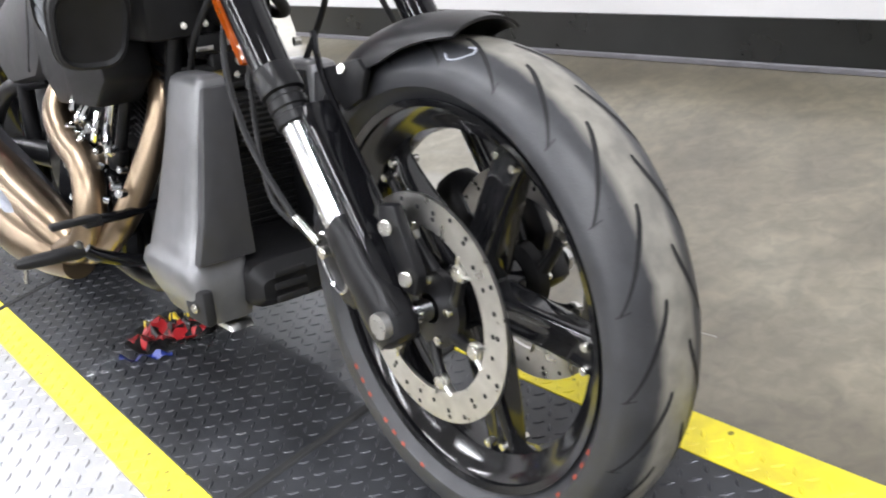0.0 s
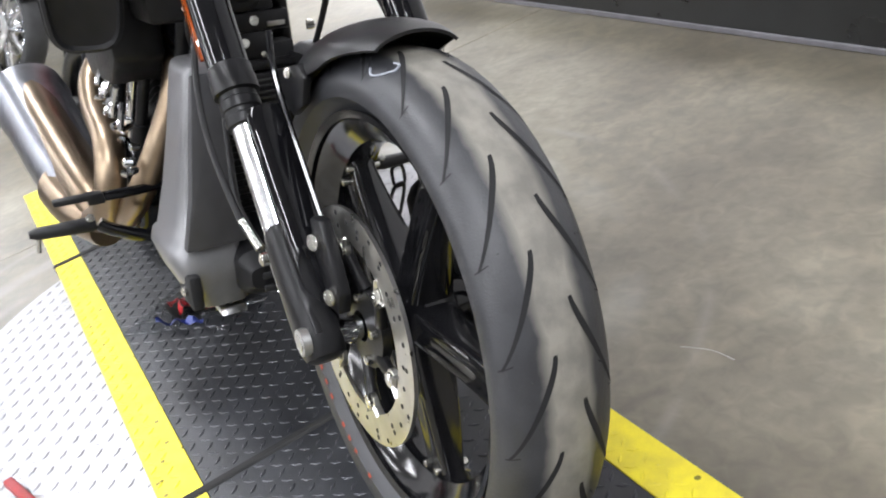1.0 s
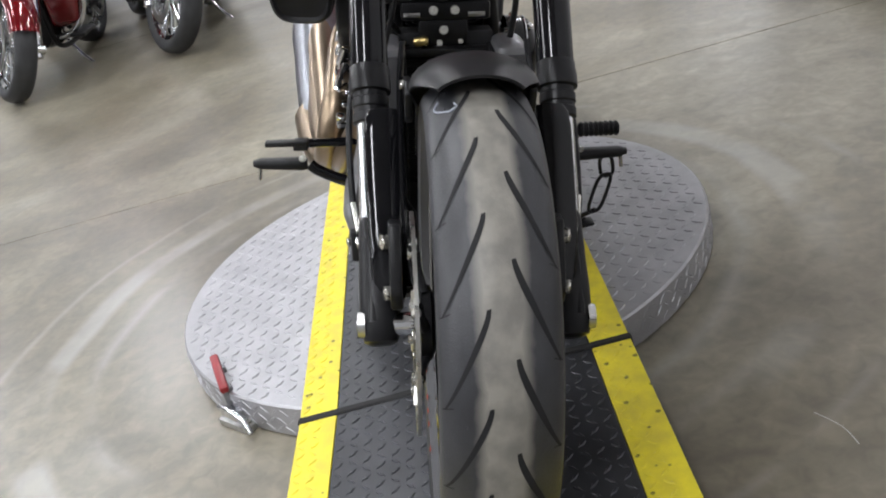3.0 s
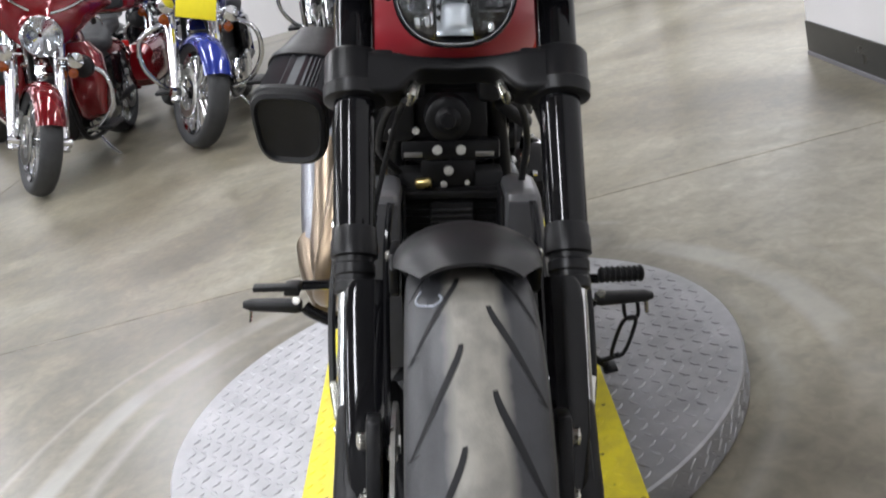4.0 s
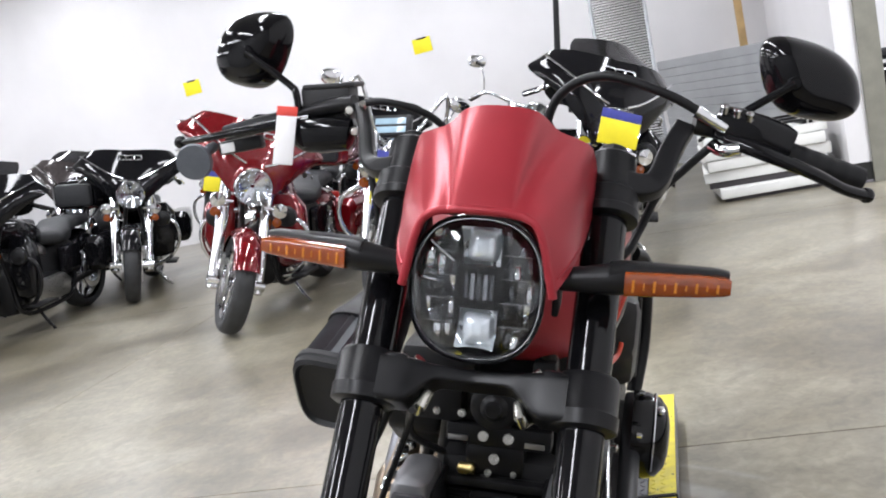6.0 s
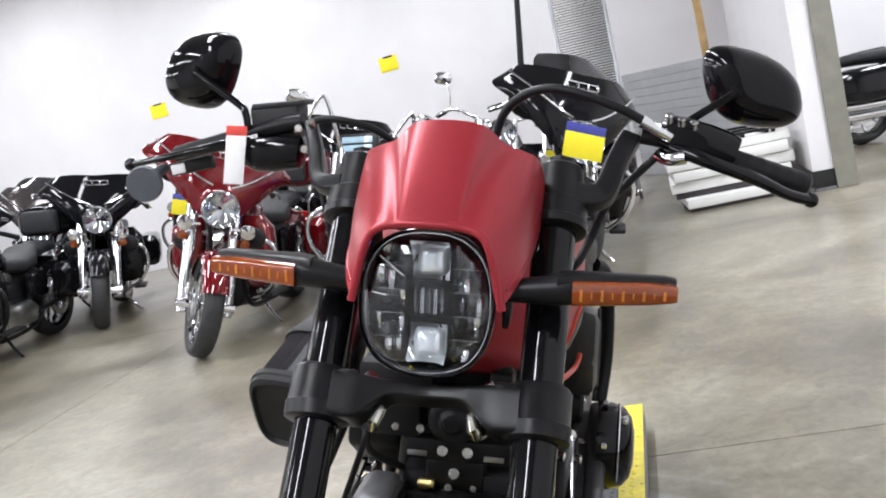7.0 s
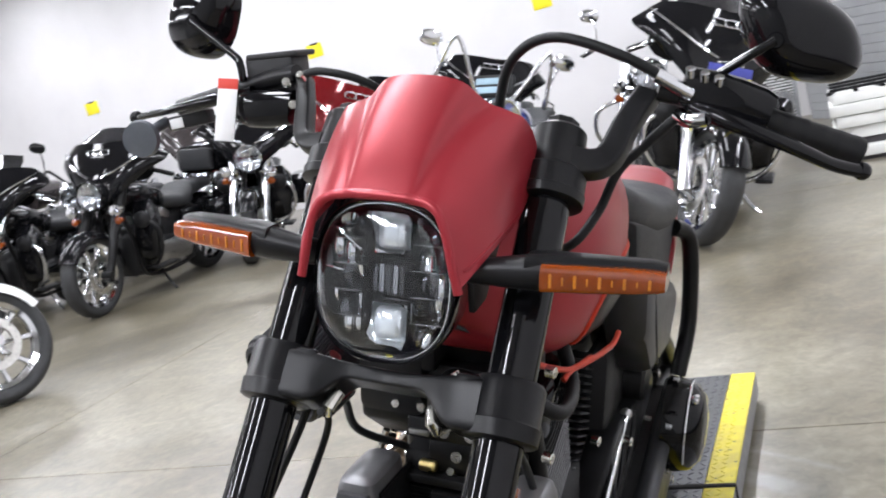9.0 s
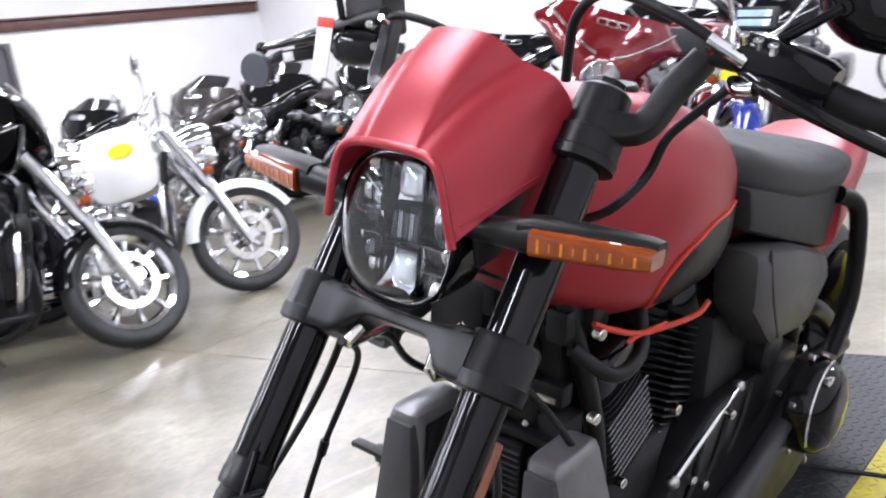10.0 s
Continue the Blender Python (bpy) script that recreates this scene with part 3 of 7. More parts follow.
def tyre_r(R, w, y):
    h = w / 2
    s = max(-1, min(1, y / h * math.sin(radians(80))))
    return R - h * 0.62 + h * 0.62 * math.sqrt(max(0.0, 1 - s * s))


ORANGE = material("orange_print", (0.33, 0.055, 0.03), 0.6, var=0.3, scale=80, bump=0.0)
WHEEL_BLACK = material("black_wheel_coat", (0.007, 0.007, 0.008), 0.1, 0.0, var=0.15, bump=0.0, rough_var=0.04, spec=0.5)
ROTOR = material("brake_rotor", (0.62, 0.61, 0.58), 0.3, 1.0, var=0.12, scale=40, bump=0.05, fine=600)
CHALK = material("chalk_mark", (0.3, 0.32, 0.36), 0.8, bump=0.0)

STEER = Matrix.Translation((-0.45, 0, 0)) @ Matrix.Rotation(radians(-0.6), 4, "Z") @ Matrix.Translation((0.45, 0, 0))


def worn_rubber():
    """Tyre rubber with a paler, dusty, scuffed crown."""
    m = material("worn_tyre_rubber", (0.031, 0.032, 0.036), 0.42, 0.0, var=0.22, scale=22, bump=0.22, fine=420)
    nt = m.node_tree
    b = nt.nodes["Principled BSDF"]
    old = b.inputs["Base Color"].links[0].from_socket
    tc = nt.nodes.new("ShaderNodeTexCoord")
    sp = nt.nodes.new("ShaderNodeSeparateXYZ")
    nt.links.new(tc.outputs["Object"], sp.inputs[0])
    ab = nt.nodes.new("ShaderNodeMath")
    ab.operation = "ABSOLUTE"
    nt.links.new(sp.outputs["Y"], ab.inputs[0])
    nz = nt.nodes.new("ShaderNodeTexNoise")
    nz.inputs["Scale"].default_value, nz.inputs["Detail"].default_value = 38.0, 6.0
    nt.links.new(tc.outputs["Object"], nz.inputs["Vector"])
    ad = nt.nodes.new("ShaderNodeMath")
    ad.operation = "MULTIPLY_ADD"
    ad.inputs[1].default_value = 0.016
    nt.links.new(nz.outputs["Fac"], ad.inputs[0])
    nt.links.new(ab.outputs[0], ad.inputs[2])
    mr = nt.nodes.new("ShaderNodeMapRange")
    mr.inputs["From Min"].default_value, mr.inputs["From Max"].default_value = 0.028, 0.04
    mr.inputs["To Min"].default_value, mr.inputs["To Max"].default_value = 1.0, 0.0
    nt.links.new(ad.outputs[0], mr.inputs["Value"])
    rp = nt.nodes.new("ShaderNodeValToRGB")
    rp.color_ramp.elements[0].position, rp.color_ramp.elements[0].color = 0.35, (0.165, 0.157, 0.138, 1)
    rp.color_ramp.elements[1].position, rp.color_ramp.elements[1].color = 0.65, (0.25, 0.237, 0.206, 1)
    nt.links.new(nz.outputs["Fac"], rp.inputs["Fac"])
    mx = nt.nodes.new("ShaderNodeMix")
    mx.data_type = "RGBA"
    nt.links.new(mr.outputs["Result"], mx.inputs["Factor"])
    nt.links.new(old, mx.inputs["A"])
    nt.links.new(rp.outputs["Color"], mx.inputs["B"])
    nt.links.new(mx.outputs["Result"], b.inputs["Base Color"])
    return m


# front wheel
FR, FW, RIM = 0.3265, 0.134, 0.252
wheel = part("front_wheel", lathe(bmesh.new(), [(0.028, -0.05), (0.04, -0.05), (0.045, -0.02), (0.045, 0.02), (0.04, 0.05), (0.028, 0.05)], 32, close=True), BLACK_GLOSS, bike, "black cast wheel with broad spokes")
wheel.matrix_local = STEER
part("tyre", lathe(bmesh.new(), tyre_profile(FR, FW, RIM), 128), worn_rubber(), wheel, "worn grey rubber tyre with curved grooves")
rimp = [(RIM + 0.006, -0.052), (RIM + 0.005, -0.046), (RIM - 0.006, -0.042), (RIM - 0.02, -0.03), (RIM - 0.035, -0.02), (RIM - 0.04, 0.0),
        (RIM - 0.035, 0.02), (RIM - 0.02, 0.03), (RIM - 0.006, 0.042), (RIM + 0.005, 0.046), (RIM + 0.006, 0.052), (RIM - 0.004, 0.049), (RIM - 0.009, 0.0), (RIM - 0.004, -0.049)]
part("rim", lathe(bmesh.new(), rimp, 128, close=True), WHEEL_BLACK, wheel)
SPOKE_A = -7.0


def spoke_mesh(a0):
    bm = bmesh.new()
    rings = []
    for k in range(11):
        t = k / 10
        r = 0.034 + (RIM - 0.034 - 0.028) * t
        a = a0 + radians(4.0 * math.sin(math.pi * t) * 0.4)
        wd = 0.021 + 0.004 * (1 - t) ** 2 + 0.006 * t ** 3
        th = 0.034 - 0.018 * t
        c = V((r * math.cos(a), 0, r * math.sin(a)))
        tn = V((-math.sin(a), 0, math.cos(a)))
        ring = oval(c, tn, (0, 1, 0), wd, th, 4.0, 24)
        # a hollow along the middle of each face
        rings.append([q - V((0, (q - c).y * 0.42 * max(0.0, 1 - abs((q - c).dot(tn)) / (wd * 0.7)) * min(1, 3 * t), 0)) for q in ring])
    return loft(bm, rings)


for i in range(5):
    a0 = radians(72 * i + SPOKE_A)
    sp = part("spoke", spoke_mesh(a0), WHEEL_BLACK, wheel)
    bolts("rim_bolt", [(V(((RIM - 0.044) * math.cos(a0 + q * radians(4.3)), 0.017 * y, (RIM - 0.044) * math.sin(a0 + q * radians(4.3)))), (0, y, 0), 0.0055, 0.006) for q in (-1, 1) for y in (-1, 1)], ZINC, sp)
# tread grooves: dark strips on the skin stand for the shade inside them
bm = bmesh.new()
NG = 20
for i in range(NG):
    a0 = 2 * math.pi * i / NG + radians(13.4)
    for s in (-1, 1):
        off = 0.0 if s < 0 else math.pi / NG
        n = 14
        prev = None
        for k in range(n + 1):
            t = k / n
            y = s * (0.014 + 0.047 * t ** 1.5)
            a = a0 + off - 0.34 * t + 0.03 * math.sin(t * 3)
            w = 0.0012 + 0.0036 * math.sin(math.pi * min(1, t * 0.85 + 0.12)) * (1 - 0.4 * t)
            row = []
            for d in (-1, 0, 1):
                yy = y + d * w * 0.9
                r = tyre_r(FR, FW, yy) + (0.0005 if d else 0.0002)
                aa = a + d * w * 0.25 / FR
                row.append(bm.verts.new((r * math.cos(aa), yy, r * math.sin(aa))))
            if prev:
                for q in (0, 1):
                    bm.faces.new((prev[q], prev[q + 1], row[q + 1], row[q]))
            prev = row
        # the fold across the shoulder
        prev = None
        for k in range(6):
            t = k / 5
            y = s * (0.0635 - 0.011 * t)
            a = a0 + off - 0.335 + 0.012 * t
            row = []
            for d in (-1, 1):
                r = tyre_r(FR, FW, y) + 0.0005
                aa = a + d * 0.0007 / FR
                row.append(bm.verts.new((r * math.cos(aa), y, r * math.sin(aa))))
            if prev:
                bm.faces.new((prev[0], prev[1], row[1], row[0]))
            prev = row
tagged(part("groove_strip", bm, HOLLOW_BLACK, wheel), "dark curved strips drawn as the shade of tread grooves", kind="stuff")
# orange lettering band on both walls, as bars
for s in (-1, 1):
    for blk, n in ((3.75, 9), (5.35, 8)):
        for k in range(n):
            a = blk + k * 0.085
            for dr in (0.0, 0.011):
                if (k + (dr > 0)) % 4 == 3:
                    continue
                bm = bmesh.new()
                q = []
                for da, r in ((0, 0.27 + dr), (0.034, 0.2705 + dr), (0.03, 0.2745 + dr), (0.004, 0.275 + dr)):
                    f = (r - RIM) / (FR - RIM)
                    y = s * (FW / 2) * (0.8 + 0.15 * min(1, f / 0.3)) + s * 0.0012
                    q.append(bm.verts.new((r * math.cos(a + da), y, r * math.sin(a + da))))
                bm.faces.new(q)
                part("sidewall_print", bm, ORANGE, wheel, "faded orange bar on the tyre wall")
bm = bmesh.new()
for pts in ([(1.36, -0.038), (1.40, -0.052), (1.44, -0.055), (1.475, -0.05)], [(1.36, -0.038), (1.38, -0.03), (1.41, -0.032)]):
    tube(bm, [V(((tyre_r(FR, FW, y) + 0.0006) * math.cos(a), y, (tyre_r(FR, FW, y) + 0.0006) * math.sin(a))) for a, y in pts], 0.0014, 6, 5)
part("chalk_mark", bm, CHALK, wheel, "white chalk mark on the tyre")
bm = bmesh.new()
for i in range(40):
    a = random.uniform(0, 6.28)
    for s in (-1, 1):
        y = s * random.uniform(0.02, 0.05)
        r = tyre_r(FR, FW, y)
        cyl(bm, V((r * math.cos(a), y, r * math.sin(a))), V(((r + 0.004) * math.cos(a), y, (r + 0.004) * math.sin(a))), 0.0006, 0.0004, 5)
tagged(part("tyre_hair", bm, RUBBER, wheel), kind="stuff")

# rotors
for s in (-1, 1):
    y = s * 0.083
    bm = bmesh.new()
    lathe(bm, [(0.11, y - 0.0025), (0.15, y - 0.0025), (0.15, y + 0.0025), (0.11, y + 0.0025)], 96, close=True)
    rot = part("brake_rotor", bm, ROTOR, wheel, "drilled steel brake rotor")
    # No holes are cut: dark discs put their shade on the ring.
    bm = bmesh.new()
    for i in range(28):
        a = 2 * math.pi * i / 28
        for k in (0, 1):
            r = 0.126 + 0.016 * ((i + k) % 3) / 2
            if k and i % 2:
                continue
            c = V((r * math.cos(a), y, r * math.sin(a)))
            cyl(bm, c + V((0, -0.0029, 0)), c + V((0, 0.0029, 0)), 0.0034, seg=8)
    tagged(part("hole_disc", bm, HOLLOW_BLACK, rot), "dark discs standing for drilled holes", kind="stuff")
    for i in range(6):
        a = radians(60 * i + 42)
        bm = bmesh.new()
        tube(bm, [V((0.05 * math.cos(a - 0.35), y * 0.88, 0.05 * math.sin(a - 0.35))), V((0.075 * math.cos(a - 0.12), y * 0.95, 0.075 * math.sin(a - 0.12))), V((0.096 * math.cos(a), y - s * 0.001, 0.096 * math.sin(a)))], [0.009, 0.007, 0.009], 10, 4)
        part("carrier_arm", bm, BLACK_SATIN, rot)
        bm = bmesh.new()
        for da in (-0.14, 0.14):
            tube(bm, [V((0.096 * math.cos(a + da * 0.3), y, 0.096 * math.sin(a + da * 0.3))), V((0.113 * math.cos(a + da), y, 0.113 * math.sin(a + da)))], 0.006, 8, 1, flat=0.35)
        cyl(bm, V((0.096 * math.cos(a), y - 0.003, 0.096 * math.sin(a))), V((0.096 * math.cos(a), y + 0.003, 0.096 * math.sin(a))), 0.012, seg=18)
        part("rotor_lug", bm, ROTOR, rot)
    part("carrier", lathe(bmesh.new(), [(0.02, y * 0.6), (0.05, y * 0.75), (0.054, y * 0.93), (0.02, y * 0.98)], 40, close=True), BLACK_SATIN, rot)
    bolts("rotor_button", [(V((0.096 * math.cos(radians(60 * i + 42)), y + s * 0.003, 0.096 * math.sin(radians(60 * i + 42)))), (0, s, 0), 0.0095, 0.005) for i in range(6)], ZINC, rot, "bright rotor button")
    bolts("hub_bolt", [(V((0.042 * math.cos(radians(72 * i + 8)), y * 0.97, 0.042 * math.sin(radians(72 * i + 8)))), (0, s, 0), 0.0065, 0.007) for i in range(5)], ZINC, rot)
part("axle", cyl(bmesh.new(), (0, -0.14, 0), (0, 0.14, 0), 0.0155), CHROME, wheel, "chrome axle and spacer")

# fork legs
fork = new("front_fork")
fork.parent = bike
fork.matrix_local = STEER
tagged(fork, "upside-down fork with black tubes and chrome sliders")


def fork_leg(s):
    y = s * FORK_Y
    o = V((0, s, 0))
    leg = part("slider", cyl(bmesh.new(), fk(0.02, y), fk(0.34, y), 0.0205, seg=32), SLIDER, fork, "bright chrome fork slider")
    bm = bmesh.new()
    cyl(bm, fk(0.335, y), fk(0.88, y), 0.027, seg=40)
    ob = part("upper_tube", bm, BLACK_GLOSS, fork, "gloss black upper fork tube")
    bm = bmesh.new()
    xs, ys = basis(FD)
    loft(bm, [[fk(q, y) + (xs * math.cos(t) + ys * math.sin(t)) * r for t in [2 * math.pi * i / 40 for i in range(40)]] for q, r in
              ((0.268, 0.022), (0.27, 0.0255), (0.282, 0.0258), (0.284, 0.024), (0.29, 0.024), (0.292, 0.0262), (0.304, 0.0262), (0.306, 0.0245), (0.313, 0.0245), (0.315, 0.03), (0.334, 0.03), (0.338, 0.0285), (0.35, 0.0285), (0.353, 0.0265))])
    part("seal_ring", bm, BLACK_SATIN, ob)
    # casting at the foot
    bm = bmesh.new()
    rings = []
    for sg, a, b, n in ((-0.045, 0.014, 0.018, 0.012), (-0.04, 0.023, 0.027, 0.012), (-0.022, 0.028, 0.033, 0.012), (0.03, 0.028, 0.033, 0.008), (0.06, 0.027, 0.03, 0.003), (0.105, 0.026, 0.027, 0.0), (0.125, 0.025, 0.025, 0.0), (0.132, 0.022, 0.022, 0.0)):
        rings.append(oval(fk(sg, y - s * 0.004, n), (0, 1, 0), FN, a, b, 2.6, 28))
    loft(bm, rings)
    foot = part("leg_casting", bm, BLACK_SATIN, fork, "satin black axle casting")
    bm = bmesh.new()
    cyl(bm, (0, y + s * 0.016, 0), (0, y + s * 0.026, 0), 0.018, 0.0165, 28)
    cyl(bm, (0, y + s * 0.0255, 0), (0, y + s * 0.027, 0), 0.011, seg=6)
    part("axle_nut", bm, STEEL, foot, "bright axle end")
    # caliper, behind the leg
    bm = bmesh.new()
    rings = []
    for sg, a, b in ((0.03, 0.022, 0.028), (0.045, 0.03, 0.036), (0.12, 0.033, 0.038), (0.15, 0.03, 0.034), (0.165, 0.02, 0.026)):
        rings.append(oval(fk(sg, s * 0.104, -0.055), (0, 1, 0), FN, a, b, 3.5, 20))
    loft(bm, rings)
    cal = part("caliper", bm, BLACK_SATIN, fork)
    bm = bmesh.new()
    tube(bm, [p for p in oval(fk(0.095, s * 0.136, -0.058), FD, FN, 0.042, 0.019, 3, 18)] + [oval(fk(0.095, s * 0.136, -0.058), FD, FN, 0.042, 0.019, 3, 18)[0]], 0.0025, 6, 2)
    part("caliper_trim", bm, CHROME, cal, "chrome oval outline")
    # fender stay along the leg
    bm = bmesh.new()
    rings = []
    for sg, yy, n, a in ((0.012, 0.112, 0.03, 0.014), (0.022, 0.115, 0.032, 0.022), (0.1, 0.1175, 0.036, 0.0255), (0.18, 0.1185, 0.036, 0.0255), (0.245, 0.1185, 0.035, 0.0255), (0.268, 0.1175, 0.034, 0.0245), (0.278, 0.116, 0.033, 0.019)):
        rings.append(oval(fk(sg, s * yy, n), (0, 1, 0), FN, a, 0.01, 2.6, 24))
    loft(bm, rings)
    stay = part("fender_stay", bm, BLACK_GLOSS, fork)
    part("stay_rib", tube(bmesh.new(), [fk(0.03, s * 0.09, 0.04), fk(0.2, s * 0.093, 0.04), fk(0.31, s * 0.092, 0.038), fk(0.37, s * 0.086, 0.053)], 0.0045, 8, 4), BLACK_GLOSS, stay)
    part("stay_bracket", prism(bmesh.new(), [(-0.045, 0.135), (-0.012, 0.14), (0.028, 0.058), (0.02, 0.03), (-0.008, 0.03), (-0.04, 0.09)], s * 0.098, s * 0.115, bevel=0.004), BLACK_SATIN, stay)
    part("casting_rib", tube(bmesh.new(), [fk(0.105, s * 0.137, 0.024), fk(0.05, s * 0.139, 0.032), fk(-0.015, s * 0.139, 0.042)], 0.006, 8, 4, flat=0.7), BLACK_SATIN, stay)
    bolts("stay_bolt", [(V((-0.02, s * 0.117, 0.112)), (0.3, s, 0.1), 0.0105, 0.008), (V((0.01, s * 0.115, 0.052)), (0.3, s, 0.1), 0.0105, 0.008)], ZINC, stay, "bright hex bolt")
    bm = bmesh.new()
    pts = [fk(0.12, s * 0.155, -0.035), fk(0.17, s * 0.165, -0.05), fk(0.3, s * 0.168, -0.075), fk(0.42, s * 0.15, -0.08), fk(0.5, s * 0.12, -0.05), fk(0.57, s * 0.085, 0.0)]
    tube(bm, pts, 0.005, 8, 6)
    hose = part("brake_hose", bm, BLACK_PLASTIC, fork)
    part("hose_fitting", cyl(bmesh.new(), fk(0.12, s * 0.155, -0.035), fk(0.165, s * 0.163, -0.049), 0.0065, seg=10), ZINC, hose, "bright hose fitting")
    part("hose_fitting", cyl(bmesh.new(), fk(0.555, s * 0.098, -0.012), fk(0.585, s * 0.07, 0.008), 0.008, seg=12), ZINC, hose, "bright hose fitting")
    bolts("banjo_bolt", [(fk(0.105, s * 0.15, -0.032), (0, s, 0), 0.009, 0.01)], ZINC, hose)
    # side reflector
    bm = bmesh.new()
    rings = [oval(fk(0.43, y + s * 0.014, -0.018), FD, FN, 0.055, 0.007, 4, 16), oval(fk(0.43, y + s * 0.0265, -0.022), FD, FN, 0.053, 0.006, 4, 16)]
    loft(bm, rings)
    part("reflector", bm, AMBER, ob, "slim amber reflector")


for s in (-1, 1):
    fork_leg(s)

# clamps
def clamp(name, sg, h, arch):
    bm = bmesh.new()
    rings = []
    for k in range(25):
        t = -1 + 2 * k / 24
        y = t * (FORK_Y - 0.02)
        up = 0.5 + 0.5 * math.cos(math.pi * max(0.0, min(1.0, (abs(t) - 0.36) / 0.4)))
        lo, hi = -0.46 * h + arch * up, 0.4 * h - 0.12 * arch * up
        rings.append(oval(fk(sg + (lo + hi) / 2, y, 0.006 - 0.012 * (1 - abs(t))), FD, FN, (hi - lo) / 2, 0.03 - 0.005 * up * (arch > 0), 9, 28))
    loft(bm, rings)
    ob = part(name, bm, BLACK_SATIN, fork, "thick satin black fork clamp")
    xs, ys = basis(FD)
    for s in (-1, 1):
        bm = bmesh.new()
        prof = [(-0.5, 0.036), (-0.46, 0.0405), (-0.2, 0.0415), (-0.16, 0.0395), (0.42, 0.0395), (0.5, 0.036)]
        loft(bm, [[fk(sg + q * h, s * FORK_Y) + (xs * math.cos(t) + ys * math.sin(t)) * r for t in [2 * math.pi * i / 48 for i in range(48)]] for q, r in prof])
        part("clamp_ring", bm, BLACK_SATIN, ob)
        bm = bmesh.new()
        box(bm, (0.022, 0.03, h * 0.9), fk(sg, s * (FORK_Y - 0.038), 0.022), 0.006, rot=Matrix.Rotation(radians(-34.6), 3, "Y"))
        part("pinch_lug", bm, BLACK_SATIN, ob)
    return ob


lower = clamp("lower_clamp", 0.555, 0.066, 0.035)
upper = clamp("upper_clamp", 0.815, 0.04, 0.0)
for s in (-1, 1):
    part("fork_cap", cyl(bmesh.new(), fk(0.83, s * FORK_Y), fk(0.888, s * FORK_Y), 0.034, 0.031, seg=36, chamfer=0.004), BLACK_SATIN, upper)
    part("cap_nut", cyl(bmesh.new(), fk(0.88, s * FORK_Y), fk(0.9, s * FORK_Y), 0.02, seg=8, chamfer=0.002), BLACK_SATIN, upper)

# front fender: a short hugger
bm = bmesh.new()
grid = []
NA, NY = 26, 15
for i in range(NA + 1):
    t = i / NA
    a = radians(82 + 73 * t)
    row = []
    for j in range(NY + 1):
        v = -1 + 2 * j / NY
        hw = 0.07 + 0.012 * math.sin(math.pi * min(1, t * 1.6)) - 0.012 * max(0, 0.12 - t) / 0.12
        ph = v * radians(96 - 34 * max(0, 0.25 - t) / 0.25)
        y = hw * math.sin(ph) / 1.0
        R = FR + 0.027 - 0.046 * (1 - math.cos(ph)) * (0.7 + 0.35 * math.sin(math.pi * t)) + 0.004 * math.sin(math.pi * t)
        row.append(V((R * math.cos(a), y, R * math.sin(a))))
    grid.append(row)
sheet(bm, grid, 0.004)
fend = part("front_fender", bm, material("satin_fender_coat", (0.014, 0.014, 0.015), 0.37, 0.0, var=0.2, scale=14, bump=0.08, fine=700, spec=0.32), fork, "short satin black front fender")
for s in (-1, 1):
    part("fender_bracket", prism(bmesh.new(), [(-0.2, 0.285), (-0.1, 0.305), (-0.085, 0.29), (-0.1, 0.255), (-0.14, 0.235)], s * 0.076, s * 0.087, bevel=0.003), BLACK_SATIN, fend)
    bolts("fender_bolt", [((-0.133, s * 0.086, 0.29), (0.2, s, 0.2), 0.007, 0.006)], ZINC, fend, "bright fender bolt")

# lamp chrome dimmed in colour to stand for darker reflections
DIMMED_CHROME = material("dimmed_reflector", (0.45, 0.46, 0.48), 0.05, 1.0, var=0.1, bump=0.0, rough_var=0.02)
# headlight
HLC = V((-0.335, -0.003, 0.587))
HU, HV = V((0, 1, 0)), V((-0.12, 0, 0.993)).normalized()
HF = HU.cross(HV).normalized()
if HF.x < 0:
    HF = -HF


def hl_ring(f, sc, p=2.5, seg=48):
    return oval(HLC + HF * f, HU, HV, 0.078 * sc, 0.085 * sc, p, seg)


head = new("headlight")
head.parent = bike
tagged(head, "oval clear headlamp with chrome reflector segments in a black ring")
bm = bmesh.new()
loft(bm, [hl_ring(-0.1, 0.55), hl_ring(-0.07, 0.95), hl_ring(-0.02, 1.03), hl_ring(0.003, 1.035), hl_ring(0.006, 1.015), hl_ring(0.002, 0.985), hl_ring(-0.03, 0.93), hl_ring(-0.045, 0.8), hl_ring(-0.05, 0.3)], caps=True)
part("housing", bm, BLACK_GLOSS, head)
LENS = glass("clear_lens", (0.93, 0.95, 0.97))
bm = bmesh.new()
loft(bm, [hl_ring(0.002, 0.98)] + [hl_ring(0.002 + 0.022 * math.sin(radians(a)), 0.98 * math.cos(radians(a)) ** 0.6) for a in (15, 30, 45, 60, 72, 82)], caps=False)
bmesh.ops.holes_fill(bm, edges=[e for e in bm.edges if e.is_boundary and (e.verts[0].co - HLC).length < 0.06])
bmesh.ops.recalc_face_normals(bm, faces=bm.faces)
bmesh.ops.solidify(bm, geom=bm.faces[:], thickness=0.0025)
lens = part("lens", bm, LENS, head, "clear domed lens")
lens.visible_shadow = False


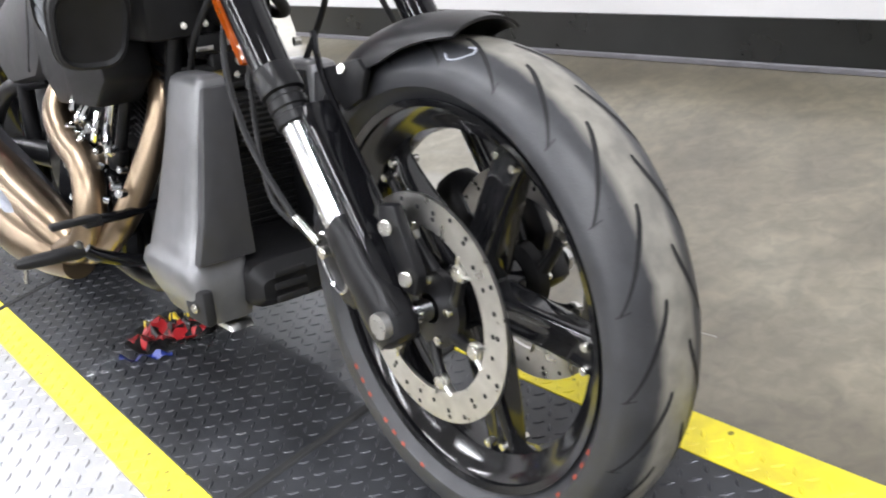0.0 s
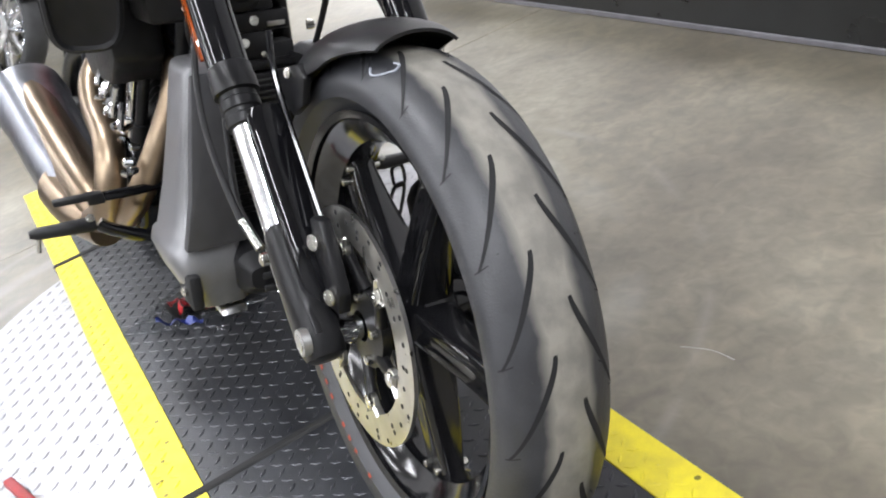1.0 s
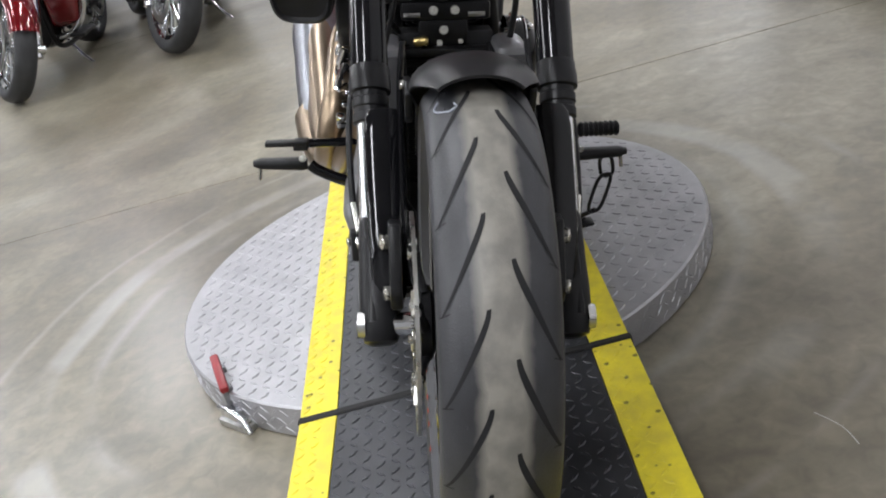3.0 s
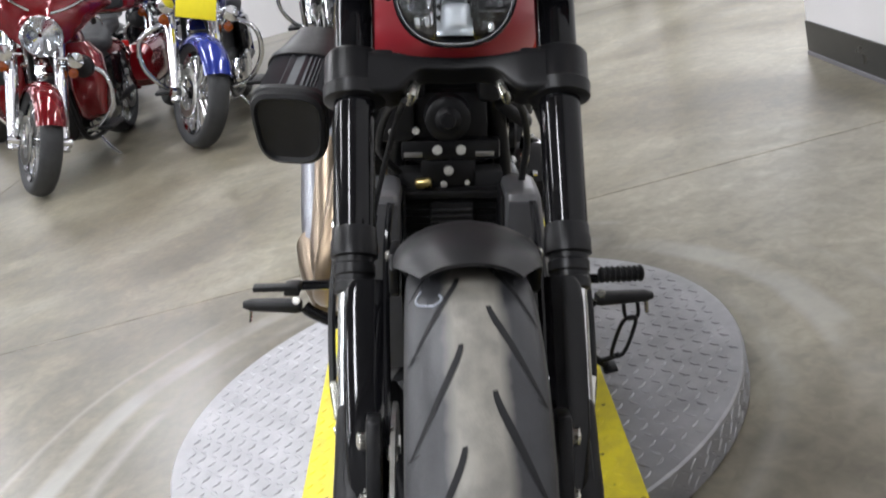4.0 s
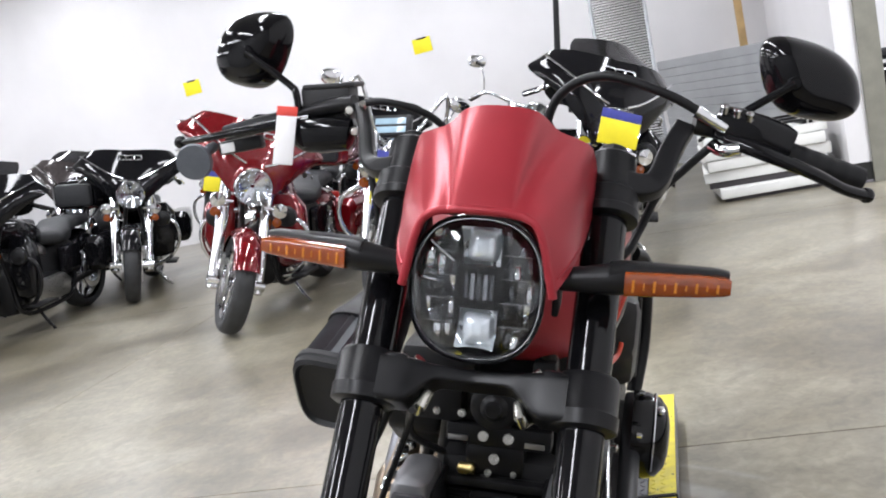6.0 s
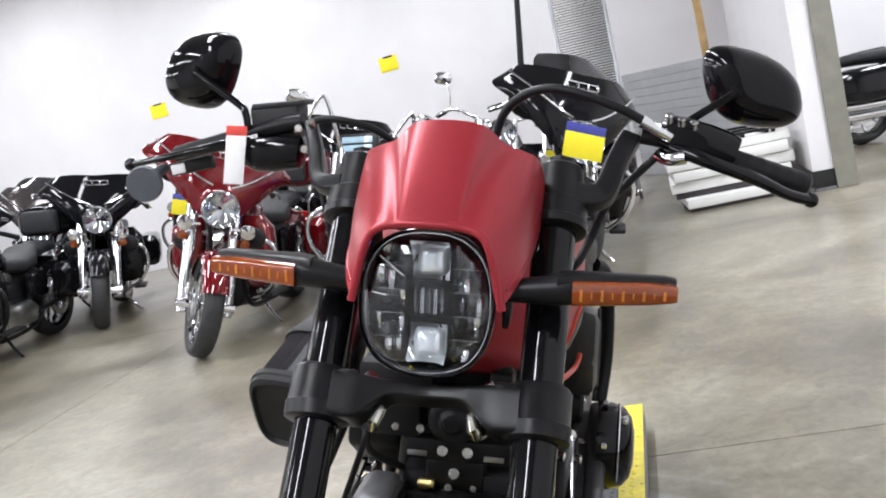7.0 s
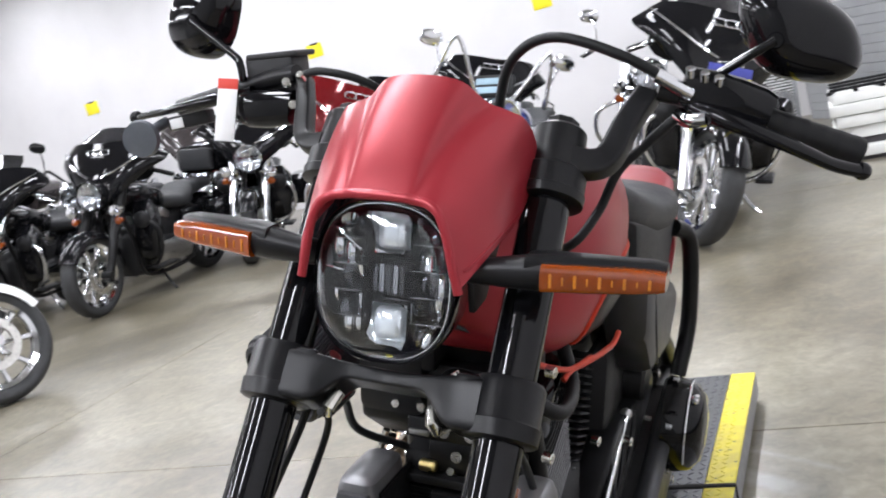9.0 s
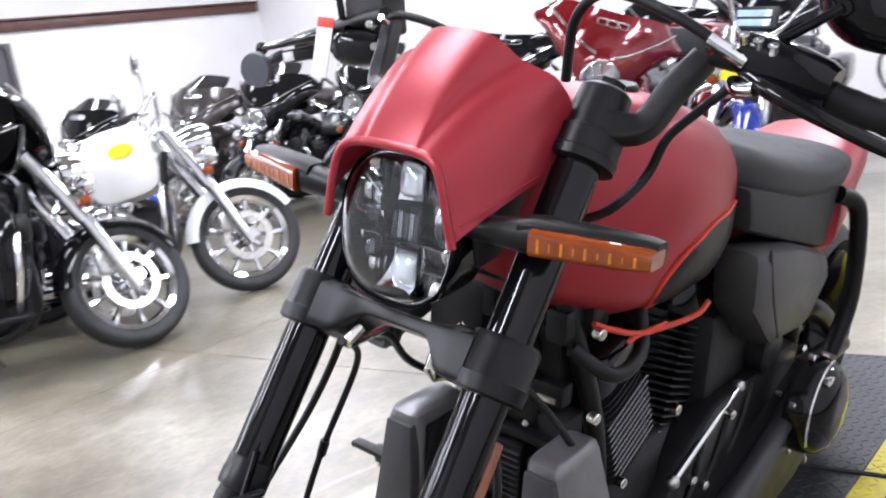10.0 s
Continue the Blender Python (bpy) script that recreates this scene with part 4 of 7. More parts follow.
def cup(c, w, h, depth, n=9, tip=0.0):
    """A hollow chrome facet, bowed away from the lens and tipped up or down."""
    g = []
    for i in range(n + 1):
        row = []
        for j in range(n + 1):
            u, v = -1 + 2 * i / n, -1 + 2 * j / n
            row.append(c + HU * (u * w) + HV * (v * h) + HF * (-depth * (1 - 0.6 * u * u - 0.5 * v * v) + tip * v))
        g.append(row)
    return sheet(bmesh.new(), g, 0.0012)


MIRROR_CHROME = material("lamp_reflector_chrome", (0.88, 0.89, 0.9), 0.03, 1.0, var=0.02, bump=0.0, rough_var=0.01)
rc = random.Random(11)
# Darker copy of the lamp chrome: dark reflections are put into its colour.
REFLECT_DARK = material("dark_reflection_chrome", (0.16, 0.165, 0.175), 0.05, 1.0, var=0.1, bump=0.0, rough_var=0.02)
for s in (-1, 1):
    for r in range(5):
        zz = -0.056 + 0.028 * r
        wide = math.sqrt(max(0.0, 1 - (abs(zz) / 0.082) ** 2.5)) * 0.073
        n = 3 if abs(zz) < 0.05 else 2
        for k in range(n):
            y0, y1 = 0.028 + (wide - 0.028) * k / n, 0.028 + (wide - 0.028) * (k + 1) / n
            tu, tv = rc.uniform(-0.006, 0.006), rc.uniform(-0.009, 0.009)
            g = []
            for a in range(6):
                row = []
                for b in range(6):
                    u, v = -1 + 2 * a / 5, -1 + 2 * b / 5
                    row.append(HLC + HU * (s * ((y0 + y1) / 2 + u * (y1 - y0) * 0.47)) + HV * (zz + v * 0.0132) + HF * (-0.024 + 0.006 * (1 - 0.6 * u * u - 0.6 * v * v) + 0.1 * ((y0 + y1) / 2 - 0.028) + tu * u + tv * v))
                g.append(row)
            part("reflector", sheet(bmesh.new(), g, 0.001), REFLECT_DARK if rc.random() < 0.45 else MIRROR_CHROME, head, "chrome reflector segment, some coloured dark like a dark reflection")
    # Added rods, one side only, imitate tube-light streaks reflected in the lens.
    if s < 0:
        for p0, p1 in (((0.03, 0.03), (0.06, 0.052)), ((0.05, 0.006), (0.07, 0.009))):
            part("streak_rod", cyl(bmesh.new(), HLC + HU * (s * p0[0]) + HV * p0[1] + HF * -0.008, HLC + HU * (s * p1[0]) + HV * p1[1] + HF * -0.008, 0.0016, seg=8), MIRROR_CHROME, head)
    for zz in (-0.042, -0.014, 0.014, 0.042):
        part("reflector_fin", box(bmesh.new(), (0.012, 0.036, 0.0015), HLC + HU * (s * 0.047) + HV * zz + HF * -0.013, 0.0005), DIMMED_CHROME, head)
for k in range(5):
    part("light_guide", cyl(bmesh.new(), HLC + HU * (-0.016 + 0.008 * k) + HV * -0.014 + HF * -0.017, HLC + HU * (-0.016 + 0.008 * k) + HV * 0.016 + HF * -0.017, 0.0038, seg=12), DIMMED_CHROME if k % 2 else REFLECT_DARK, head)
for zz, tip in ((-0.049, -0.012), (0.049, 0.012)):
    part("reflector", cup(HLC + HV * zz + HF * -0.018, 0.024, 0.024, 0.022, tip=tip), MIRROR_CHROME, head)
for s in (-1, 1):
    part("bezel_bar", box(bmesh.new(), (0.006, 0.003, 0.15), HLC + HU * (s * 0.0265) + HF * -0.012, 0.001, rot=Matrix.Rotation(radians(-7), 3, "Y")), BLACK_GLOSS, head)
for zz in (-0.023, 0.023):
    part("bezel_bar", box(bmesh.new(), (0.005, 0.052, 0.004), HLC + HV * zz + HF * -0.013, 0.001), BLACK_GLOSS, head)
# Pale blue-white colour paints overhead lamp glints onto the projectors.
PROJ = material("projector_glint_white", (0.9, 0.95, 1.0), 0.08, 0.6, var=0.05, bump=0.0)
for zz in (-0.05, 0.05):
    rings = [oval(HLC + HU * 0.002 + HV * zz + HF * (-0.026 + d), HU, HV, 0.0195 * q, 0.0195 * q, 4.5, 24) for d, q in ((0, 1), (0.007, 0.92), (0.012, 0.7), (0.0145, 0.3))]
    part("projector", loft(bmesh.new(), rings), PROJ, head, "square projector lens, coloured pale as if glinting")

# cowl round the headlight: a middle panel, a flute on each side, and cheeks that run down to a tip
COWL_FRONT = ((-0.3180, 0.000, 0.6870), (-0.3185, 0.030, 0.6862), (-0.3190, 0.039, 0.6848), (-0.3180, 0.052, 0.6828), (-0.3150, 0.066, 0.6742), (-0.3140, 0.075, 0.6530), (-0.3140, 0.081, 0.6260), (-0.3160, 0.0885, 0.5930))
COWL_MIDDLE = ((-0.3740, 0.000, 0.7500), (-0.3750, 0.037, 0.7470), (-0.3810, 0.050, 0.7350), (-0.3845, 0.074, 0.7270), (-0.3900, 0.097, 0.7080), (-0.3920, 0.108, 0.6800), (-0.3790, 0.1085, 0.6510), (-0.3520, 0.106, 0.6200))
COWL_REAR = ((-0.4370, 0.000, 0.7960), (-0.4400, 0.043, 0.7905), (-0.4525, 0.070, 0.7680), (-0.4590, 0.093, 0.7590), (-0.4670, 0.111, 0.7480), (-0.4880, 0.1185, 0.7150), (-0.4720, 0.118, 0.6720), (-0.4330, 0.1145, 0.6420))


def cowl_row(v):
    """One row of the cowl, from the front lip at 0 to the rear edge at 1."""
    half = []
    for a, m, b in zip(COWL_FRONT, COWL_MIDDLE, COWL_REAR):
        a, m, b = V(a), V(m), V(b)
        ctrl = m * 2 - (a + b) * 0.5
        half.append(a * (1 - v) ** 2 + ctrl * (2 * v * (1 - v)) + b * v * v)
    return [V((p.x, -p.y, p.z)) for p in half[:0:-1]] + half


bm = bmesh.new()
sheet(bm, [smooth_path(cowl_row(k / 16), 5) for k in range(17)], 0.0035)
cowl = part("headlight_cowl", bm, RED_SATIN, bike, "satin red fluted headlight cowl", angle=80)
bm = bmesh.new()
tube(bm, [p + V((0.0015, 0, -0.0035)) for p in cowl_row(0.0)], 0.0052, 10, 4, flat=0.8)
part("cowl_lip", bm, RED_SATIN, cowl)
for sd in (-1, 1):
    part("cowl_crease", tube(bmesh.new(), [V((p.x, sd * (abs(p.y) - 0.001), p.z)) for p in (cowl_row(q)[-2] * 0.35 + cowl_row(q)[-1] * 0.65 for q in (0.12, 0.4, 0.7, 1.0))], 0.0022, 8, 5), RED_SATIN, cowl)
    part("cowl_bracket", prism(bmesh.new(), [(-0.35, 0.6), (-0.44, 0.66), (-0.46, 0.63), (-0.4, 0.56), (-0.36, 0.555)], sd * 0.084, sd * 0.092, bevel=0.003), BLACK_PLASTIC, cowl)

# turn signals
# paler amber: the sparkle inside the lens is put into this colour
AMB_IN = material("amber_sparkle", (0.6, 0.2, 0.02), 0.12, 0.0, var=0.2, bump=0.0)
for s in (-1, 1):
    bm = bmesh.new()
    tube(bm, [(-0.36, s * 0.075, 0.603), (-0.358, s * 0.11, 0.605), (-0.358, s * 0.15, 0.609), (-0.36, s * 0.17, 0.611)], [0.014, 0.015, 0.019, 0.02], 16, 6)
    rings = []
    for y, hx, hz in ((0.148, 0.017, 0.017), (0.165, 0.019, 0.0185), (0.22, 0.017, 0.0165), (0.27, 0.014, 0.014), (0.284, 0.011, 0.011)):
        rings.append(oval((-0.362 - (y - 0.165) * 0.25, s * y, 0.612), (1, 0, 0), (0, 0, 1), hx, hz, 4, 20))
    loft(bm, rings)
    sig = part("turn_signal", bm, BLACK_SATIN, bike, "slim black turn signal with an amber lens")
    bm = bmesh.new()
    rings = []
    for y, hz in ((0.166, 0.0145), (0.2, 0.014), (0.25, 0.013), (0.277, 0.011), (0.285, 0.009)):
        rings.append(oval((-0.35 - (y - 0.165) * 0.25, s * y, 0.6085), (1, 0, 0), (0, 0, 1), 0.0155, hz, 5, 16))
    loft(bm, rings)
    part("amber_lens", bm, AMBER, sig, "amber lens")
    # Thin pale bars imitate the vertical sparkles in the lens.
    for k in range(9):
        y = 0.176 + k * 0.0118
        part("lens_sparkle", box(bmesh.new(), (0.0024, 0.0022 if k % 2 else 0.0035, 0.015 - 0.0005 * k - 0.005 * (k % 2)), (-0.3348 - (y - 0.165) * 0.25, s * y, 0.6075), 0.0012, rot=Matrix.Rotation(radians(14 * s), 3, "Z")), AMB_IN, sig)

# handlebar, controls
bar = new("handlebar")
bar.parent = bike
tagged(bar, "black handlebar with grips, levers and cables")
for s in (-1, 1):
    bm = bmesh.new()
    rings = []
    pts = smooth_path([V((-0.497, s * 0.15, 0.702)), V((-0.506, s * 0.176, 0.698)), V((-0.52, s * 0.194, 0.706)), V((-0.55, s * 0.207, 0.74)), V((-0.582, s * 0.224, 0.772))], 5)
    for q, p in enumerate(pts):
        d = (pts[min(q + 1, len(pts) - 1)] - pts[max(q - 1, 0)]).normalized()
        w1 = d.cross(V((0.8, 0.0, 0.6))).normalized()
        w2 = w1.cross(d).normalized()
        rings.append(oval(p, w1, w2, (0.0165 if s > 0 else 0.012) - 0.003 * q / len(pts), 0.013, 7, 20))
    loft(bm, rings)
    part("riser", bm, BLACK_SATIN, bar)
    bm = bmesh.new()
    tube(bm, [(-0.58, s * 0.235, 0.778), (-0.588, s * 0.275, 0.77), (-0.605, s * 0.36, 0.745), (-0.623, s * 0.45, 0.718)], 0.0125, 16, 5)
    part("bar_tube", bm, BLACK_SATIN, bar)
    part("grip", ribbed(bmesh.new(), (-0.602, s * 0.35, 0.748), (-0.626, 0.462, 0.714) if s > 0 else (-0.636, -0.44, 0.722), 0.0168 if s > 0 else 0.012, 0.0172 if s > 0 else 0.0123, 6), BLACK_PLASTIC, bar)
    bm = bmesh.new()
    lp = [(-0.572, 0.28, 0.762), (-0.552, 0.32, 0.75), (-0.548, 0.385, 0.728), (-0.568, 0.43, 0.708), (-0.585, 0.462, 0.7)] if s > 0 else [(-0.575, -0.3, 0.752), (-0.568, -0.36, 0.738), (-0.575, -0.42, 0.724), (-0.592, -0.475, 0.711), (-0.61, -0.52, 0.701)]
    tube(bm, lp, [0.013, 0.0125, 0.0105, 0.0095, 0.0095] if s > 0 else [0.011, 0.0095, 0.0075, 0.0065, 0.0062], 12, 6, flat=0.8)
    bmesh.ops.create_uvsphere(bm, u_segments=12, v_segments=8, radius=0.0105, matrix=Matrix.Translation(lp[-1]))
    part("lever", bm, BLACK_GLOSS, bar)
    bm = bmesh.new()
    if s < 0:
        mcyl = [(-0.232, 0.735, 0.012, 0.013), (-0.238, 0.734, 0.02, 0.023), (-0.27, 0.731, 0.024, 0.026), (-0.3, 0.729, 0.023, 0.025), (-0.318, 0.733, 0.017, 0.022), (-0.33, 0.731, 0.01, 0.012)]
        part("master_cylinder", loft(bmesh.new(), [oval((-0.578, y, z), (1, 0, 0), (0, 0.1, 1), a, b, 3.0, 20) for y, z, a, b in mcyl]), BLACK_GLOSS, bar, "dark brake master cylinder")
        bolts("banjo_bolt", [(V((-0.55, -0.234, 0.768)), (1, 0.4, 0.3), 0.0055, 0.012), (V((-0.555, -0.215, 0.775)), (1, 0.2, 0.6), 0.005, 0.012), (V((-0.55, -0.226, 0.742)), (1, 0.5, 0), 0.0055, 0.012), (V((-0.566, -0.3, 0.715)), (1, -0.2, 0.2), 0.005, 0.008)], ZINC, bar)
    if s > 0:
        loft(bm, [oval((-0.585 - 0.06 * (y - 0.265), y, 0.785 - 0.29 * (y - 0.265)), (1, 0, 0), (0, 0.28, 1), a, b, 3.4, 24) for y, a, b in ((0.262, 0.012, 0.012), (0.266, 0.02, 0.021), (0.29, 0.026, 0.025), (0.32, 0.027, 0.026), (0.35, 0.025, 0.024), (0.362, 0.02, 0.02))])
        part("switch_housing", bm, BLACK_GLOSS, bar)
        bolts("control_bolt", [(V((-0.565, 0.272 + 0.016 * k, 0.799 - 0.004 * k)), (0.5, 0, 1), 0.006, 0.008) for k in range(3)], CHROME, bar)
        part("lever_perch", tube(bmesh.new(), [(-0.575, 0.262, 0.752), (-0.558, 0.275, 0.748), (-0.552, 0.295, 0.752)], 0.009, 12, 4), CHROME, bar, "bright lever perch")
    else:
        bm.free()
        part("switch_box", box(bmesh.new(), (0.02, 0.07, 0.02), (-0.592, -0.412, 0.706), 0.004, rot=Matrix.Rotation(radians(14), 3, "X")), BLACK_PLASTIC, bar)
    # mirror
    mc = V((-0.628, 0.384 if s > 0 else -0.414, 0.842 if s > 0 else 0.845))
    stem = [(-0.585, 0.284, 0.77), (-0.588, 0.286, 0.786), (-0.591, 0.298, 0.797), (-0.593, 0.358, 0.8375)] if s > 0 else [(-0.585, -0.321, 0.765), (-0.585, -0.325, 0.786), (-0.588, -0.337, 0.799), (-0.594, -0.407, 0.842)]
    mir = part("mirror", tube(bmesh.new(), stem, 0.0055, 12, 6), BLACK_GLOSS, bar, "black teardrop mirror on a bent stem")
    mu, mv, mn = V((-0.3, s, 0.0)).normalized(), V((0.0, -0.1 * s, 1)).normalized(), V((1, 0.3 * s, 0)).normalized()
    mw, mh, shear, droop = (0.067, 0.0535, 0.16, 0.14) if s > 0 else (0.061, 0.057, 0.22, -0.04)

    def mring(d, sc):
        out = []
        for i in range(48):
            t = 2 * math.pi * i / 48
            ct, st = math.cos(t), math.sin(t)
            b = mh * math.copysign(abs(st) ** 0.78, st) * (1 - 0.12 * ct)
            a = mw * math.copysign(abs(ct) ** 0.78, ct)
            out.append(mc + mn * d + mu * ((a - shear * b) * sc + 0.004) + mv * ((b - droop * a) * sc))
        return out
    bm = bmesh.new()
    loft(bm, [mring(-0.02, 0.97), mring(-0.023, 0.985), mring(-0.021, 1.0)] + [mring(-0.02 + 0.046 * math.sin(radians(q)), math.cos(radians(q)) ** 0.62) for q in (10, 20, 30, 40, 50, 60, 68, 75, 81, 86)])
    part("mirror_shell", bm, BLACK_GLOSS, mir)
    bm = bmesh.new()
    loft(bm, [mring(-0.0235, 0.95), mring(-0.0225, 0.95)])
    part("mirror_glass", bm, CHROME, mir, "mirror glass")
    part("stem_boss", cyl(bmesh.new(), stem[-1], V(stem[-1]) + V((-0.01, 0, 0)), 0.008, 0.011, 14), BLACK_GLOSS, mir)
# reservoir on the right, tags, cables
bm = bmesh.new()
rr = Matrix.Rotation(radians(7), 3, "X")
box(bm, (0.05, 0.074, 0.056), (-0.612, -0.281, 0.772), 0.006, rot=rr)
box(bm, (0.054, 0.079, 0.008), (-0.612, -0.2775, 0.8), 0.003, rot=rr)
part("brake_reservoir", bm, material("worn_black_plastic", (0.03, 0.03, 0.031), 0.5, 0.0, var=0.15, bump=0.15, fine=900, spec=0.3), bar, "square black brake fluid reservoir")
bm = bmesh.new()
tube(bm, [(-0.57, 0.275, 0.775), (-0.56, 0.2, 0.815), (-0.57, 0.11, 0.835), (-0.6, 0.05, 0.8), (-0.62, 0.03, 0.72)], 0.0065, 10, 8)
part("clutch_cable", bm, BLACK_PLASTIC, bar)
bm = bmesh.new()
cyl(bm, (-0.569, 0.275, 0.776), (-0.561, 0.235, 0.797), 0.0085, seg=12)
part("cable_ferrule", bm, CHROME, bar, "bright cable ferrule")
bm = bmesh.new()
tube(bm, [(-0.588, 0.268, 0.758), (-0.577, 0.228, 0.717), (-0.569, 0.197, 0.682), (-0.564, 0.178, 0.634), (-0.53, 0.155, 0.598), (-0.56, 0.1, 0.565)], 0.0058, 10, 8)
part("control_cable", bm, BLACK_PLASTIC, bar)
bm = bmesh.new()
tube(bm, [(-0.58, -0.235, 0.772), (-0.565, -0.19, 0.784), (-0.58, -0.12, 0.765), (-0.62, -0.06, 0.7)], 0.0055, 10, 8)
part("control_cable", bm, BLACK_PLASTIC, bar)
bm = bmesh.new()
tube(bm, [(-0.57, -0.22, 0.76), (-0.54, -0.19, 0.66), (-0.56, -0.17, 0.56), (-0.62, -0.12, 0.5)], 0.005, 10, 8)
part("control_cable", bm, BLACK_PLASTIC, bar)
bm = bmesh.new()
box(bm, (0.09, 0.12, 0.04), (-0.56, 0, 0.7), 0.01, rot=Matrix.Rotation(radians(-34), 3, "Y"))
part("gauge_mount", bm, BLACK_PLASTIC, bar)

# sale tag, switch label and round cap on the right-hand grip
tagc = part("hang_tag", box(bmesh.new(), (0.0015, 0.03, 0.07), (-0.55, -0.328, 0.722), 0.0006, rot=Matrix.Rotation(radians(-12), 3, "Y")), material("white_tag_card", (0.8, 0.8, 0.8), 0.6, var=0.03, bump=0.0), bar, "white hanging tag with a red head")
part("tag_head", box(bmesh.new(), (0.0018, 0.031, 0.014), (-0.5585, -0.328, 0.7625), 0.0006, rot=Matrix.Rotation(radians(-12), 3, "Y")), material("red_tag_head", (0.7, 0.05, 0.03), 0.6, bump=0.0), tagc)
bm = bmesh.new()
cyl(bm, (-0.555, -0.47, 0.68), (-0.547, -0.468, 0.68), 0.027, 0.025, 28)
cyl(bm, (-0.6, -0.46, 0.7), (-0.553, -0.47, 0.682), 0.008, seg=10)
part("bar_end_disc", bm, material("slate_grey_plastic", (0.09, 0.1, 0.115), 0.5, bump=0.05), bar, "round slate-grey disc by the grip")
part("switch_label", box(bmesh.new(), (0.004, 0.022, 0.014), (-0.583, -0.43, 0.701), 0.001, rot=Matrix.Rotation(radians(14), 3, "X")), tagc.data.materials[0], bar, "white label")

# ---- tank, seat, tail ----
def half_body(bm, rows, p=2.6, seg=36):
    """Loft rings across the bike: (x, z middle, half width, half height[, p])."""
    rings = []
    for r in rows:
        x, z, a, b = r[:4]
        rings.append(oval((x, 0, z), (0, 1, 0), (0, 0, 1), a, b, r[4] if len(r) > 4 else p, seg))
    return loft(bm, rings)


bm = bmesh.new()
half_body(bm, [(-0.5, 0.56, 0.03, 0.07), (-0.53, 0.56, 0.07, 0.1), (-0.6, 0.555, 0.115, 0.135), (-0.68, 0.545, 0.15, 0.157), (-0.78, 0.533, 0.168, 0.158), (-0.88, 0.518, 0.165, 0.143), (-0.96, 0.505, 0.145, 0.115), (-1.03, 0.485, 0.115, 0.085), (-1.07, 0.47, 0.08, 0.05)], 3.4)
tank = part("fuel_tank", bm, RED_SATIN, bike, "satin red fuel tank")
RED_LINE = material("orange_red_stripe", (0.6, 0.05, 0.02), 0.4, var=0.05, bump=0.0)
for s in (-1, 1):
    def side(x, z, lift):
        stations = (0.6, 0.68, 0.78, 0.88, 0.96, 1.03)
        zc = float(np.interp(-x, stations, (0.555, 0.545, 0.533, 0.518, 0.505, 0.485)))
        a = float(np.interp(-x, stations, (0.115, 0.15, 0.168, 0.165, 0.145, 0.115)))
        b = float(np.interp(-x, stations, (0.135, 0.157, 0.158, 0.143, 0.115, 0.085)))
        q = min(1.0, abs((z - zc) / b))
        return V((x, s * (a * (1 - q ** 3.4) ** (1 / 3.4) + lift), z))
    outline = [(-0.735, 0.398), (-0.713, 0.425), (-0.722, 0.462), (-0.78, 0.5), (-0.87, 0.515), (-0.965, 0.508), (-1.0, 0.47), (-0.97, 0.425), (-0.89, 0.392), (-0.8, 0.385)]
    op = smooth_path([V((u, 0, w)) for u, w in outline + outline[:1]], 5)[:-1]
    c = V((-0.85, 0, 0.462))
    bm = bmesh.new()
    rings = []
    for q in (0.02, 0.35, 0.7, 0.93, 1.0):
        rings.append([side(c.x + (o.x - c.x) * q, c.z + (o.z - c.z) * q, 0.003 if q < 0.99 else -0.001) for o in op])
    loft(bm, rings, caps=True)
    part("tank_panel", bm, BLACK_SATIN, tank, "black tank side panel")
    bm = bmesh.new()
    tube(bm, [side(o.x, o.z, 0.001) for o in op] + [side(op[0].x, op[0].z, 0.001)], 0.0035, 6, 1)
    part("tank_stripe", bm, RED_LINE, tank, "thin orange-red outline")
bm = bmesh.new()
cyl(bm, (-0.76, 0.03, 0.685), (-0.76, 0.03, 0.7), 0.03, seg=24, chamfer=0.003)
part("fuel_cap", bm, BLACK_SATIN, tank)

bm = bmesh.new()
half_body(bm, [(-0.885, 0.585, 0.06, 0.022), (-0.92, 0.57, 0.125, 0.042), (-1.0, 0.548, 0.158, 0.05), (-1.1, 0.518, 0.17, 0.05), (-1.22, 0.488, 0.176, 0.048), (-1.36, 0.465, 0.178, 0.046), (-1.46, 0.458, 0.176, 0.046), (-1.53, 0.46, 0.165, 0.04), (-1.56, 0.462, 0.14, 0.02)], 3.0)
part("seat", bm, SEAT_VINYL, bike, "broad black vinyl solo seat")
bm = bmesh.new()
half_body(bm, [(-1.42, 0.33, 0.15, 0.04), (-1.47, 0.352, 0.172, 0.075), (-1.56, 0.38, 0.166, 0.076), (-1.7, 0.392, 0.14, 0.066), (-1.85, 0.415, 0.118, 0.055), (-1.97, 0.43, 0.075, 0.03), (-2.01, 0.435, 0.03, 0.012)], 4.0)
part("tail_cowl", bm, RED_SATIN, bike, "satin red tail cowl")
COVER_GREY = material("dark_grey_cover_paint", (0.05, 0.05, 0.053), 0.42, 0.2, var=0.12, bump=0.08, fine=700)
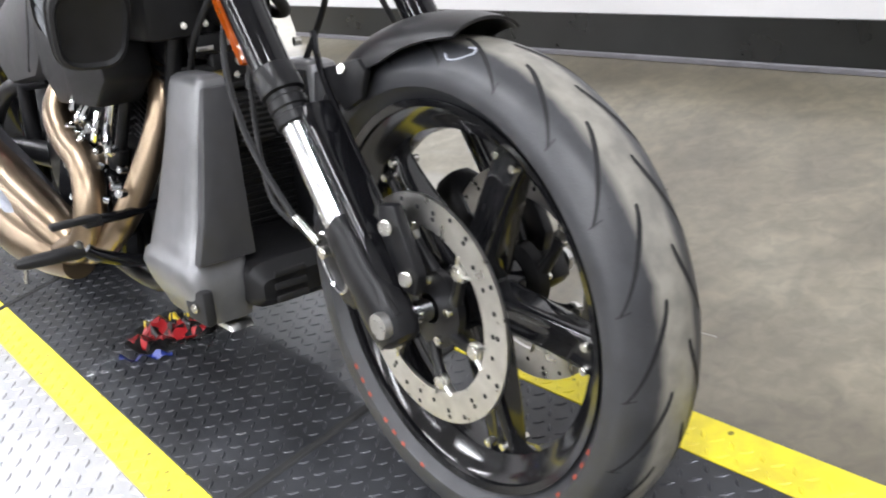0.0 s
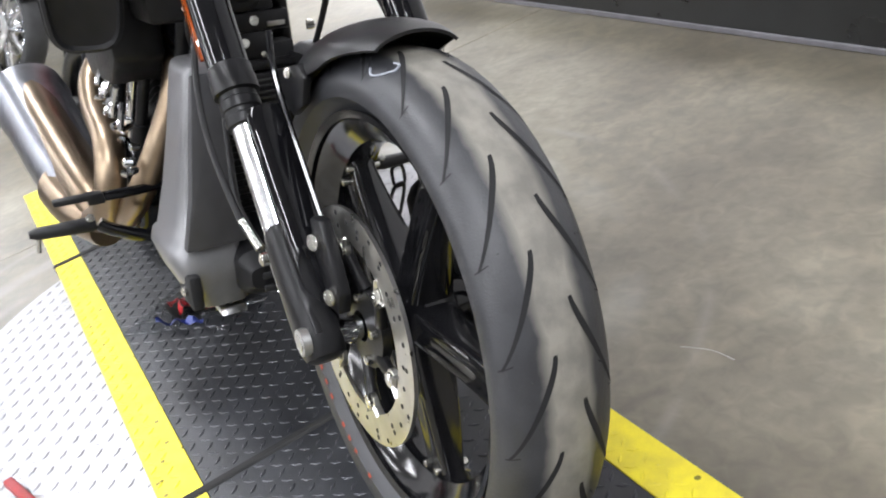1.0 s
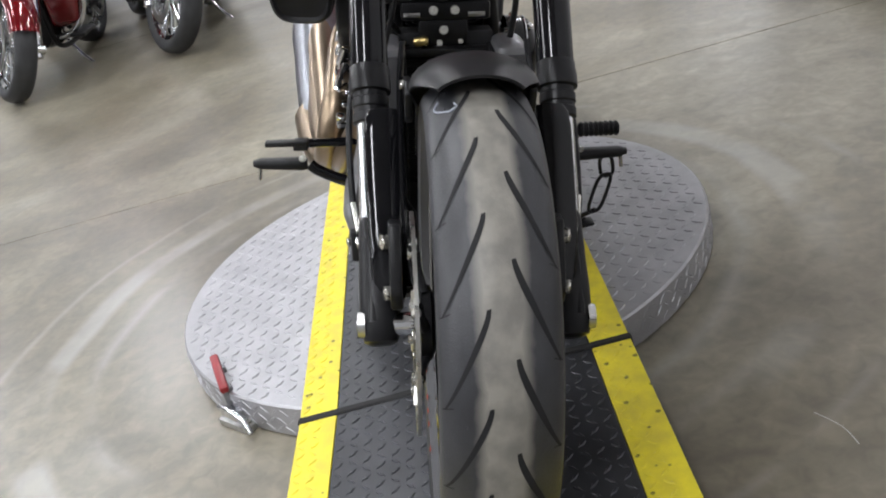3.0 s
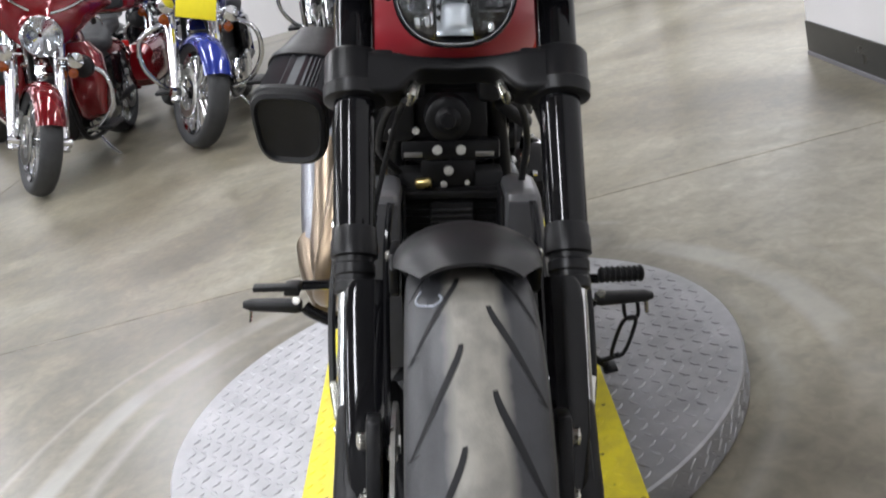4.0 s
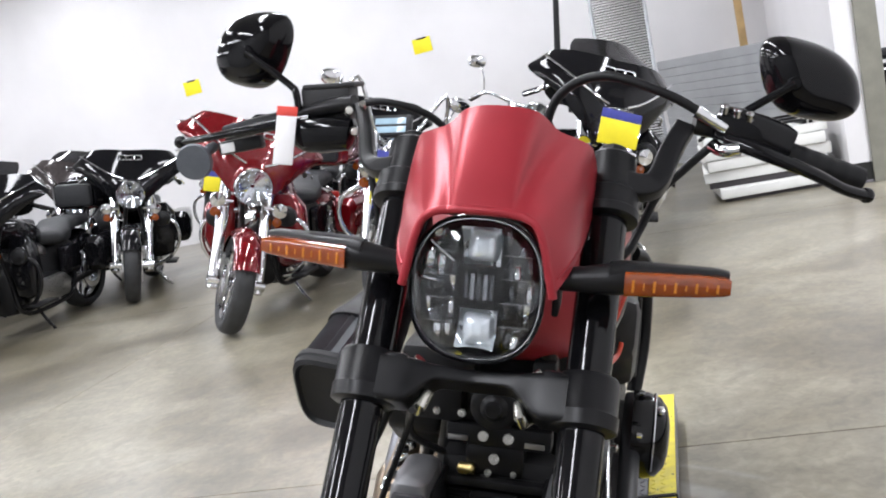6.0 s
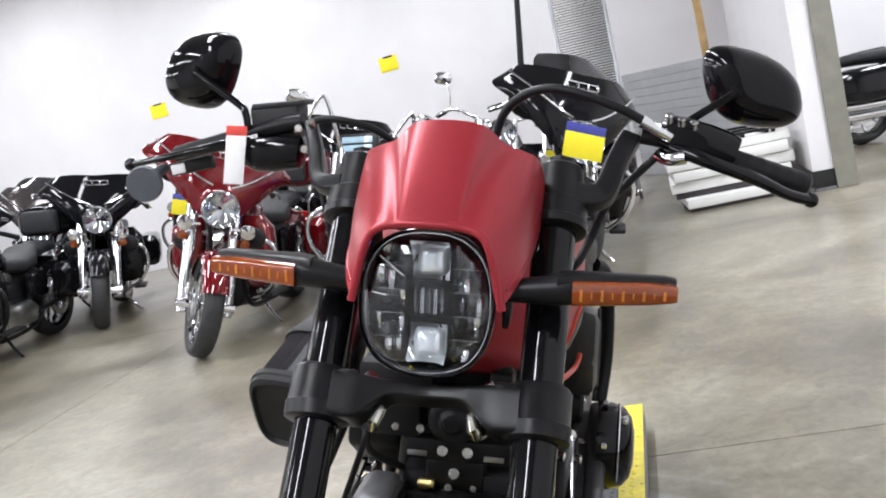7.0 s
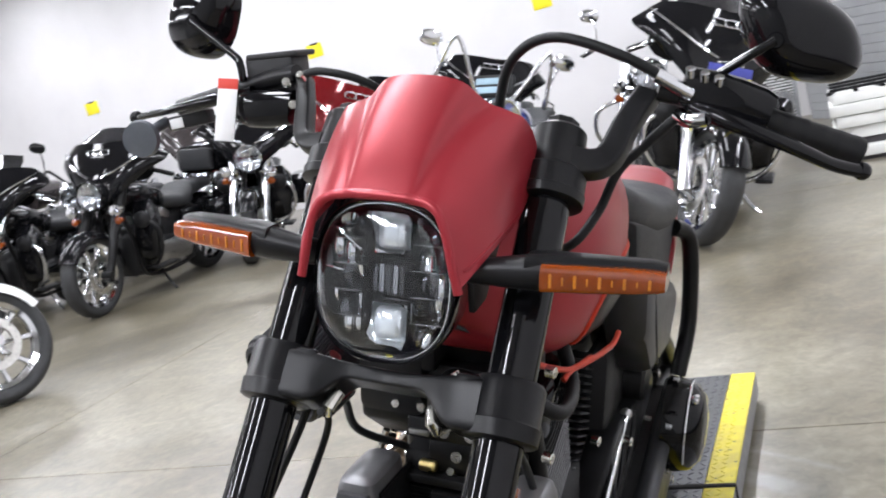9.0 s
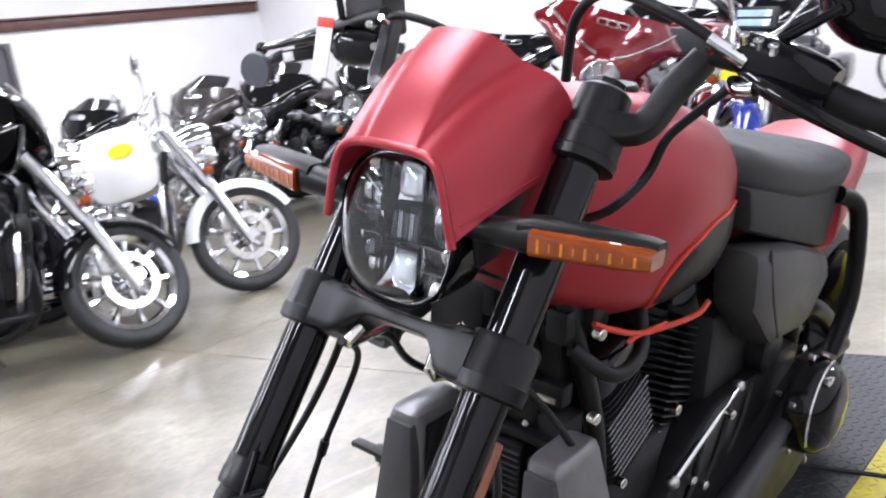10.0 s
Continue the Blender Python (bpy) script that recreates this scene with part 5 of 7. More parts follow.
for s in (-1, 1):
    cov = part("side_cover", prism(bmesh.new(), [(-0.97, 0.435), (-1.2, 0.385), (-1.38, 0.325), (-1.41, 0.27), (-1.3, 0.195), (-1.1, 0.225), (-0.99, 0.32)], s * 0.11, s * 0.195, bevel=0.026), COVER_GREY, bike, "dark grey side cover")
    part("cover_ridge", tube(bmesh.new(), [(-1.02, s * 0.192, 0.424), (-1.06, s * 0.1955, 0.33), (-1.12, s * 0.1945, 0.24)], 0.003, 8, 4), COVER_GREY, cov)
    part("seat_side", prism(bmesh.new(), [(-0.96, 0.535), (-1.2, 0.478), (-1.5, 0.44), (-1.42, 0.315), (-1.2, 0.385), (-0.99, 0.455)], s * 0.1, s * 0.168, bevel=0.014), SEAT_VINYL, bike)

# ---- engine ----
eng = new("engine")
eng.parent = bike
tagged(eng, "black finned V-twin engine")
FIN_EDGE = material("bright_fin_line", (0.3, 0.3, 0.31), 0.4, 1.0, var=0.1, bump=0.0)
for name, base, tilt, nf in (("front_cylinder", V((-0.81, 0, 0.09)), 22, 15), ("rear_cylinder", V((-0.93, 0, 0.09)), -22, 15)):
    d = V((math.sin(radians(tilt)), 0, math.cos(radians(tilt))))
    sx = V((math.cos(radians(tilt)), 0, -math.sin(radians(tilt))))
    bm = bmesh.new()
    cyl(bm, base, base + d * 0.25, 0.055, seg=28)
    ob = part(name, bm, BLACK_SATIN, eng)
    for k in range(nf):
        c = base + d * (0.012 + 0.0128 * k)
        fin = part("cooling_fin", loft(bmesh.new(), [oval(c + d * h, sx, (0, 1, 0), a, b, 4, 28) for h, a, b in ((0, 0.078, 0.098), (0.001, 0.08, 0.1), (0.0035, 0.08, 0.1), (0.0045, 0.078, 0.098))]), BLACK_SATIN, eng)
        c = base + d * (0.0142 + 0.0128 * k)
        # Thin bright lines along the fin edges, finer on the front cylinder.
        for s in (-1, 1):
            if tilt > 0 and s > 0 and not 2 <= k <= 11:
                continue
            part("fin_edge", tube(bmesh.new(), [c + V((0, s * 0.1005, 0)) + sx * -0.062, c + V((0, s * 0.1008, 0)), c + V((0, s * 0.1005, 0)) + sx * 0.062], 0.0009 if tilt > 0 else 0.0016, 4, 1), FIN_EDGE, fin, "thin bright line on the fin edge")
    bm = bmesh.new()
    loft(bm, [oval(base + d * h, sx, (0, 1, 0), a, b, 4, 28) for h, a, b in ((0.208, 0.08, 0.1), (0.22, 0.085, 0.105), (0.262, 0.083, 0.103), (0.275, 0.07, 0.09), (0.278, 0.05, 0.07))])
    part("rocker_cover", bm, BLACK_GLOSS, ob)
bm = bmesh.new()
half_body(bm, [(-0.68, -0.03, 0.09, 0.07), (-0.72, -0.02, 0.12, 0.11), (-0.82, 0.0, 0.13, 0.14), (-1.05, 0.0, 0.14, 0.14), (-1.3, 0.02, 0.14, 0.12), (-1.42, 0.02, 0.1, 0.07)], 3.5)
part("crankcase", bm, BLACK_SATIN, eng)
COVER_SATIN = material("grey_satin_cover", (0.035, 0.036, 0.04), 0.4, 0.2, var=0.15, bump=0.08, fine=600)
bm = bmesh.new()
prism(bm, [(-0.8, -0.1), (-0.86, -0.035), (-1.0, -0.008), (-1.2, 0.035), (-1.4, 0.085), (-1.46, 0.06), (-1.48, -0.03), (-1.44, -0.1), (-1.3, -0.14), (-0.9, -0.15)], 0.1, 0.215, bevel=0.02)
prim = part("primary_cover", bm, BLACK_SATIN, eng, "satin black primary cover")
part("cover_edge", tube(bmesh.new(), [(-0.86, 0.196, -0.04), (-1.0, 0.2, -0.012), (-1.2, 0.2, 0.032), (-1.42, 0.2, 0.088)], [0.018, 0.021, 0.022, 0.02], 12, 4, flat=0.7), COVER_SATIN, prim, "grey satin edge of the cover")
bolts("cover_bolt", [((u, 0.214, w), (0, 1, 0), 0.008, 0.006) for u, w in ((-0.95, -0.045), (-1.1, -0.12), (-1.44, 0.03), (-1.36, -0.11), (-0.92, -0.125))] +
      [((u, y, w), (0.2, 1, 0), 0.0085, 0.01) for u, y, w in ((-1.165, 0.165, 0.008), (-0.871, 0.165, 0.068), (-1.283, 0.165, 0.052), (-1.405, 0.16, 0.107), (-1.015, 0.165, 0.126), (-0.832, 0.14, 0.205), (-0.711, 0.118, 0.125), (-0.604, 0.118, 0.279), (-0.598, 0.118, 0.406), (-0.8, 0.14, 0.03), (-0.93, 0.165, 0.03))], ZINC, prim, "bright cover bolt")
# gear case behind the shift rod: a stepped casting with ribs
part("gear_case", prism(bmesh.new(), [(-0.8, -0.05), (-0.79, 0.05), (-0.85, 0.1), (-0.98, 0.15), (-1.2, 0.14), (-1.38, 0.13), (-1.42, 0.05), (-1.3, -0.05)], 0.1, 0.158, bevel=0.012), BLACK_SATIN, eng)
part("starter_cover", cyl(bmesh.new(), (-1.2, 0.1, 0.175), (-1.2, 0.17, 0.175), 0.05, 0.045, 28, chamfer=0.006), BLACK_SATIN, eng)
for k in range(3):
    part("case_rib", tube(bmesh.new(), [(-0.86 - 0.1 * k, 0.158, 0.0 + 0.012 * k), (-0.9 - 0.1 * k, 0.162, 0.06 + 0.012 * k), (-0.93 - 0.1 * k, 0.158, 0.12 + 0.008 * k)], 0.005, 8, 4), BLACK_SATIN, eng)
part("oil_line", tube(bmesh.new(), [(-0.83, 0.16, -0.02), (-0.85, 0.172, 0.045), (-0.88, 0.172, 0.07), (-0.9, 0.165, 0.1)], 0.004, 8, 6), BLACK_PLASTIC, eng)
part("rocker_hose", tube(bmesh.new(), [(-0.6, 0.08, 0.37), (-0.64, 0.125, 0.33), (-0.72, 0.125, 0.335), (-0.76, 0.1, 0.38)], 0.011, 12, 6), BLACK_PLASTIC, eng)
bm = bmesh.new()
lathe(bm, [(0.0, 0.283), (0.035, 0.282), (0.066, 0.275), (0.087, 0.258), (0.095, 0.232), (0.097, 0.2)], 40, centre=(-1.3, 0, 0.045))
clutch = part("clutch_cover", bm, BLACK_GLOSS, prim, "glossy black clutch dome")
part("clutch_trim", tube(bmesh.new(), [(-1.3 + 0.0925 * math.cos(radians(a)), 0.247, 0.045 + 0.0925 * math.sin(radians(a))) for a in range(-30, 120, 15)], 0.003, 8, 3), CHROME, clutch, "bright rim of the dome")
part("clutch_clip", box(bmesh.new(), (0.03, 0.016, 0.012), (-1.26, 0.258, 0.122), 0.004), CHROME, clutch)
bolts("clutch_bolt", [((-1.3 + 0.104 * math.cos(radians(60 * k + 20)), 0.214, 0.045 + 0.104 * math.sin(radians(60 * k + 20))), (0, 1, 0), 0.007, 0.008) for k in range(6)], CHROME, clutch)
part("battery_case", box(bmesh.new(), (0.34, 0.18, 0.2), (-1.16, 0.04, 0.2), 0.015), BLACK_PLASTIC, eng)
for s, w in ((-1, 0.1), (1, 0.08)):
    part("backing_plate", prism(bmesh.new(), [(-0.7, 0.35), (-0.69, 0.25), (-0.76, 0.2), (-0.95, 0.19), (-1.02, 0.24), (-1.02, 0.36)], s * 0.11, s * 0.135 if s > 0 else -0.2, bevel=0.01) if s < 0 else box(bmesh.new(), (0.13, 0.1, 0.12), (-0.65, -0.105, 0.37), 0.015), BLACK_PLASTIC, eng)
# right side: cam cover and pushrods
bm = bmesh.new()
prism(bm, [(-0.78, -0.02), (-0.82, 0.08), (-0.92, 0.12), (-1.05, 0.09), (-1.12, 0.0), (-1.05, -0.1), (-0.9, -0.12), (-0.8, -0.09)], -0.19, -0.12, bevel=0.015)
part("cam_cover", bm, BLACK_GLOSS, eng)
for b0, b1 in (((-0.81, -0.16, 0.08), (-0.73, -0.12, 0.32)), ((-0.84, -0.17, 0.09), (-0.76, -0.13, 0.33)), ((-0.91, -0.17, 0.09), (-1.0, -0.13, 0.33)), ((-0.94, -0.16, 0.08), (-1.03, -0.12, 0.32))):
    bm = bmesh.new()
    cyl(bm, b0, b1, 0.011, seg=14)
    cyl(bm, b0, V(b0).lerp(V(b1), 0.16), 0.017, seg=14, chamfer=0.002)
    cyl(bm, V(b0).lerp(V(b1), 0.9), b1, 0.015, seg=14)
    part("pushrod_tube", bm, CHROME if b0[0] == -0.84 else BLACK_SATIN, eng, "pushrod tube")
rnd = random.Random(5)
bolts("engine_bolt", [((rnd.uniform(-0.98, -0.7), -0.175 - rnd.uniform(0, 0.025), rnd.uniform(0.0, 0.2)), (rnd.uniform(-0.3, 0.6), -1, rnd.uniform(-0.2, 0.5)), rnd.uniform(0.005, 0.01), 0.012) for k in range(22)], CHROME, eng, "chrome bolt")
for k in range(9):
    p0 = V((rnd.uniform(-0.95, -0.72), -0.185, rnd.uniform(0.03, 0.19)))
    part("oil_fitting", tube(bmesh.new(), [p0, p0 + V((0.02, -0.02, rnd.uniform(-0.03, 0.03))), p0 + V((rnd.uniform(-0.03, 0.05), -0.005, 0.04))], 0.006, 8, 4), CHROME, eng)

# exhaust on the right
exh = new("exhaust")
exh.parent = bike
tagged(exh, "two-into-one exhaust with bronze headers and a large muffler")
part("front_header", tube(bmesh.new(), [(-0.74, -0.08, 0.27), (-0.71, -0.1, 0.19), (-0.715, -0.145, 0.09), (-0.76, -0.19, -0.01), (-0.86, -0.215, -0.075), (-1.02, -0.225, -0.095)], 0.025, 20, 8), BRONZE, exh, "bronze header pipe")
part("rear_header", tube(bmesh.new(), [(-1.02, -0.13, 0.25), (-0.99, -0.19, 0.18), (-0.93, -0.205, 0.13), (-0.84, -0.21, 0.09), (-0.805, -0.225, 0.02), (-0.84, -0.238, -0.05), (-0.95, -0.25, -0.085), (-1.05, -0.25, -0.08)], 0.029, 20, 8), BRONZE, exh, "bronze header pipe")
part("collector", tube(bmesh.new(), [(-0.9, -0.235, -0.1), (-0.98, -0.25, -0.09), (-1.06, -0.262, -0.075), (-1.12, -0.268, -0.06)], [0.036, 0.05, 0.058, 0.062], 28, 6), BRONZE, exh, "bronze collector shield")
bm = bmesh.new()
loft(bm, [oval(V((-1.08, -0.245, -0.07)) + V((-0.95, -0.05, 0.28)) * t, V((0, 1, 0)), V((0.28, 0, 0.95)), a, a * 1.12, 2.4, 32) for t, a in ((0, 0.062), (0.02, 0.068), (0.2, 0.078), (0.4, 0.083), (0.42, 0.087), (0.475, 0.084), (0.482, 0.064), (0.45, 0.05))])
part("muffler", bm, material("brushed_muffler_steel", (0.27, 0.28, 0.31), 0.36, 1.0, var=0.15, scale=30, bump=0.05), exh, "brushed silver muffler")
bm = bmesh.new()
tube(bm, [(-0.92, -0.23, -0.075), (-1.0, -0.24, -0.045), (-1.15, -0.25, -0.005), (-1.32, -0.262, 0.05), (-1.44, -0.27, 0.083)], [0.038, 0.046, 0.05, 0.05, 0.046], 20, 5)
part("heat_shield", bm, BRONZE, exh)

# air cleaner on the right
air = new("air_cleaner")
air.parent = bike
tagged(air, "forward-facing black air cleaner with a pleated filter")
AD = V((0.93, -0.12, -0.34)).normalized()
AU = V((0.0, 1, 0)) - AD * AD.y
AU.normalize()
AV = AD.cross(AU)
AC = V((-0.562, -0.25, 0.35))


def air_ring(f, a, b, p=3.6, seg=56, lift=0.0):
    c = AC + AD * f + AV * lift
    return [q - AU * ((q - c).dot(AU) * (0.07 - 0.09 * (q - c).dot(AV) / b)) for q in oval(c, AU, AV, a, b, p, seg)]


bm = bmesh.new()
loft(bm, [air_ring(0.0, 0.062, 0.066), air_ring(0.014, 0.06, 0.064), air_ring(0.018, 0.054, 0.058), air_ring(0.012, 0.05, 0.053), air_ring(0.008, 0.03, 0.03), air_ring(0.008, 0.004, 0.004)])
loft(bm, [air_ring(-0.012, 0.058, 0.062), air_ring(-0.008, 0.064, 0.068), air_ring(0.002, 0.064, 0.068), air_ring(0.006, 0.06, 0.064)])
part("air_cover", bm, BLACK_PLASTIC, air, "black rectangular cover")
bm = bmesh.new()
rings = []
for f, sc in ((-0.115, 0.97), (-0.012, 1.0)):
    r = air_ring(f, 0.06 * sc, 0.063 * sc, 3.6, 120)
    c = AC + AD * f
    rings.append([c + (p - c) * (1.0 if i % 2 else 0.93) for i, p in enumerate(r)])
loft(bm, rings)
part("pleated_filter", bm, material("filter_pleat", (0.05, 0.055, 0.062), 0.6, var=0.2, bump=0.1), air, "grey pleated filter", angle=15)
bm = bmesh.new()
loft(bm, [air_ring(-0.24, 0.04, 0.045), air_ring(-0.16, 0.054, 0.056), air_ring(-0.125, 0.062, 0.064), air_ring(-0.112, 0.062, 0.064)])
part("intake_body", bm, BLACK_PLASTIC, air, "dark grey intake body")

# radiator shrouds and belly pan
# darker grey that puts shade on the shroud's front face
SHADED_GREY = material("shaded_shroud_grey", (0.045, 0.045, 0.048), 0.5, 0.0, var=0.12, bump=0.12, fine=900, spec=0.4)
for s in (-1, 1):
    bm = bmesh.new()
    rings = []
    dx, top = (0.0, 1.0) if s < 0 else (-0.02, 0.97)
    for z, xf, xr, yi, yo in ((-0.155, -0.53, -0.65, 0.08, 0.14), (-0.14, -0.49, -0.67, 0.08, 0.168), (-0.09, -0.475, -0.685, 0.08, 0.19), (-0.055, -0.475, -0.69, 0.08, 0.2), (-0.035, -0.485, -0.68, 0.08, 0.196), (-0.028, -0.487, -0.672, 0.08, 0.188), (0.05, -0.492, -0.645, 0.08, 0.17), (0.15, -0.485, -0.615, 0.08, 0.152), (0.245, -0.475, -0.59, 0.08, 0.138), (0.256, -0.478, -0.586, 0.082, 0.134), (0.262, -0.488, -0.576, 0.09, 0.126)):
        c = V(((xf + xr) / 2 + dx, s * (yi + yo) / 2, z * top if z > 0 else z))
        rings.append(oval(c, (1, 0, 0), (0, 1, 0), (xf - xr) / 2, (yo - yi) / 2, 5, 24))
    loft(bm, rings)
    shr = part("radiator_shroud", bm, CHARCOAL, bike, "charcoal radiator shroud")
    # Added dark plates imitate the shade on the inner and front faces.
    part("inner_shade_panel", box(bmesh.new(), (0.13, 0.006, 0.36), (-0.56 + dx, s * 0.078, 0.06), 0.002), BLACK_PLASTIC, shr)
    part("front_shade_panel", prism(bmesh.new(), [(s * u, w * (top if w > 0 else 1.0)) for u, w in ((0.08, -0.03), (0.18, -0.03), (0.16, 0.05), (0.144, 0.15), (0.13, 0.245), (0.086, 0.245))], -0.49 + dx, -0.468 + dx, axis="x", bevel=0.003), SHADED_GREY, shr)
bm = bmesh.new()
half_body(bm, [(-0.44, -0.09, 0.09, 0.02, 5), (-0.46, -0.085, 0.105, 0.04, 5), (-0.55, -0.08, 0.11, 0.055, 5), (-0.68, -0.08, 0.13, 0.05, 5), (-0.72, -0.08, 0.1, 0.035, 5)])
belly = part("belly_pan", bm, BLACK_PLASTIC, bike, "black belly pan with dark blocks standing for openings")
for s in (-1, 1):
    # Nothing is cut here: a dark block puts in the opening's shade.
    part("opening_block", box(bmesh.new(), (0.075, 0.02, 0.06), (-0.5, s * 0.176, -0.1), 0.006), HOLLOW_BLACK, belly)
    bolts("pan_bolt", [((-0.49, s * 0.186, -0.1), (0.3, s, 0), 0.008, 0.008)], ZINC, belly)
    part("pan_fitting", prism(bmesh.new(), [(-0.6, -0.148), (-0.5, -0.15), (-0.49, -0.162), (-0.58, -0.162)], s * 0.09, s * 0.135, bevel=0.003), STEEL, belly)
for k in range(3):
    for s in (-1, 1):
        # Dark blocks on the pan stand for the shade in its slots.
        part("slot_block", box(bmesh.new(), (0.006, 0.06, 0.012), (-0.428, s * 0.045, -0.105 + 0.022 * k), 0.003), HOLLOW_BLACK, belly)
rad = part("radiator", box(bmesh.new(), (0.05, 0.17, 0.32), (-0.62, 0, 0.1), 0.004), HOLLOW_BLACK, bike, "black finned radiator")
for k in range(22):
    bm = bmesh.new()
    z = -0.03 + k * 0.0125
    box(bm, (0.006, 0.156, 0.0035), (-0.592, 0, z), 0.001, seg=1)
    part("radiator_fin", bm, BLACK_SATIN, rad)
bm = bmesh.new()
box(bm, (0.02, 0.07, 0.09), (-0.575, 0.0, 0.17), 0.004)
part("oil_cooler", bm, BLACK_PLASTIC, rad)
for k in range(8):
    part("cooler_fin", box(bmesh.new(), (0.006, 0.066, 0.003), (-0.563, 0, 0.135 + k * 0.01), 0.001, seg=1), COVER_GREY, rad, "thin grey cooler fin")

# neck block under the headlight, with bolts
neck = part("neck_block", box(bmesh.new(), (0.08, 0.125, 0.12), (-0.645, 0.0, 0.33), 0.01), BLACK_SATIN, bike, "black bracket and horn under the fork clamp")
part("cross_bracket", box(bmesh.new(), (0.03, 0.16, 0.034), (-0.604, 0.0, 0.297), 0.006), BLACK_SATIN, neck)
part("cross_bracket", box(bmesh.new(), (0.03, 0.09, 0.05), (-0.606, -0.004, 0.257), 0.008), BLACK_SATIN, neck)
part("lower_shelf", box(bmesh.new(), (0.05, 0.17, 0.014), (-0.6, 0.0, 0.226), 0.004), BLACK_PLASTIC, neck)
part("stem_cover", box(bmesh.new(), (0.05, 0.19, 0.1), (-0.655, 0.0, 0.43), 0.01), BLACK_SATIN, neck)
part("relay_box", box(bmesh.new(), (0.05, 0.045, 0.06), (-0.615, -0.062, 0.41), 0.008), BLACK_PLASTIC, neck)
part("connector", box(bmesh.new(), (0.05, 0.036, 0.05), (-0.61, 0.062, 0.4), 0.008), BLACK_PLASTIC, neck)
bm = bmesh.new()
lathe(bm, [(0.002, -0.552), (0.011, -0.552), (0.013, -0.556), (0.018, -0.558), (0.021, -0.562), (0.031, -0.563), (0.036, -0.567), (0.037, -0.6), (0.002, -0.6)], 36, centre=(0, -0.005, 0.353), axis="x")
part("horn", bm, BLACK_SATIN, neck, "round black horn")
part("steering_stem", cyl(bmesh.new(), (-0.525, 0, 0.47), (-0.64, 0, 0.66), 0.033, seg=24), BLACK_SATIN, neck)
bolts("neck_bolt", [(V(p), (1, 0, 0.25), r, 0.008) for p, r in (((-0.589, -0.022, 0.298), 0.0085), ((-0.589, 0.016, 0.298), 0.0085), ((-0.591, -0.004, 0.263), 0.0085), ((-0.591, -0.012, 0.24), 0.006), ((-0.591, 0.026, 0.242), 0.005), ((-0.589, -0.056, 0.33), 0.0065), ((-0.588, -0.094, 0.33), 0.006))], ZINC, neck, "bright neck bolt")
for s in (-1, 1):
    part("bracket_strip", box(bmesh.new(), (0.004, 0.03, 0.008), (-0.588, s * 0.058 - 0.003, 0.291), 0.001), STEEL, neck)
bm = bmesh.new()
cyl(bm, (-0.588, -0.058, 0.243), (-0.583, -0.032, 0.245), 0.009, seg=14, chamfer=0.003)
part("brass_fitting", bm, material("brass", (0.6, 0.48, 0.2), 0.3, 1.0), neck, "brass fitting")
for s, end in ((-1, (-0.6, -0.085, 0.26)), (1, (-0.61, 0.11, 0.2))):
    hose = part("neck_hose", tube(bmesh.new(), [fk(0.528, s * 0.062, 0.004), (-0.425, s * 0.094, 0.4), (-0.5, s * 0.112, 0.325), end], 0.0055, 10, 6), BLACK_PLASTIC, neck)
    part("hose_fitting", tube(bmesh.new(), [fk(0.545, s * 0.056, 0.006), fk(0.524, s * 0.064, 0.006), (-0.405, s * 0.076, 0.423)], [0.0075, 0.0085, 0.006], 12, 3), ZINC, hose, "bright hose fitting")
# brake line that hangs in front of the radiator
line = part("brake_line", tube(bmesh.new(), [fk(0.52, -0.07, 0.012), (-0.36, -0.085, 0.39), (-0.33, -0.12, 0.26), (-0.28, -0.14, 0.12), (-0.2, -0.148, 0.085)], 0.0042, 8, 8), BLACK_PLASTIC, bike, "thin black brake line hanging from the fork clamp")
part("line_clip", cyl(bmesh.new(), (-0.334, -0.117, 0.275), (-0.33, -0.121, 0.255), 0.0065, seg=10), BLACK_SATIN, line)

# frame tubes
bm = bmesh.new()
for s in (-1, 1):
    tube(bm, [(-0.58, s * 0.05, 0.5), (-0.66, s * 0.09, 0.25), (-0.7, s * 0.1, 0.0), (-0.76, s * 0.12, -0.14), (-1.0, s * 0.12, -0.16), (-1.4, s * 0.12, -0.1)], 0.015, 14, 7)
    tube(bm, [(-0.56, s * 0.04, 0.52), (-0.9, s * 0.07, 0.4), (-1.25, s * 0.12, 0.36), (-1.4, s * 0.13, 0.2), (-1.42, s * 0.13, -0.05)], 0.019, 14, 7)
part("frame_tube", bm, BLACK_SATIN, bike)

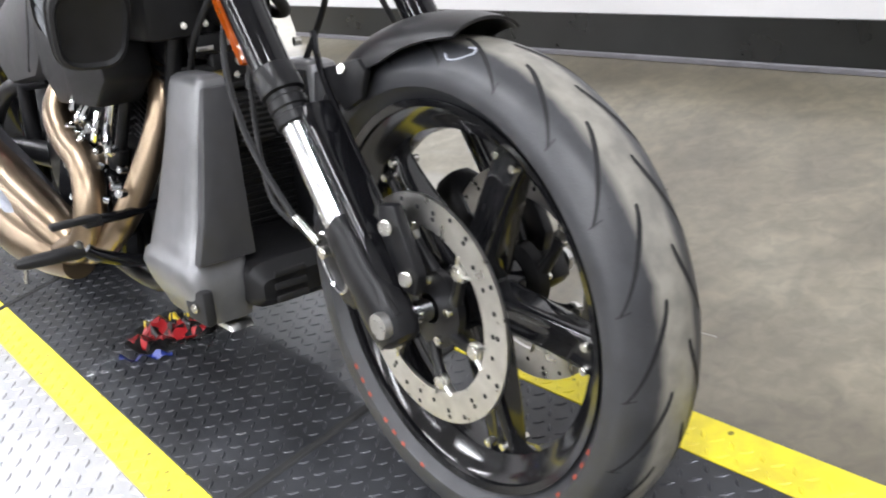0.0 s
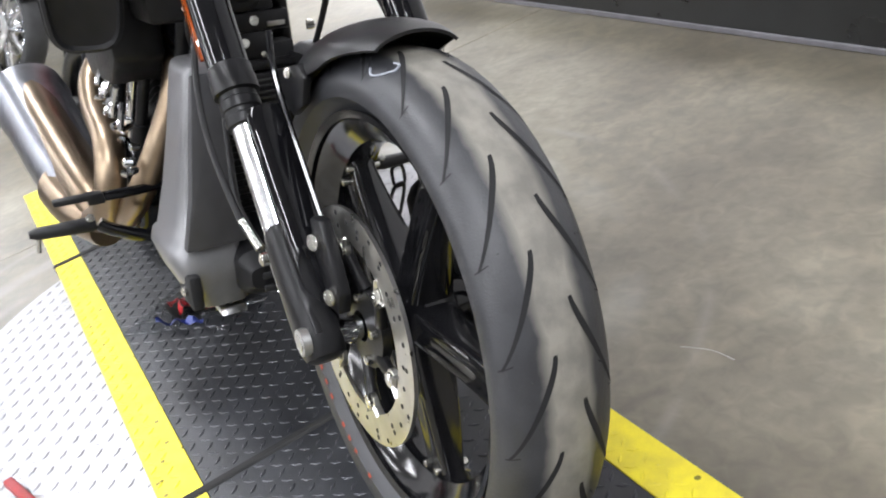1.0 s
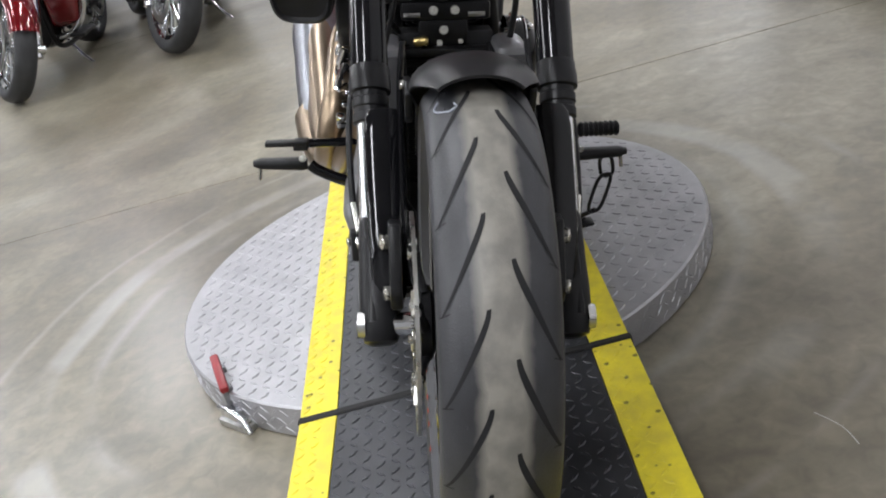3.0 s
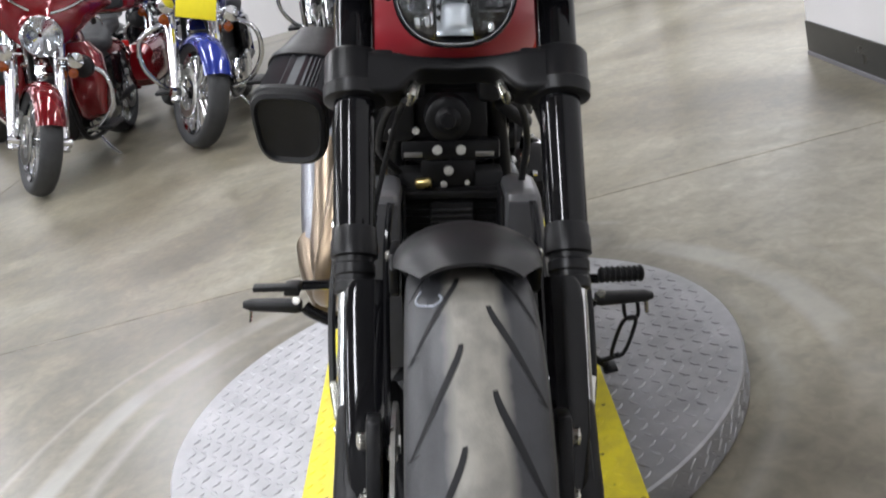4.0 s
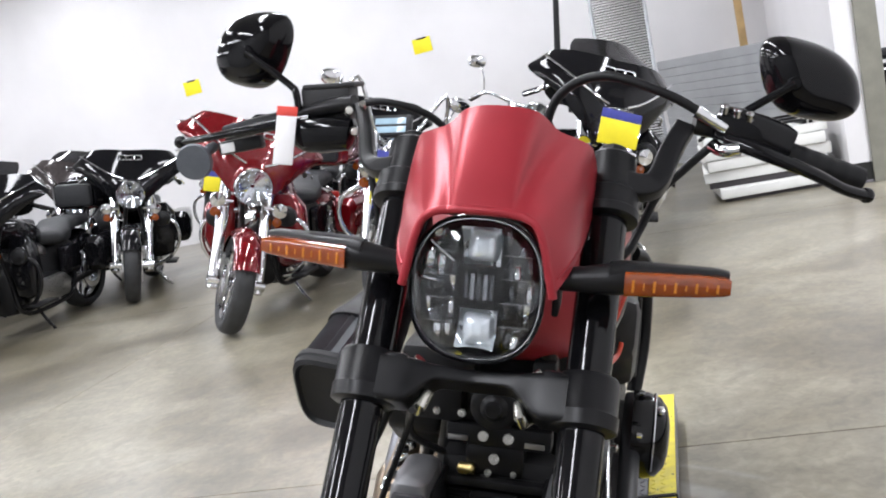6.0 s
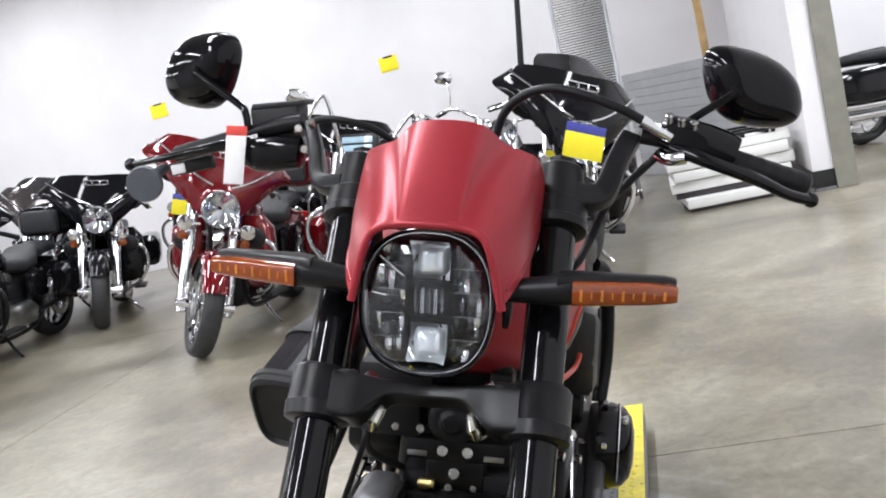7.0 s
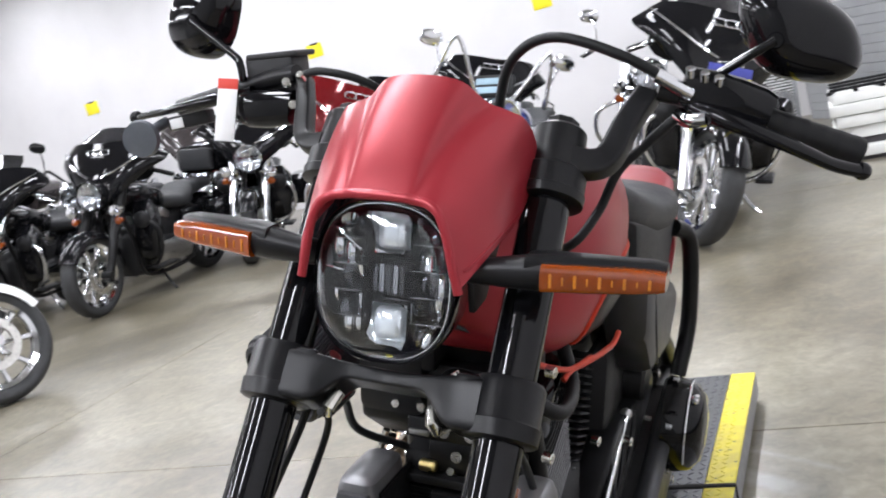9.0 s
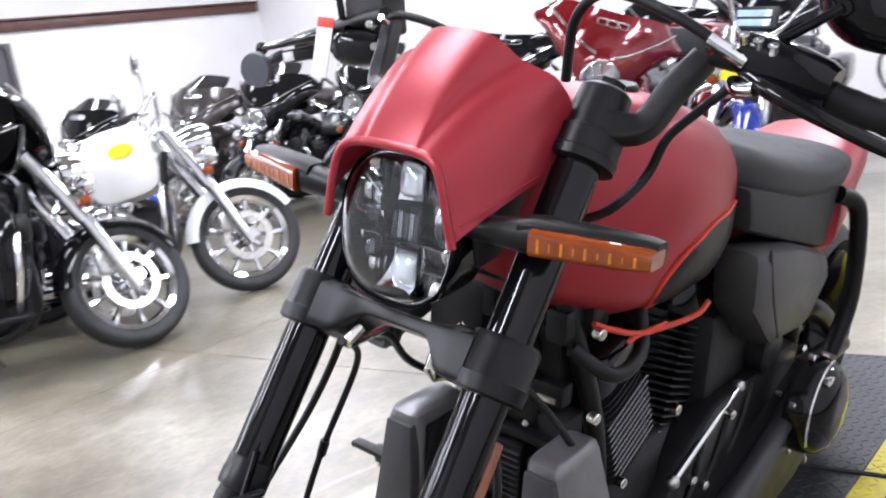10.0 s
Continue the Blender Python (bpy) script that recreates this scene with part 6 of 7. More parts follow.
# foot controls
for s in (-1, 1):
    bm = bmesh.new()
    tube(bm, [(-0.72, s * 0.12, -0.08), (-0.72, s * 0.19, -0.07), (-0.722, s * 0.25, -0.045), (-0.725, s * 0.27, -0.03)], 0.012, 12, 6)
    tube(bm, [(-0.73, s * 0.13, 0.02), (-0.71, s * 0.2, 0.02), (-0.68, s * 0.27, 0.03)], 0.009, 10, 5)
    ctl = part("foot_control", bm, BLACK_GLOSS, bike, "black forward foot control")
    bm = bmesh.new()
    loft(bm, [oval((-0.728 - (y - 0.28) * 0.1, s * y, -0.03), (1, 0, 0), (0, 0, 1), a, b, 3, 14) for y, a, b in ((0.275, 0.014, 0.01), (0.285, 0.018, 0.012), (0.37, 0.015, 0.01), (0.385, 0.008, 0.006))])
    part("foot_peg", bm, BLACK_PLASTIC, ctl)
    part("peg_feeler", cyl(bmesh.new(), (-0.73, s * 0.37, -0.03), (-0.732, s * 0.375, -0.062), 0.004, seg=8), ZINC, ctl)
    bolts("peg_bolt", [((-0.72, s * 0.283, -0.018), (0.8, 0, 0.6), 0.008, 0.006)], ZINC, ctl)
    bm = bmesh.new()
    if s < 0:
        box(bm, (0.022, 0.08, 0.01), (-0.635, -0.305, 0.046), 0.003)
        box(bm, (0.05, 0.028, 0.012), (-0.65, -0.278, 0.038), 0.003)
    else:
        ribbed(bm, (-0.66, 0.265, 0.045), (-0.665, 0.345, 0.045), 0.0128, 0.015, 8)
    part("pedal", bm, BLACK_PLASTIC, ctl)
part("shift_rod", cyl(bmesh.new(), (-1.09, 0.15, 0.142), (-0.8, 0.165, 0.098), 0.0065, seg=12), CHROME, bike, "chrome shift linkage rod")
bm = bmesh.new()
for p in ((-1.09, 0.15, 0.142), (-0.8, 0.165, 0.098)):
    bm = bmesh.new()
    bmesh.ops.create_uvsphere(bm, u_segments=12, v_segments=8, radius=0.012, matrix=Matrix.Translation(p))
    part("rod_end", bm, STEEL, bike)
# side stand with its two-link foot
bm = bmesh.new()
tube(bm, [(-0.86, 0.14, -0.12), (-0.87, 0.25, -0.19), (-0.85, 0.33, -0.235)], [0.01, 0.009, 0.008], 12, 6)
box(bm, (0.04, 0.03, 0.008), (-0.845, 0.335, -0.237), 0.003, rot=Matrix.Rotation(radians(14), 3, "X"))
stand = part("side_stand", bm, BLACK_SATIN, bike, "black side stand folded out on the turntable")
for z0, z1, y0, y1, rx in ((-0.07, -0.12, 0.362, 0.372, 0.014), (-0.112, -0.205, 0.366, 0.345, 0.016)):
    c0, c1 = V((-0.82, y0, z0)), V((-0.83, y1, z1))
    ring = oval((c0 + c1) / 2, (c1 - c0) / 2, (0, 1, 0.2), 1.0, rx, 3.2, 22)
    part("stand_link", tube(bmesh.new(), ring + ring[:1], 0.0042, 8, 2), BLACK_SATIN, stand)
part("stand_link", tube(bmesh.new(), [(-0.83, 0.35, -0.2), (-0.85, 0.31, -0.225), (-0.86, 0.27, -0.215)], 0.0055, 8, 4), BLACK_SATIN, stand)

# orange wire tie by the tank
bm = bmesh.new()
tube(bm, [(-0.63, 0.095, 0.4), (-0.66, 0.105, 0.386), (-0.71, 0.123, 0.368), (-0.77, 0.143, 0.366), (-0.827, 0.16, 0.37), (-0.85, 0.165, 0.385)], 0.0045, 8, 6)
tube(bm, [(-0.69, 0.118, 0.358), (-0.71, 0.124, 0.366), (-0.76, 0.142, 0.372)], 0.004, 8, 4)
part("orange_wire", bm, RED_LINE, bike, "bright orange battery lead")

# rear wheel and swingarm
RR = 0.325
rw = part("rear_wheel", lathe(bmesh.new(), [(0.03, -0.07), (0.06, -0.06), (0.2, -0.02), (0.215, -0.09), (0.238, -0.11), (0.238, 0.11), (0.215, 0.09), (0.2, 0.02), (0.06, 0.06), (0.03, 0.07)], 64, centre=(-1.735, 0, -0.03), close=True), BLACK_GLOSS, bike, "black disc rear wheel")
part("tyre", lathe(bmesh.new(), tyre_profile(RR, 0.24, 0.235), 96, centre=(-1.735, 0, -0.03)), RUBBER, rw, "wide rear tyre")
bm = bmesh.new()
for s in (-1, 1):
    tube(bm, [(-1.33, s * 0.11, 0.02), (-1.45, s * 0.15, 0.03), (-1.735, s * 0.16, 0.0)], [0.03, 0.028, 0.022], 14, 6)
    tube(bm, [(-1.3, s * 0.1, 0.2), (-1.5, s * 0.15, 0.16), (-1.735, s * 0.16, 0.0)], 0.02, 14, 6)
part("swingarm", bm, BLACK_SATIN, bike)
bm = bmesh.new()
tube(bm, [(-1.45, 0.17, 0.42), (-1.5, 0.2, 0.38), (-1.52, 0.21, 0.2), (-1.48, 0.2, 0.08)], 0.018, 12, 6)
part("rear_guard", bm, BLACK_SATIN, bike)

# ---- things along the walls ----
WOOD = material("pine_wood", (0.5, 0.33, 0.14), 0.55, var=0.2, scale=6, bump=0.1)
GREY_METAL = material("grey_galvanised", (0.32, 0.33, 0.34), 0.4, 0.7, var=0.15, scale=10, bump=0.05)
SLAT_GREY = material("grey_slat_panel", (0.33, 0.34, 0.35), 0.5, var=0.08, scale=4, bump=0.05)
WHITE_PLASTIC = material("white_plastic", (0.74, 0.74, 0.71), 0.45, var=0.06, scale=6, bump=0.05)
YELLOW_CARD = material("yellow_card", (0.85, 0.72, 0.02), 0.7, var=0.03, bump=0.0)
BROWN_RAIL = material("brown_wood_rail", (0.09, 0.035, 0.025), 0.45, var=0.25, scale=5, bump=0.1)
DARK_DOOR = material("dark_grey_door", (0.06, 0.055, 0.06), 0.5, var=0.1, scale=3, bump=0.05)

for y, z in ((-2.34, 1.945), (-5.5, 2.045), (-9.36, 2.045)):
    tag = thing("wall_card", pose(X0 + 0.004, y, z, 0, 0, 0), "small yellow card taped to the white wall", "card", "yellow wall cards")
    bm = bmesh.new()
    box(bm, (0.003, 0.235, 0.18), (0.0, 0, 0), 0.001, rot=Matrix.Rotation(radians(3), 3, "X"))
    part("card", bm, YELLOW_CARD, tag)
    bm = bmesh.new()
    box(bm, (0.004, 0.12, 0.022), (0.0015, 0, 0.085), 0.001, rot=Matrix.Rotation(radians(3), 3, "X"))
    part("tape", bm, BLACK_PLASTIC, tag)

rail = thing("wall_rail", pose(-7.9, Y0, 2.7), "long brown wooden rail fixed along the white wall", "wall rail")
part("board", box(bmesh.new(), (6.1, 0.06, 0.14), (0, 0.03, 0), 0.008), BROWN_RAIL, rail)
part("ledge", box(bmesh.new(), (6.1, 0.1, 0.03), (0, 0.05, 0.085), 0.006), BROWN_RAIL, rail)
door = thing("door_1", pose(-5.75, Y0 + 0.002, 0) @ Matrix.Scale(1.14, 4), "dark grey closed door in the side wall", "door", kind="structure")
part("door_leaf", box(bmesh.new(), (1.0, 0.05, 2.1), (0, 0.025, 1.05), 0.004), DARK_DOOR, door)
for s in (-1, 1):
    part("door_frame", box(bmesh.new(), (0.07, 0.08, 2.17), (s * 0.535, 0.04, 1.085), 0.004), DARK_DOOR, door)
part("door_frame", box(bmesh.new(), (1.0, 0.08, 0.07), (0, 0.04, 2.135), 0.004), DARK_DOOR, door)

# loading ramp against the wall
ramp = thing("loading_ramp", pose(-8.52, 0.12, 0.0, 0, -11, 0), "grey metal loading ramp with many rungs leaning on the wall", "loading ramp")
for s in (-1, 1):
    part("side_rail", box(bmesh.new(), (0.06, 0.035, 2.35), (0, s * 0.255, 1.18), 0.005), GREY_METAL, ramp)
for k in range(86):
    part("rung", box(bmesh.new(), (0.035, 0.474, 0.012), (0.0, 0, 0.06 + k * 0.0264), 0.002, seg=1), STEEL, ramp)
bm = bmesh.new()
box(bm, (0.012, 0.47, 2.28), (-0.024, 0, 1.18))
part("back_plate", bm, BLACK_PLASTIC, ramp)

for sd in (-1, 1):
    cst = part("caster", cyl(bmesh.new(), (0.03, sd * 0.255 - 0.014, 0.035), (0.03, sd * 0.255 + 0.014, 0.035), 0.035, seg=20, chamfer=0.004), BLACK_PLASTIC, ramp, "small black caster wheel")
    part("caster_fork", box(bmesh.new(), (0.02, 0.045, 0.04), (0.03, sd * 0.255, 0.07), 0.004), ZINC, cst)

slat = thing("slat_panel", pose(-9.55, 1.0, 0, 0, 3, -60), "grey slotted display panel leaning in the corner", "slat panel")
for k in range(13):
    part("slat", box(bmesh.new(), (0.018, 2.15, 0.086), (0.0, 0, 0.05 + k * 0.09), 0.003, seg=1), SLAT_GREY, slat)
part("panel_back", box(bmesh.new(), (0.008, 2.15, 1.17), (-0.014, 0, 0.59)), SLAT_GREY, slat)
post = thing("timber_post", pose(-10.62, 1.38, 0, 0, -5.5, 0), "bare pine timber leaning on the wall", "timber")
part("timber", box(bmesh.new(), (0.04, 0.085, 2.9), (0, 0, 1.45), 0.004), WOOD, post)

# a pile of white panels
for dx, dy, z0, h, rz in ((0.05, 0.08, 0.03, 0.075, 3), (-0.02, 0.0, 0.16, 0.085, -1), (0.0, 0.02, 0.251, 0.085, 1.5), (0.02, -0.01, 0.342, 0.085, 0), (-0.01, 0.01, 0.433, 0.07, 2)):
    pnl = thing("white_panel", pose(-7.45 + dx, 1.1 + dy, z0, 0, 0, rz), "white plastic panel in a low pile on the floor", "panel", "pile of white panels")
    part("board", box(bmesh.new(), (0.64, 0.94, h), (0, 0, h / 2), 0.006), WHITE_PLASTIC, pnl)
    low = 0.03 if z0 < 0.1 else 0.055 if z0 < 0.2 else 0.006
    for s in (-1, 1):
        part("batten", box(bmesh.new(), (0.04, 0.88, low), (s * 0.26, 0, -low / 2), 0.001), DARK_DOOR, pnl)
grille = thing("folded_frame", pose(-7.45, 1.1, 0.503), "folded dark metal frame lying on the white panels", "frame")
for k in range(7):
    part("bar", box(bmesh.new(), (0.62, 0.03, 0.025), (0, -0.42 + 0.14 * k, 0.0135 + 0.0005 * (k % 2)), 0.004, rot=Matrix.Rotation(radians(9 * (k % 3 - 1)), 3, "Z")), BLACK_SATIN, grille)
for y in (-0.3, 0.0, 0.3):
    part("side_bar", box(bmesh.new(), (0.035, 0.92, 0.02), (y, 0, 0.037), 0.004), BLACK_SATIN, grille)

# ---- parked motorcycles ----
MESHES = {}


def reuse(key, build, name, mat, parent, label=""):
    """A part whose mesh is shared by all things that ask for the same key."""
    k = (key, mat.name)
    if k in MESHES:
        ob = new(name, MESHES[k])
        ob.parent = parent
        return tagged(ob, label)
    ob = part(name, build(), mat, parent, label)
    MESHES[k] = ob.data
    return ob


def steering(deg, R):
    """Turn of the fork about its raked axis, just behind the front axle."""
    at = Matrix.Translation((-0.06, 0, R))
    return at @ Matrix.Rotation(radians(deg), 4, V((-math.sin(radians(27)), 0, math.cos(radians(27))))) @ at.inverted()


def wheel_at(parent, name, x, R, w, steer=0.0, rim_mat=None, y=0.0):
    m = steering(steer, R) @ Matrix.Translation((x, y, R))
    h = new(name)
    h.parent = parent
    h.matrix_local = m
    rim = R - 0.085
    rim_mat = rim_mat or CHROME
    reuse(("tyre", R, w), lambda: lathe(bmesh.new(), tyre_profile(R, w, rim), 48), "tyre", RUBBER, h, "black rubber tyre")

    def ring():
        bm = bmesh.new()
        lathe(bm, [(rim + 0.005, -w * 0.36), (rim - 0.02, -w * 0.28), (rim - 0.03, 0), (rim - 0.02, w * 0.28), (rim + 0.005, w * 0.36), (rim - 0.005, 0)], 48, close=True)
        cyl(bm, (0, -w * 0.5, 0), (0, w * 0.5, 0), 0.04, seg=20)
        return bm
    reuse(("ring", R, w), ring, "rim", rim_mat, h)

    def spoke():
        bm = bmesh.new()
        a = 0.0
        loft(bm, [oval((r, 0, 0), (0, 1, 0), (0, 0, 1), b, c, 3, 8) for r, b, c in ((0.035, 0.03, 0.02), (rim * 0.5, 0.02, 0.012), (rim - 0.015, 0.022, 0.02))])
        return bm
    for k in range(9):
        s = reuse(("spoke", R), spoke, "spoke", rim_mat, h)
        s.matrix_local = Matrix.Rotation(2 * math.pi * k / 9, 4, "Y")
    for s in (-1, 1):
        reuse(("rotor", s, w), lambda: lathe(bmesh.new(), [(0.105, s * w * 0.62), (0.145, s * w * 0.62), (0.145, s * (w * 0.62 + 0.005)), (0.105, s * (w * 0.62 + 0.005))], 40, close=True), "brake_rotor", ROTOR, h)
    return h


def fender_mesh(R, w, a0, a1, drop=0.045, n=18):
    bm = bmesh.new()
    g = []
    for i in range(n + 1):
        a = radians(a0 + (a1 - a0) * i / n)
        row = []
        for j in range(9):
            v = -1 + j / 4
            ph = v * radians(88)
            rr = R - drop * 2 * (1 - math.cos(ph)) * 0.7
            row.append(V((rr * math.cos(a), w / 2 * math.sin(ph), rr * math.sin(a))))
        g.append(row)
    return sheet(bm, g, 0.004)


LAMP_GLASS = glass("lamp_glass", (0.9, 0.92, 0.95), 0.03)
SMOKE = glass("smoked_screen", (0.06, 0.06, 0.065), 0.03)
RED_LENS = material("red_lens", (0.45, 0.012, 0.01), 0.12, bump=0.0, coat=0.6)
WHITE_CARD = material("white_card", (0.8, 0.8, 0.79), 0.7, var=0.03, bump=0.0)
BLUE_CARD = material("blue_card", (0.05, 0.06, 0.32), 0.6, bump=0.0)


def engine_block(parent, chrome):
    """A V-twin on its crankcase, at the middle of the wheelbase."""
    e = new("engine")
    e.parent = parent
    tagged(e, "air-cooled V-twin engine with fins and bright covers")
    fin_mat, cov = (STEEL, CHROME) if chrome else (BLACK_SATIN, STEEL)

    def case():
        bm = bmesh.new()
        half_body(bm, [(-0.52, 0.3, 0.1, 0.09), (-0.6, 0.32, 0.14, 0.14), (-0.85, 0.33, 0.15, 0.15), (-1.1, 0.33, 0.14, 0.13), (-1.2, 0.33, 0.09, 0.08)], 3.5, 20)
        return bm
    reuse("case", case, "crankcase", BLACK_SATIN, e)
    for nm, bx, tilt in (("front_cylinder", -0.74, 22), ("rear_cylinder", -0.84, -22)):
        d = V((math.sin(radians(tilt)), 0, math.cos(radians(tilt))))
        sx = V((math.cos(radians(tilt)), 0, -math.sin(radians(tilt))))
        b0 = V((bx, 0, 0.42))

        def stack():
            bm = bmesh.new()
            for k in range(9):
                c = b0 + d * (0.02 + 0.022 * k)
                loft(bm, [oval(c + d * h, sx, (0, 1, 0), 0.078, 0.098, 4, 16) for h in (0, 0.007)])
            cyl(bm, b0, b0 + d * 0.24, 0.06, seg=16)
            return bm

        def rocker():
            bm = bmesh.new()
            return loft(bm, [oval(b0 + d * h, sx, (0, 1, 0), a, b, 4, 20) for h, a, b in ((0.205, 0.08, 0.1), (0.22, 0.088, 0.106), (0.265, 0.085, 0.1), (0.28, 0.06, 0.08))])
        reuse(("stack", tilt), stack, nm, fin_mat, e)
        reuse(("rocker", tilt), rocker, "rocker_cover", cov, e)

    def prim():
        return prism(bmesh.new(), [(-0.55, 0.36), (-0.62, 0.42), (-1.05, 0.43), (-1.15, 0.36), (-1.1, 0.24), (-0.65, 0.22), (-0.56, 0.28)], 0.13, 0.2, bevel=0.02)
    reuse("prim", prim, "primary_cover", cov, e)

    def cam_cov():
        bm = bmesh.new()
        lathe(bm, [(0.0, -0.2), (0.09, -0.2), (0.11, -0.185), (0.115, -0.13)], 28, centre=(-0.78, 0, 0.33))
        return bm
    reuse("camcov", cam_cov, "cam_cover", cov, e)

    def aircl():
        bm = bmesh.new()
        lathe(bm, [(0.0, -0.215), (0.07, -0.215), (0.095, -0.2), (0.1, -0.13)], 28, centre=(-0.79, 0, 0.56))
        return bm
    reuse("aircl", aircl, "air_cleaner", cov, e)
    for s in (0, 1):
        reuse(("rod", s), lambda: cyl(bmesh.new(), (-0.77 - 0.04 * s, -0.15, 0.42), (-0.7 - 0.2 * s, -0.12, 0.64), 0.012, seg=10), "pushrod_tube", CHROME, e)
    return e


def cruiser(x, y, heading, paint, label, lean=7, steer=0, fairing="none", bags=False, screen=False, trunk=False, chrome=True, guard=True, tag="", fork_mat=None, rim_mat=None, antenna=False, bars=0.28, spot=True, drop=0.0, group="parked motorcycles"):
    """A heavy road motorcycle; origin under the front axle, heading along x."""
    b = thing("parked_motorcycle", Matrix.Translation((x, y, 0)) @ Matrix.Rotation(radians(heading), 4, "Z") @ Matrix.Rotation(radians(-lean), 4, "X") @ Matrix.Scale(1.06, 4), label, "motorcycle", group)
    fm = fork_mat or CHROME
    R = 0.325
    fw = wheel_at(b, "front_wheel", 0.0, R, 0.125, steer, rim_mat)
    wheel_at(b, "rear_wheel", -1.63, R, 0.18, 0, rim_mat)
    bm = fender_mesh(R + 0.03, 0.17, 28, 178, 0.05)
    fe = part("front_fender", bm, paint, b)
    fe.matrix_local = steering(steer, R) @ Matrix.Translation((0, 0, R))
    rake = math.tan(radians(27))
    fr = new("front_fork")
    fr.parent = b
    fr.matrix_local = Matrix.Translation((0, 0, -drop)) @ steering(steer, R)
    for s in (-1, 1):
        def leg():
            bm = bmesh.new()
            cyl(bm, (0.005, s * 0.14, 0.27), (0.005 - rake * 0.35, s * 0.14, 0.66), 0.036, seg=16)
            cyl(bm, (-rake * 0.34, s * 0.14, 0.64), (-rake * 0.72, s * 0.14, 1.0), 0.04, seg=16)
            cyl(bm, (0.004, s * 0.09, 0.325), (0.004, s * 0.18, 0.325), 0.03, seg=12)
            return bm
        reuse(("leg", s), leg, "fork_leg", fm, fr, "bright fork leg")
        reuse(("caliper", s), lambda: box(bmesh.new(), (0.07, 0.04, 0.11), (-0.12, s * 0.1, 0.42), 0.012), "caliper", STEEL, fr)
    # headlamp and nacelle
    lamp = new("headlamp")
    lamp.parent = fr
    tagged(lamp, "round chrome headlamp")

    def shell():
        bm = bmesh.new()
        lathe(bm, [(0.0, -0.36), (0.08, -0.34), (0.115, -0.26), (0.122, -0.17), (0.114, -0.153), (0.104, -0.165)], 32, centre=(0.055, 0, 0.92), axis="x")
        return bm
    reuse("shell", shell, "lamp_shell", CHROME if fairing != "batwing" or chrome else BLACK_GLOSS, lamp)

    def bowl():
        bm = bmesh.new()
        lathe(bm, [(0.012, -0.22), (0.06, -0.205), (0.104, -0.17)], 28, centre=(0.055, 0, 0.92), axis="x")
        return bm
    reuse("bowl", bowl, "reflector", CHROME, lamp)

    def lensm():
        bm = bmesh.new()
        lathe(bm, [(0.0005, -0.135), (0.06, -0.142), (0.106, -0.163), (0.106, -0.166), (0.06, -0.146), (0.0005, -0.139)], 32, centre=(0.055, 0, 0.92), axis="x")
        return bm
    lg = reuse("lensm", lensm, "lens", LAMP_GLASS, lamp)
    lg.visible_shadow = False
    if spot:
        for s in (-1, 1):
            def sp():
                bm = bmesh.new()
                lathe(bm, [(0.0, -0.2), (0.045, -0.17), (0.05, -0.13), (0.045, -0.12), (0.0, -0.112)], 20, centre=(0, s * 0.2, 0.8), axis="x")
                cyl(bm, (-0.16, s * 0.1, 0.8), (-0.16, s * 0.2, 0.8), 0.012, seg=8)
                return bm
            reuse(("spot", s), sp, "spot_lamp", CHROME, fr)
    for s in (-1, 1):
        def ind():
            bm = bmesh.new()
            lathe(bm, [(0.0, -0.2), (0.025, -0.19), (0.03, -0.15), (0.0, -0.14)], 14, centre=(0, s * 0.2, 0.72), axis="x")
            return bm
        reuse(("ind", s), ind, "turn_signal", AMBER, fr, "amber turn signal")
    # handlebar
    hb = reuse(("bar", bars), lambda: tube(bmesh.new(), [(-0.62, 0.42, 1.0), (-0.5, 0.38, 1.05), (-0.4, 0.3, 0.98 + bars * 0.4), (-0.38, 0.1, 1.0), (-0.38, -0.1, 1.0), (-0.4, -0.3, 0.98 + bars * 0.4), (-0.5, -0.38, 1.05), (-0.62, -0.42, 1.0)], 0.0135, 10, 5), "handlebar", CHROME if chrome else BLACK_SATIN, fr)
    for s in (-1, 1):
        reuse(("grip", s), lambda: cyl(bmesh.new(), (-0.52, s * 0.385, 1.04), (-0.64, s * 0.425, 0.993), 0.019, seg=12), "grip", BLACK_PLASTIC, fr)
        reuse(("lever", s), lambda: tube(bmesh.new(), [(-0.46, s * 0.36, 1.05), (-0.47, s * 0.42, 1.03), (-0.56, s * 0.46, 0.99)], 0.007, 8, 4), "lever", CHROME if chrome else BLACK_GLOSS, fr)

        def mirr():
            bm = bmesh.new()
            tube(bm, [(-0.47, s * 0.36, 1.06), (-0.46, s * 0.38, 1.2), (-0.48, s * 0.42, 1.28)], 0.006, 8, 4)
            loft(bm, [oval((-0.48 + dx, s * 0.44, 1.3), (0, 1, 0), (0, 0, 1), 0.075 * q, 0.05 * q, 2.5, 18) for dx, q in ((-0.015, 0.96), (-0.01, 1), (0.004, 0.9), (0.014, 0.5))])
            return bm
        if fairing == "none":
            reuse(("mirror", s), mirr, "mirror", CHROME if chrome and fairing == "none" else BLACK_GLOSS, fr)
    # fairing
    if fairing == "batwing":
        def wing():
            bm = bmesh.new()
            g = []
            for i in range(25):
                u = -1 + i / 12
                row = []
                for k in range(9):
                    v = k / 8
                    au = abs(u)
                    top = 1.3 + 0.02 * au - 0.06 * au ** 4 - 0.06 * max(0, au - 0.86) / 0.14
                    bot = 0.79 + 0.3 * au ** 1.25
                    z = bot + (top - bot) * v
                    wdt = 0.49 * (0.8 + 0.2 * math.sin(math.pi * min(1, v * 0.9)))
                    yy = u * wdt
